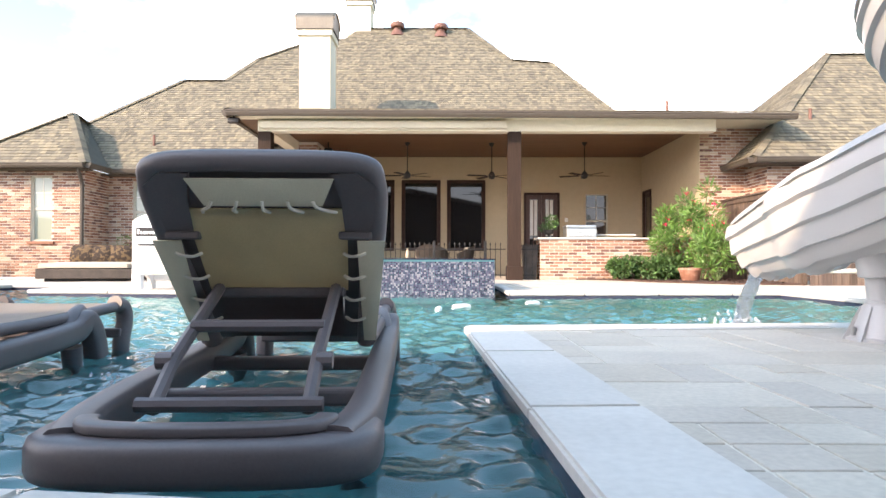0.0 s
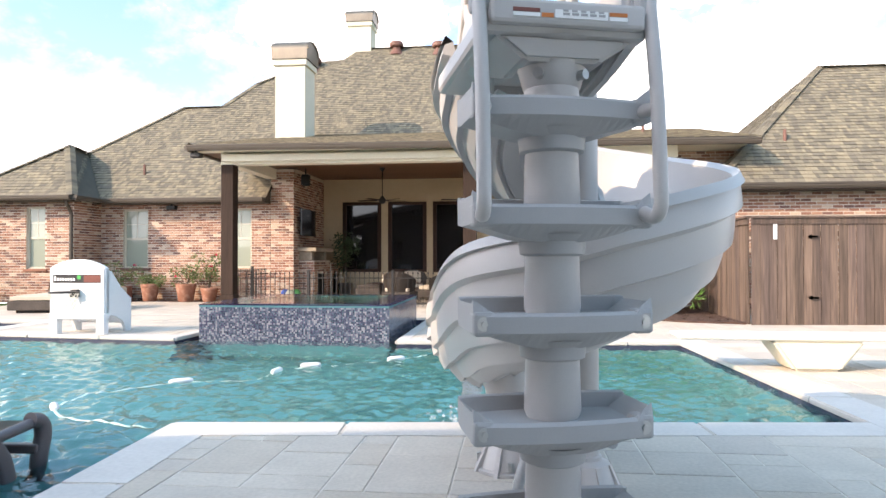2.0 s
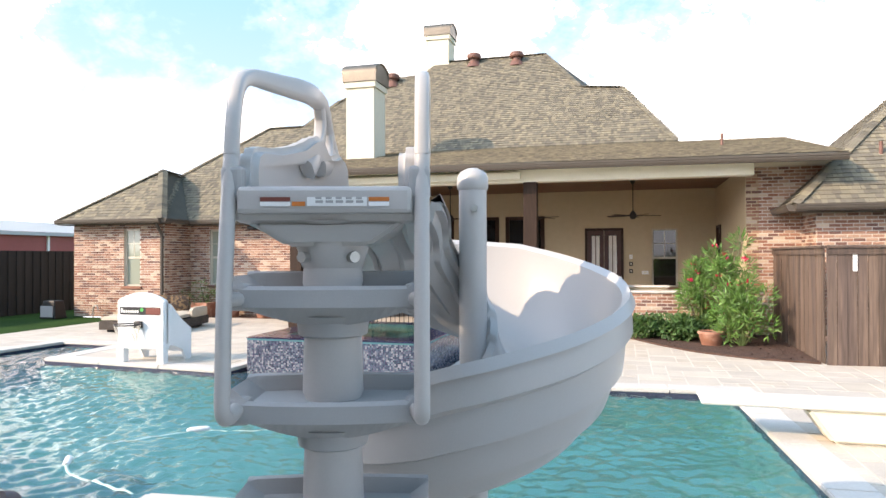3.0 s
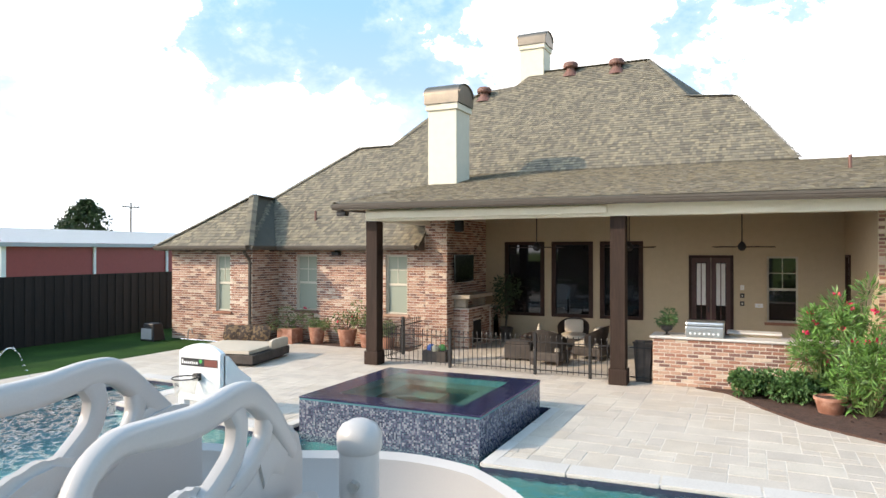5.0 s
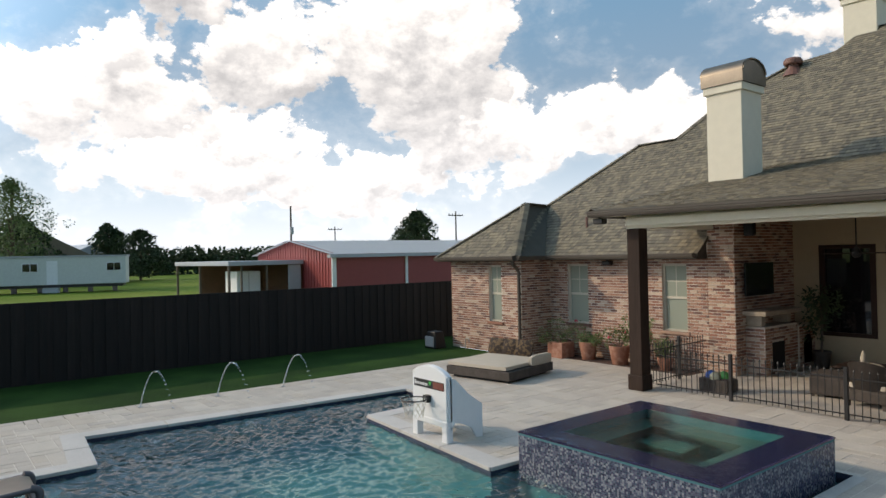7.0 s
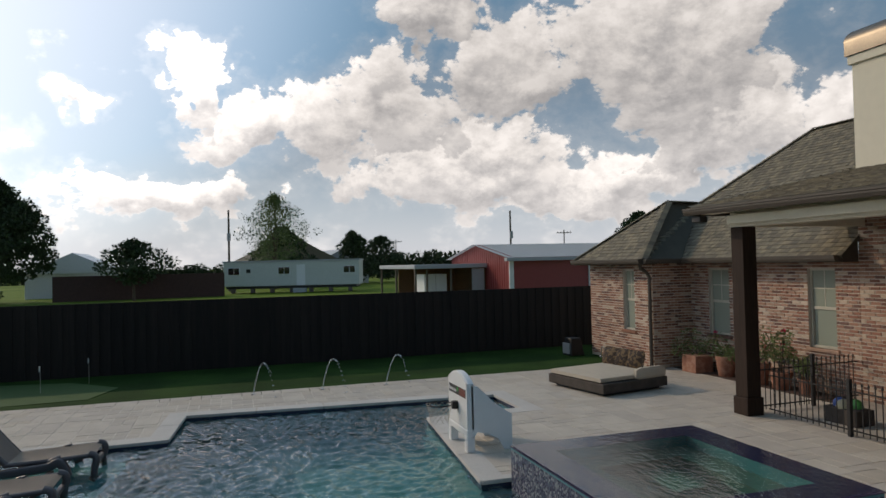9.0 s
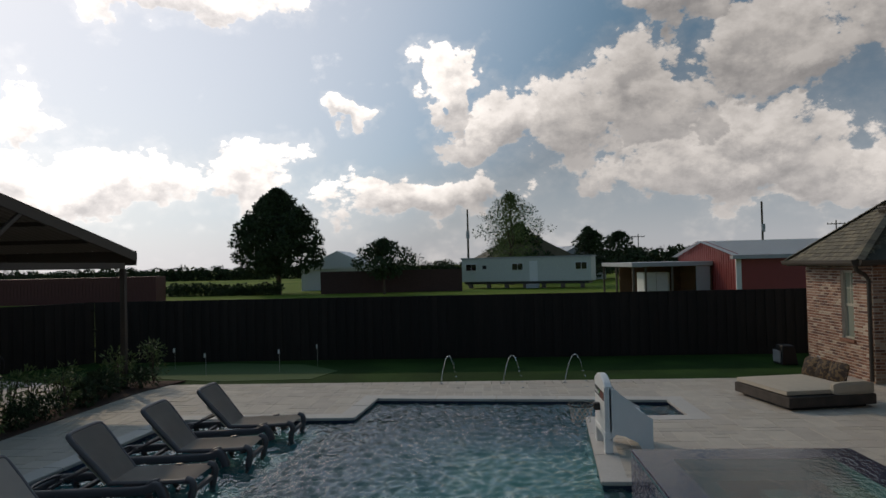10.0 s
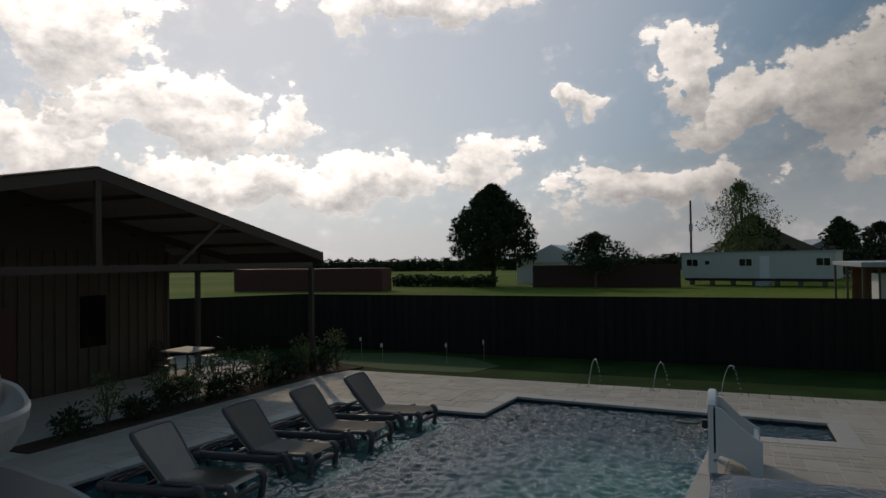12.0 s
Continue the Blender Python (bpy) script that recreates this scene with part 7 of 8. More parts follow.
# ---- on the water ----
def float_line():
    t = thing("cleaner_hose", "white floating pool cleaner hose with foam floats", "pool hose", at=(0, 0, WATER + 0.012))
    path = smooth_path([(5.5, -5.85, 0), (5.1, -6.45, 0), (4.4, -6.95, 0), (4.05, -7.2, 0), (3.9, -7.9, 0), (3.3, -8.1, 0), (2.8, -8.65, 0), (2.8, -9.15, 0), (3.1, -9.5, 0), (3.9, -9.75, 0)], 6)
    part("hose", tube([p + Vector((0, 0, -0.035)) for p in path], 0.013, 8), M_WHITE, t, smooth=True)
    for k in (6, 14, 20, 30, 44):
        a, b = path[k], path[min(k + 2, len(path) - 1)]
        d = (b - a).normalized() * 0.11
        part("float", tube([a - d, a - d * .7, a + d * .7, a + d], [0.018, 0.032, 0.032, 0.018], 10), M_WHITE, t, smooth=True)


float_line()


def fountain(x, y, seed):
    rng = random.Random(seed)
    t = thing("deck_jet", "thin arching water jet from the deck", "water jet", "deck jets", at=(x, y, 0))
    part("nozzle", lathe([(0.05, 0.0), (0.05, 0.012), (0.02, 0.018)], 12), M_BOLT, t)
    pts = [(0.60 * f, 0.42 * f, 2.75 * f * (1 - f)) for f in [k / 20 for k in range(21)]]
    part("jet", tube(pts[:12], [0.014 - 0.0003 * k for k in range(12)], 7), M_SPRAY, t, smooth=True)
    bm = bmesh.new()
    for p in pts[11:]:
        drops(bm, p, (0.012, 0.012, 0.01), 5, rng, (0.006, 0.013))
    tagged(part("drops", bm, M_SPRAY, t), kind="stuff")


fountain(-5.32, -7.85, 1), fountain(-5.27, -6.40, 2), fountain(-5.27, -4.98, 3)


def bubbler(x, y, seed):
    rng = random.Random(seed)
    t = thing("bubbler", "low white bubbler breaking the pool surface", "water jet", "bubblers", at=(x, y, WATER))
    tagged(part("bubbles", drops(bmesh.new(), (0, 0, -0.01), (0.085, 0.085, 0.035), 110, rng, (0.004, 0.011)), M_SPRAY, t), kind="stuff")
    part("column", lathe([(0.05, -0.03), (0.04, 0.01), (0.025, 0.03), (0.008, 0.04)], 10), M_SPRAY, t, smooth=True)


for k, (x, y) in enumerate(((2.84, -11.67), (1.1, -11.6), (-0.35, -11.3), (-2.9, -8.2), (-2.9, -6.6))):
    bubbler(x, y, k)


# ---- pool house and its planting ----
SX, SY = 1.75, -15.3


def pool_house():
    t = thing("pool_house", "open gabled brown metal shelter over a pool house wall", "pool house", at=(0, 0, 0))
    x0, x1, zp, ze, y1 = -5.55, 9.05, 4.80, 3.28, -22.0
    for s, xe in ((-1, x0), (1, x1)):
        bm = bmesh.new()
        n = 40
        prev = None
        up = (zp - ze)
        for k in range(n * 2 + 1):
            y = SY + (y1 - SY) * k / (n * 2)
            h = 0.018 * (k % 2)
            a, b = bm.verts.new((SX, y, zp + h)), bm.verts.new((xe, y, ze + h))
            if prev:
                bm.faces.new((prev[0], prev[1], b, a))
            prev = (a, b)
        bmesh.ops.solidify(bm, geom=bm.faces[:], thickness=0.02)
        bmesh.ops.recalc_face_normals(bm, faces=bm.faces[:])
        part("roof", bm, M_SHELTERROOF, t, "tan corrugated metal roof")
        d = Vector((xe - SX, 0, ze - zp))
        for y in (SY + 0.03, -18.6):
            bm = bmesh.new()
            p, q = Vector((SX, y, zp - 0.04)), Vector((xe, y, ze - 0.04))
            vs = [bm.verts.new(v) for v in (p, q, q - Vector((0, 0, 0.20)), p - Vector((0, 0, 0.20)))]
            vt = [bm.verts.new(v.co + Vector((0, -0.07, 0))) for v in vs]
            for i in range(4):
                bm.faces.new((vs[i], vs[(i + 1) % 4], vt[(i + 1) % 4], vt[i]))
            bm.faces.new(vs), bm.faces.new(vt[::-1])
            bmesh.ops.recalc_face_normals(bm, faces=bm.faces[:])
            part("rafter", bm, M_SHELTER, t)
        m = Vector((SX, SY, 0)).lerp(Vector((xe, SY, 0)), 0.48)
        part("brace", tube([(SX + (xe - SX) * 0.26, SY - 0.02, 2.98), (SX + (xe - SX) * 0.45, SY - 0.02, zp - (zp - ze) * 0.45 - 0.15)], 0.05, 4), M_SHELTER, t)
        part("fascia", box(min(xe, xe + s * .03), max(xe, xe + s * .03), y1, SY, ze - 0.34, ze + 0.016), M_SHELTER, t)
        for k in range(1, 5):
            f = k / 5
            x, z = SX + (xe - SX) * f, zp + (ze - zp) * f
            part("purlin", box(x - 0.04, x + 0.04, y1, SY - 0.05, z - 0.14, z - 0.05), M_SHELTER, t)
    bm = bmesh.new()
    ring = [(x0 + 0.1, 2.72), (-3.88, 2.72), (-3.88, 3.60), (x0 + 0.1, 3.28)]
    f, g = [bm.verts.new((x, -21.99, z)) for x, z in ring], [bm.verts.new((x, -21.9, z)) for x, z in ring]
    for i in range(4):
        bm.faces.new((f[i], f[(i + 1) % 4], g[(i + 1) % 4], g[i]))
    bm.faces.new(f), bm.faces.new(g[::-1])
    bmesh.ops.recalc_face_normals(bm, faces=bm.faces[:])
    part("rear_header", bm, M_SHELTER, t)
    part("king_post", box(SX - 0.06, SX + 0.06, SY - 0.08, SY - 0.005, 2.98, zp - 0.25), M_SHELTER, t)
    part("tie_beam", box(x0 + 0.5, x1 - 0.5, SY - 0.10, SY, 2.86, 3.0), M_SHELTER, t)
    for x in (-5.05, 8.55):
        part("post", box(x - 0.06, x + 0.06, SY - 0.11, SY + 0.01, 0, 2.86, 0.008), M_SHELTER, t)
    part("post", box(-4.66, -4.54, -19.0, -18.88, 0, 3.3, 0.008), M_SHELTER, t)
    bm = bmesh.new()
    under = [(-3.75, 0.0), (8.9, 0.0), (8.9, zp - (zp - ze) * (8.9 - SX) / (x1 - SX) - 0.05), (SX, zp - 0.05), (-3.75, zp - (zp - ze) * (SX + 3.75) / (SX - x0) - 0.05)]
    f, g = [bm.verts.new((x, -19.3, z)) for x, z in under], [bm.verts.new((x, -19.5, z)) for x, z in under]
    for i in range(5):
        bm.faces.new((f[i], f[(i + 1) % 5], g[(i + 1) % 5], g[i]))
    bm.faces.new(f), bm.faces.new(g[::-1])
    bmesh.ops.recalc_face_normals(bm, faces=bm.faces[:])
    wall_ob = part("wall", bm, M_SIDING, t, "olive vertical board wall")
    part("corner_post", box(-3.86, -3.752, -19.52, -19.27, 0, 3.35), M_SHELTER, t)
    for k in range(42):
        x = -3.7 + 0.3 * k
        part("batten", box(x - 0.02, x + 0.02, -19.295, -19.27, 0.02, 3.38), M_SIDING, wall_ob)
    part("window", box(-1.75, -1.05, -19.298, -19.25, 1.0, 2.25), M_GLASS, wall_ob, "dark window")
    part("door", box(0.6, 1.5, -19.298, -19.25, 0.02, 2.1), M_DOORWOOD, wall_ob)


pool_house()
setting("shelter_slab", prism([(8.9, -15.76), (-4.7, -15.76), (-5.75, -17.2), (-6.5, -19.6), (-6.5, -21.3), (-3.9, -22.6), (-3.9, -19.25), (8.9, -19.25)], -0.02, 0.006), M_GROUT, "pale concrete floor under the shelter", "floor")


def patio_set():
    t = thing("dining_table", "square pale-topped patio table on dark iron legs", "table", at=(-3.3, -18.1, 0))
    part("tabletop", box(-0.5, 0.5, -0.5, 0.5, 0.70, 0.735, 0.01), M_COPING, t, "pale table top")
    for sx in (-.4, .4):
        for sy in (-.4, .4):
            part("leg", tube([(sx, sy, 0), (sx * 0.8, sy * 0.8, 0.35), (sx, sy, 0.70)], 0.016, 6), M_IRON, t)
    for k, (x, y, rz) in enumerate(((-4.2, -18.1, 90), (-2.4, -18.0, -90), (-3.3, -18.92, 180))):
        c = thing("patio_chair", "dark iron patio chair drawn up to the table", "chair", "chairs at the patio table", at=(x, y, 0), rz=rz)
        part("seat", box(-0.22, 0.22, -0.22, 0.22, 0.42, 0.45, 0.01), M_IRON, c)
        bm = tube(smooth_path([(-0.21, 0.21, 0.45), (-0.20, 0.27, 0.80), (0, 0.29, 0.92), (0.20, 0.27, 0.80), (0.21, 0.21, 0.45)], 5), 0.015, 6)
        back = part("backrest", bm, M_IRON, c)
        for q in (-0.12, -0.04, 0.04, 0.12):
            part("spindle", tube([(q, 0.21, 0.45), (q, 0.28, 0.88)], 0.008, 5), M_IRON, back)
        for sx in (-.2, .2):
            for sy in (-.2, .2):
                part("leg", tube([(sx, sy, 0), (sx, sy, 0.42)], 0.014, 6), M_IRON, c)


patio_set()


def plant_bed():
    outline = [(-6.1, -14.35), (-4.6, -14.75), (3.2, -15.15), (3.2, -15.75), (-6.1, -15.75)]
    setting("plant_bed", prism(outline, -0.02, 0.02), M_MULCH, "mulched planting bed in front of the shelter", "flower bed")
    rng = random.Random(9)
    for k in range(22):
        x = -5.75 + 0.66 * (k % 13) + 0.33 * (k // 13)
        y = -15.0 - 0.05 * (x + 5.75) + rng.uniform(-.08, .08) - 0.42 * (k // 13)
        h = rng.choice((0.35, 0.45, 0.55, 0.95)) if k else 1.1
        lab = "tall feathery grey-green shrub in the bed" if h > 0.9 else "dark leafy shrub in the planting bed"
        t = thing("bed_shrub", lab, "shrub", "shrubs by the shelter", at=(x, y, 0.02))
        cl = []
        for _ in range(9):
            a, q, z = rng.uniform(0, 6.28), rng.uniform(0, 0.28), h * rng.uniform(0.25, 0.9)
            tip = (q * math.cos(a), q * math.sin(a), z)
            part("stem", tube([(0, 0, 0), (tip[0] * .5, tip[1] * .5, z * .6), tip], 0.008, 4), M_BARK, t)
            cl.append((tip, (0.18, 0.18, 0.15)))
        add_leaves("foliage", t, rng, cl, 30 if h > 0.9 else 60, 0.11, M_LEAFPALE if h > 0.9 else M_LEAFDARK, 0.0, 0.3)


plant_bed()
green = [(-6.3, -11.2), (-6.1, -13.6), (-6.9, -16.3), (-8.6, -17.0), (-9.3, -14.5), (-8.8, -12.0), (-7.6, -10.8)]
setting("putting_green", prism(green, -0.028, -0.018), mat("putting_turf", (0.05, 0.10, 0.026), rough=0.95, vary=0.1, grain=60, bump=0.2), "pale smooth putting green", "putting green")
for k, (x, y) in enumerate(((-8.2, -15.6), (-7.6, -12.4), (-8.6, -11.6), (-7.0, -14.2))):
    t = thing("golf_flag", "tiny white flag on a thin stick in the lawn", "flag", "golf flags", at=(x, y, -0.03))
    part("stick", tube([(0, 0, 0), (0, 0, 0.62)], 0.006, 5), M_BOLT, t)
    part("flag", box(0.004, 0.12, -0.003, 0.003, 0.50, 0.62), M_WHITE, t)


# ---- beyond the fence ----
def barn():
    t = thing("barn", "low red metal barn with a white roof and a lean-to porch", "barn", at=(-20.4, 4.6, -0.06))
    W, L, e, r = 9.0, 26.0, 3.02, 3.75
    part("long_wall", box(-0.1, 0, 0, L, 0, e), M_RED, t)
    bm = bmesh.new()
    prof = [(0, 0), (0, e), (-W / 2, r), (-W, e), (-W, 0)]
    fa, fb = [bm.verts.new((x, 0, z)) for x, z in prof], [bm.verts.new((x, 0.1, z)) for x, z in prof]
    for i in range(5):
        bm.faces.new((fa[i], fa[(i + 1) % 5], fb[(i + 1) % 5], fb[i]))
    bm.faces.new(fa), bm.faces.new(fb[::-1])
    bmesh.ops.recalc_face_normals(bm, faces=bm.faces[:])
    gable = part("gable_wall", bm, M_RED, t)
    for k in range(30):
        x = -0.15 - 0.3 * k
        h = e + (r - e) * (1 - abs(x + W / 2) / (W / 2)) - 0.05
        part("rib", box(x - 0.03, x + 0.03, -0.03, 0.0, 0, h), M_RED, gable)
    for s in (0, 1):
        bm = bmesh.new()
        a, b = (0.3, e - 0.05) if s == 0 else (-W - 0.3, e - 0.05), (-W / 2, r)
        vs = [bm.verts.new((x, y, z)) for x, z, y in ((a[0], a[1], -0.3), (b[0], b[1], -0.3), (b[0], b[1], L), (a[0], a[1], L))]
        bm.faces.new(vs)
        bmesh.ops.solidify(bm, geom=bm.faces[:], thickness=-0.12)
        part("roof", bm, M_WHITEMETAL, t, "white metal roof")
    part("corner_trim", box(-0.03, 0.06, -0.06, 0.16, 0, e), M_WHITEMETAL, t)
    for k in range(1, 6):
        part("downspout", box(0.0, 0.08, 4.3 * k - 0.06, 4.3 * k + 0.06, 0, e), M_WHITEMETAL, t)
    part("eave_trim", box(0.0, 0.32, -0.3, L, e - 0.22, e - 0.06), M_GREYMETAL, t)
    pr = part("porch_roof", box(-11.5, -3.0, -4.0, -0.05, 2.50, 2.72, 0.02), M_GREYMETAL, t, "pale grey lean-to roof")
    for x in (-11.3, -7.4, -3.2):
        part("porch_post", box(x - 0.05, x + 0.05, -3.95, -3.85, 0, 2.50), M_POLE, t)
    part("porch_back", box(-8.6, -3.1, -0.16, -0.11, 0, 2.49), M_CEIL, t, "brown board wall under the lean-to")
    part("porch_side", box(-8.2, -8.1, -3.6, -0.17, 0, 2.49), M_CEIL, t, "brown board wall under the lean-to")
    part("door", box(-8.099, -8.05, -1.5, -0.8, 0, 2.1), M_WHITEMETAL, t)
    part("curtain", box(-3.18, -3.10, -0.85, -0.17, 0.1, 2.49, 0.02), M_GREYMETAL, t, "grey tarpaulin curtain")
    for y in (-3.3, -2.0):
        part("porch_post", box(-3.2, -3.1, y - 0.04, y + 0.04, 0, 2.50), M_POLE, t)
    base = Vector((-20.4, 4.6, -0.06))
    c = thing("storage_cabinet", "white metal storage cabinet under the barn lean-to", "cabinet", at=base + Vector((-4.9, -2.55, 0)))
    part("body", box(-0.8, 0.8, -0.62, 0.62, 0.1, 2.2, 0.03), M_WHITEMETAL, c)
    part("seam", box(0.801, 0.812, -0.01, 0.01, 0.15, 2.15), M_STEP, c)
    for sx in (-.7, .7):
        for sy in (-.5, .5):
            part("foot", box(sx - .06, sx + .06, sy - .06, sy + .06, 0, 0.1), M_IRON, c)
    c = thing("work_counter", "low grey counter under the barn lean-to", "counter", at=base + Vector((-3.7, -1.35, 0)))
    part("body", box(-0.3, 0.3, -0.62, 0.45, 0, 0.62), M_STONE_J, c)
    part("worktop", box(-0.34, 0.34, -0.66, 0.49, 0.622, 0.68, 0.01), M_GREYMETAL, c)
    c = thing("cool_box", "white cool box on the counter", "cool box", at=base + Vector((-3.7, -1.75, 0.68)))
    part("tub", box(-0.2, 0.2, -0.18, 0.18, 0.001, 0.36, 0.03), M_WHITE, c)
    part("lid", box(-0.21, 0.21, -0.19, 0.19, 0.362, 0.43, 0.02), M_WHITE, c)
    c = thing("lawn_mower", "small dark lawn mower parked by the lean-to", "lawn mower", at=base + Vector((-2.7, -3.0, 0)))
    part("deck", box(-0.35, 0.35, -0.28, 0.28, 0.12, 0.36, 0.05), M_IRON, c)
    part("engine", box(-0.18, 0.16, -0.16, 0.16, 0.362, 0.60, 0.04), M_STEP, c)
    for sx in (-.3, .3):
        for sy in (-.3, .3):
            part("wheel", tube([(sx, sy - 0.04, 0.13), (sx, sy + 0.04, 0.13)], 0.13, 14), M_IRON, c)
    part("handle", tube(smooth_path([(-0.3, -0.22, 0.3), (-0.75, -0.22, 0.92), (-0.78, 0, 0.95), (-0.75, 0.22, 0.92), (-0.3, 0.22, 0.3)], 4), 0.015, 6), M_IRON, c)


M_GREYMETAL = mat("grey_metal", (0.38, 0.40, 0.43), rough=0.5, vary=0.06, bump=0.02)
barn()


def trailer():
    t = thing("office_trailer", "long weathered grey-white mobile office trailer on blocks", "trailer", at=(-66.0, -9.2, 0), rz=72)
    L = 14.6
    part("body", box(0, L, 0, 3.2, 0.72, 3.3, 0.04), M_TRAILER, t)
    part("roof_edge", box(-0.08, L + 0.08, -0.08, 3.28, 3.302, 3.45), M_GREYMETAL, t)
    part("skirt", box(0.3, L - 0.3, 0.1, 3.1, 0.45, 0.72), M_IRON, t)
    for k in range(7):
        part("block", box(0.8 + 2.1 * k, 1.2 + 2.1 * k, 0.1, 0.5, 0, 0.45), M_POLE, t)
    for x in (0.5, 5.9, 12.9):
        w = part("window", box(x, x + 1.3, -0.03, 0.0, 1.95, 2.75), M_WHITEMETAL, t)
        part("pane", box(x + 0.06, x + 0.64, -0.05, -0.031, 2.0, 2.7), M_GLASS, w)
        part("pane", box(x + 0.70, x + 1.24, -0.05, -0.031, 2.0, 2.7), M_GLASS, w)
    part("door", box(7.9, 8.8, -0.04, 0.0, 0.75, 2.95), M_WHITEMETAL, t)
    part("step", box(7.7, 9.0, -0.9, -0.05, 0, 0.45), M_GREYMETAL, t)
    part("sign", box(2.5, 2.95, -0.03, 0.0, 2.15, 2.55), M_IRON, t)


trailer()


def far_block(name, at, size, material, label, category, rz=0, roof=None, ridge=0.0):
    t = thing(name, label, category, at=at, rz=rz)
    sx, sy, sz = size
    part("wall", box(0, sx, 0, sy, 0, sz), material, t)
    if roof:
        bm = bmesh.new()
        vs = [bm.verts.new(p) for p in ((-.3, -.3, sz), (sx + .3, -.3, sz), (sx + .3, sy / 2, sz + ridge), (-.3, sy / 2, sz + ridge), (sx + .3, sy + .3, sz), (-.3, sy + .3, sz))]
        for q in ((0, 1, 2, 3), (3, 2, 4, 5), (0, 3, 5), (1, 4, 2), (0, 5, 4, 1)):
            bm.faces.new([vs[i] for i in q])
        bmesh.ops.recalc_face_normals(bm, faces=bm.faces[:])
        part("roof", bm, roof, t)
    return t


cont = far_block("shipping_container", (-47.0, -53.5, -0.06), (17.0, 2.6, 2.35), mat("maroon_container", (0.10, 0.03, 0.028), rough=0.6, vary=0.1), "long maroon shipping container in the field", "container", 97)
for k in range(56):
    part("rib", box(0.2 + 0.3 * k, 0.32 + 0.3 * k, -0.04, 0.0, 0.1, 2.25), cont.children[0].data.materials[0], cont)
far_block("white_shed", (-78, -29, -0.06), (7.5, 9, 2.6), M_WHITEMETAL, "pale metal shed far across the field", "shed", 0, M_WHITEMETAL, 2.2)
far_block("far_house", (-105, 2, -0.06), (10, 9, 3.0), M_TRAILER, "distant pale bungalow with a grey roof", "house", 10, M_GREYMETAL, 2.4)
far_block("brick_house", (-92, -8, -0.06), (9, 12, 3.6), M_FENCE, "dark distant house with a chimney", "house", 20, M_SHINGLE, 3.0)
far_block("low_brick_wall", (-60, -24, -0.06), (0.4, 15.0, 2.35), mat("dark_board", (0.07, 0.035, 0.03), rough=0.9, vary=0.2), "dark board fence across the field", "fence", 4)


def power_pole(x, y, h, arm=1.4, rz=0):
    t = thing("power_pole", "weathered wooden power pole in the field", "power pole", "power poles", at=(x, y, -0.06), rz=rz)
    part("pole", tube([(0, 0, 0), (0, 0, h)], [0.16, 0.11], 10), M_POLE, t)
    if arm:
        part("crossarm", box(-arm, arm, -0.06, 0.06, h - 0.75, h - 0.58), M_POLE, t)
        for s in (-1, -0.5, 0.5, 1):
            part("insulator", tube([(s * arm * .92, 0, h - 0.58), (s * arm * .92, 0, h - 0.36)], 0.05, 6), M_POLE, t)
    else:
        part("transformer", tube([(0.28, 0, h * 0.62), (0.28, 0, h * 0.62 + 0.9)], 0.22, 10), M_GREYMETAL, t)


power_pole(-75, -8.6, 9.8, 0), power_pole(-70, 26, 9.4, 0), power_pole(-75, 57, 9.8, 1.5, 90), power_pole(-120, 60, 9.5, 1.6, 80), power_pole(-150, 30, 9, 1.5, 90)


def tree(x, y, h, w, seed, leaf, label, per=26, clumps=150, top=1.0, trunk=0.16, size=0.45, open_crown=False, puff=0.07):
    rng = random.Random(seed)
    t = thing("tree", label, "tree", "far trees", at=(x, y, -0.06))
    part("trunk", tube([(0, 0, 0), (0.05, 0, h * .25), (0, 0.1, h * .6), (0, 0, h * .85)], [h * .028, h * .022, h * .014, h * .005], 8), M_BARK, t)
    cl = []
    for k in range(clumps):
        f = rng.uniform(0, 1) ** 0.85
        z = h * (trunk + (1 - trunk) * f)
        prof = math.sin(math.pi * min(1, (0.16 + 0.84 * f) ** 0.8)) ** 0.75 if not open_crown else math.sin(math.pi * (0.12 + 0.86 * f)) * rng.uniform(0.35, 1.15)
        a, q = rng.uniform(0, 6.28), (rng.uniform(0, 1) ** 0.5) * w / 2 * prof
        cl.append(((q * math.cos(a), q * math.sin(a), z), (w * puff, w * puff, w * puff * .85)))
    for k in range(10):
        c = cl[k * (clumps // 10)][0]
        part("limb", tube([(0, 0, max(h * .15, c[2] * .55)), (c[0] * .6, c[1] * .6, c[2] * .85), c], [h * .010, h * .006, h * .002], 5), M_BARK, t)
    add_leaves("crown", t, rng, cl, per, size, leaf, 0.2, 0.6)


tree(-62, -29.2, 11.2, 9.8, 1, M_LEAFDARK, "large dense oval dark tree across the field", 62, 620, trunk=0.2, size=0.30, puff=0.05)
tree(-78, -3.0, 11.8, 11.0, 2, M_LEAFPALE, "tall thin airy tree across the field", 22, 420, size=0.24, open_crown=True, puff=0.05)
tree(-86, -1.5, 8.0, 9.0, 3, M_LEAFDARK, "round dark tree behind the trailer", 60, 120, trunk=0.1)
tree(-57, -16.8, 5.2, 7.2, 4, M_LEAFDARK, "low spreading dark tree", 40, 110, trunk=0.35, size=0.3, open_crown=True)
tree(-60, 38.5, 8.0, 8.0, 5, M_LEAFDARK, "round green tree behind the barn", 55, 150, trunk=0.12, size=0.34)
tree(-95, 62, 8.0, 7.0, 6, M_LEAFDARK, "small round far tree", 50, 90, trunk=0.1)
tree(-90, 9, 7.5, 7.0, 7, M_LEAFDARK, "bushy tree beyond the trailer", 50, 90, trunk=0.1)
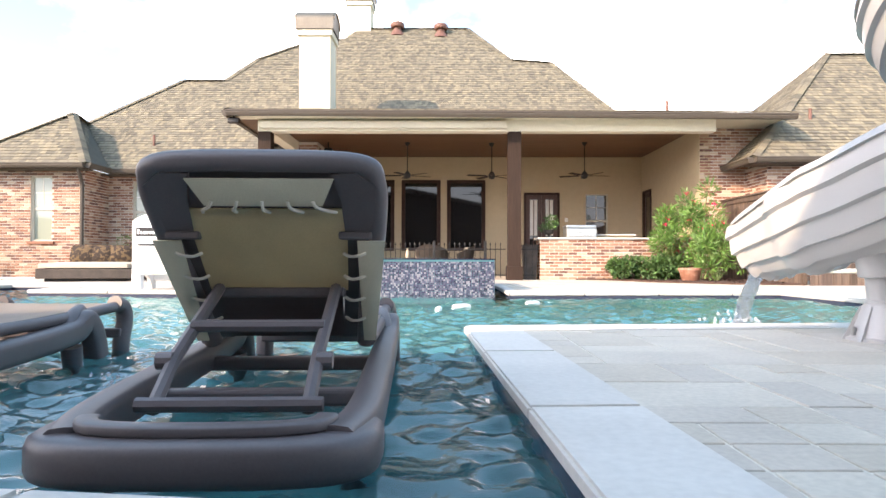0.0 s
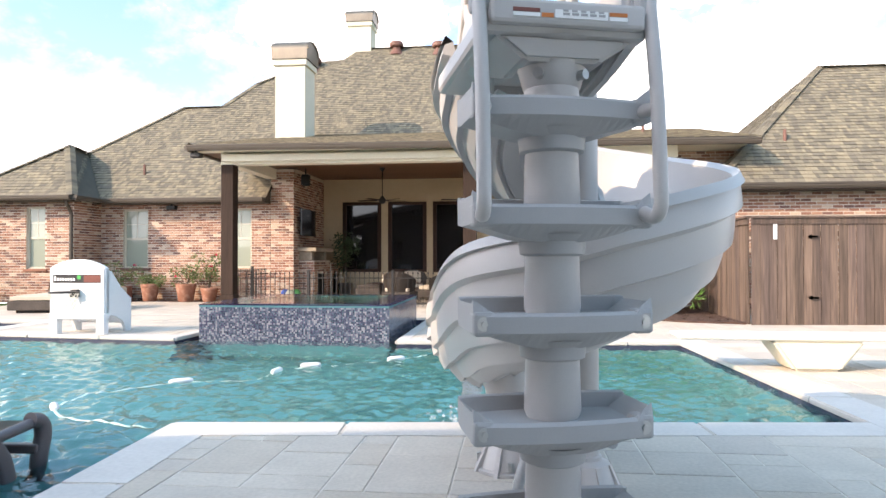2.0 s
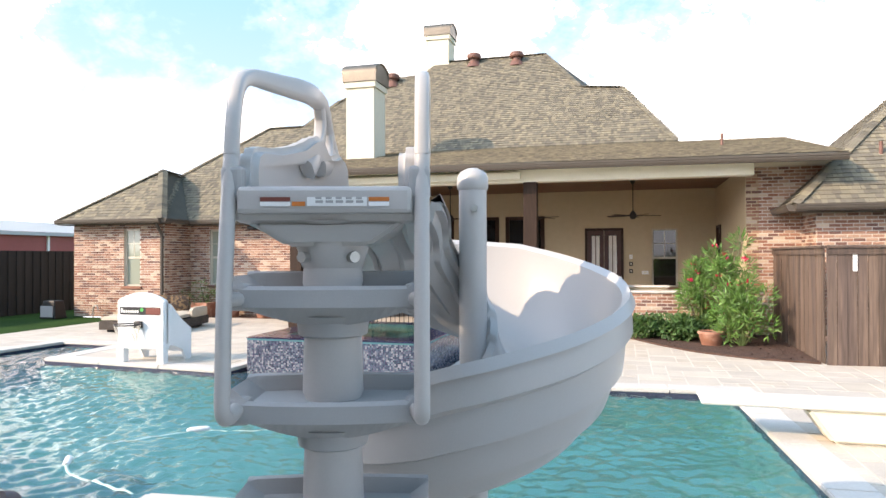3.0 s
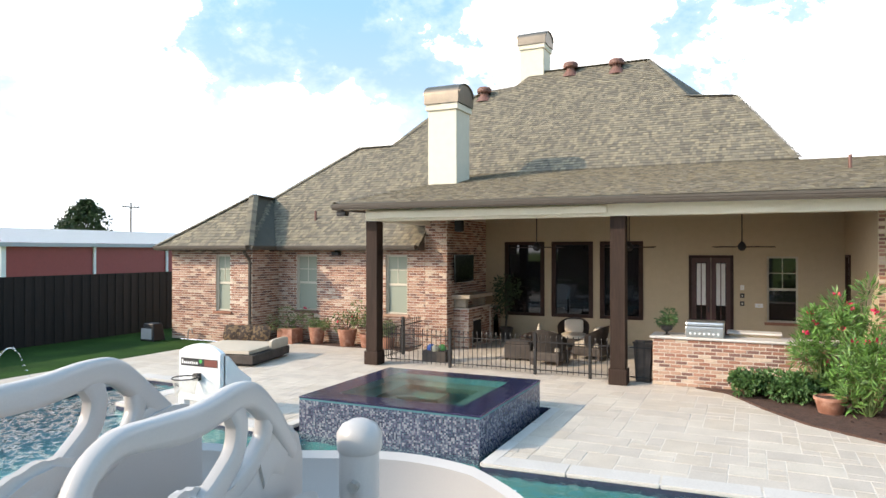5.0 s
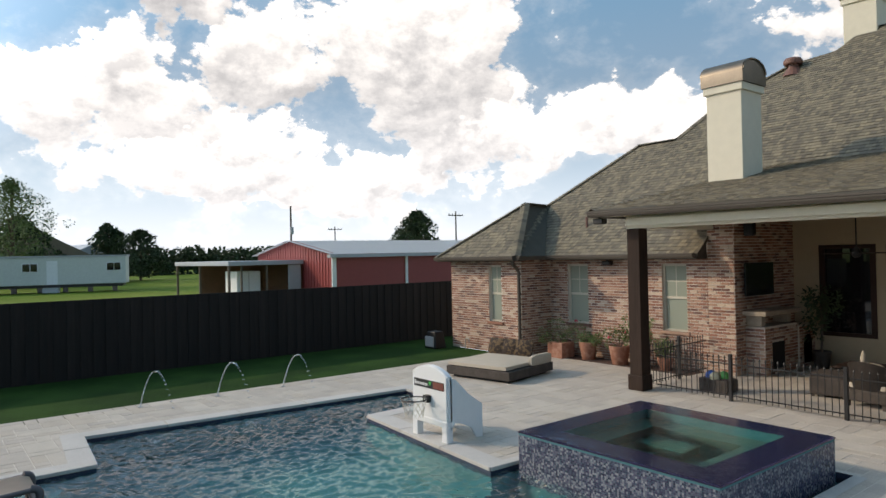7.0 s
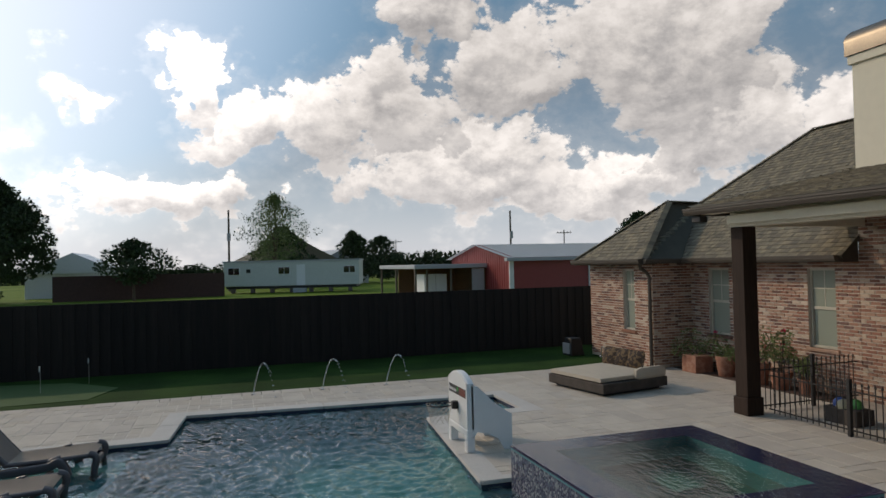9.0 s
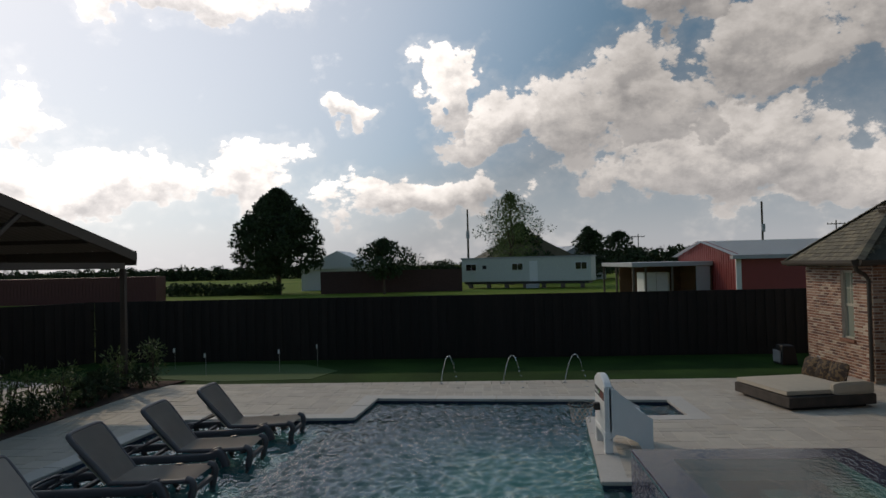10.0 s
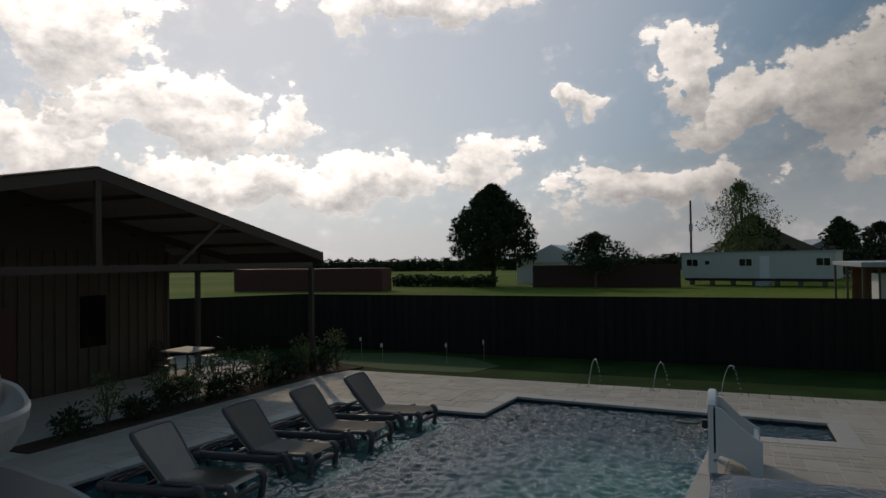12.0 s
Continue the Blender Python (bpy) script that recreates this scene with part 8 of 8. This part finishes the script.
tree(-98, 15, 7.0, 8.0, 8, M_LEAFDARK, "bushy tree beyond the trailer", 50, 90, trunk=0.1)


def hedge(name, x, y, length, h, ang, seed, label):
    rng = random.Random(seed)
    u = Vector((math.cos(radians(ang)), math.sin(radians(ang)), 0))
    n = int(length / (h * 0.35))
    cl = []
    for k in range(n):
        p = Vector((x, y, 0)) + u * (length * k / n)
        hh = h * rng.uniform(0.5, 0.85)
        for j in range(3):
            cl.append(((p.x + rng.uniform(-1, 1) * h * .2, p.y + rng.uniform(-1, 1) * h * .2, hh * (0.2 + 0.3 * j)), (h * .3, h * .3, h * .25)))
    verts, faces = leaf_cloud(rng, cl, 120, h * 0.13, 0.2, 0.8)
    tagged(quick(name, verts, faces, M_LEAFDARK, None, "stuff"), label, "hedge")


hedge("hedge_row", -61, -41, 13.0, 1.5, 84, 3, "clipped dark hedges near the big tree")
for k, (x, y, L, h, a) in enumerate(((-170, -190, 130, 4.2, 85), (-165, -60, 60, 4.2, 88), (-190, 0, 110, 7.0, 92), (-180, 110, 90, 7.0, 95), (-120, -200, 60, 7.0, 60), (-130, 22, 40, 6.0, 95))):
    hedge("tree_line", x, y, L, h, a, 30 + k, "distant dark line of trees")


# ---- paving, laid last ----
def pave():
    """Travertine in a random ashlar lay; the stretch by the slide is laid stone by stone."""
    rng = random.Random(4)
    unit = 0.2032
    x0, y0 = -5.6, -15.2
    nx, ny = int((17.0 - x0) / unit), int((5.4 - y0) / unit)
    used = [[False] * ny for _ in range(nx)]
    sizes = [(3, 2), (2, 2), (2, 3), (2, 1), (1, 2), (2, 2), (3, 2), (1, 1), (4, 2), (2, 1)]
    near, far_v, far_f = [], [], []
    meshes = {}

    def clear(ax, ay, bx, by):
        n = 3
        return not any(inside(ax + (bx - ax) * i / n, ay + (by - ay) * j / n, POOL) for i in range(n + 1) for j in range(n + 1))
    for j in range(ny):
        for i in range(nx):
            if used[i][j]:
                continue
            rng.shuffle(sizes)
            for w, h in sizes + [(1, 1)]:
                if i + w <= nx and j + h <= ny and not any(used[a][b] for a in range(i, i + w) for b in range(j, j + h)):
                    break
            for a in range(i, i + w):
                for b in range(j, j + h):
                    used[a][b] = True
            ax, ay = x0 + i * unit, y0 + j * unit
            bx, by = ax + w * unit, ay + h * unit
            if not clear(ax, ay, bx, by):
                cells = [(a, b) for a in range(w) for b in range(h)]
                for a, b in cells:
                    cx, cy = ax + a * unit, ay + b * unit
                    if clear(cx, cy, cx + unit, cy + unit):
                        near.append((cx, cy, 1, 1)) if inside_near(cx, cy) else stone_far(far_v, far_f, cx, cy, 1, 1, unit, rng)
                continue
            if inside_near(ax, ay):
                near.append((ax, ay, w, h))
            else:
                stone_far(far_v, far_f, ax, ay, w, h, unit, rng)
    near.sort(key=lambda s: (s[0] - 6.0) ** 2 + (s[1] + 12.0) ** 2)
    for k, (ax, ay, w, h) in enumerate(near):
        if k >= 300:
            stone_far(far_v, far_f, ax, ay, w, h, unit, rng)
            continue
        if (w, h) not in meshes:
            me = bpy.data.meshes.new("paving_stone")
            bm = box(0.005, w * unit - 0.005, 0.005, h * unit - 0.005, -0.03, 0.0, 0.004)
            bm.to_mesh(me)
            bm.free()
            me.materials.append(M_STONE)
            meshes[w, h] = me
        ob = new("paving_stone", meshes[w, h])
        ob.parent = deck
        ob.matrix_local = Matrix.Translation((ax, ay, rng.uniform(-0.0015, 0.0015)))
    quick("paving", far_v, far_f, M_STONE_J, deck, "stuff")


def inside_near(x, y):
    return 4.0 < x < 9.8 and -15.2 < y < -9.3


def stone_far(verts, faces, ax, ay, w, h, unit, rng):
    i = len(verts)
    z = rng.uniform(-0.0015, 0.0015)
    bx, by = ax + w * unit, ay + h * unit
    g = 0.0055
    verts += [(ax + g, ay + g, -0.011), (bx - g, ay + g, -0.011), (bx - g, by - g, -0.011), (ax + g, by - g, -0.011),
              (ax + g + .003, ay + g + .003, z), (bx - g - .003, ay + g + .003, z), (bx - g - .003, by - g - .003, z), (ax + g + .003, by - g - .003, z)]
    faces += [[i + k for k in f] for f in ((4, 5, 6, 7), (0, 1, 5, 4), (1, 2, 6, 5), (2, 3, 7, 6), (3, 0, 4, 7))]


pave()
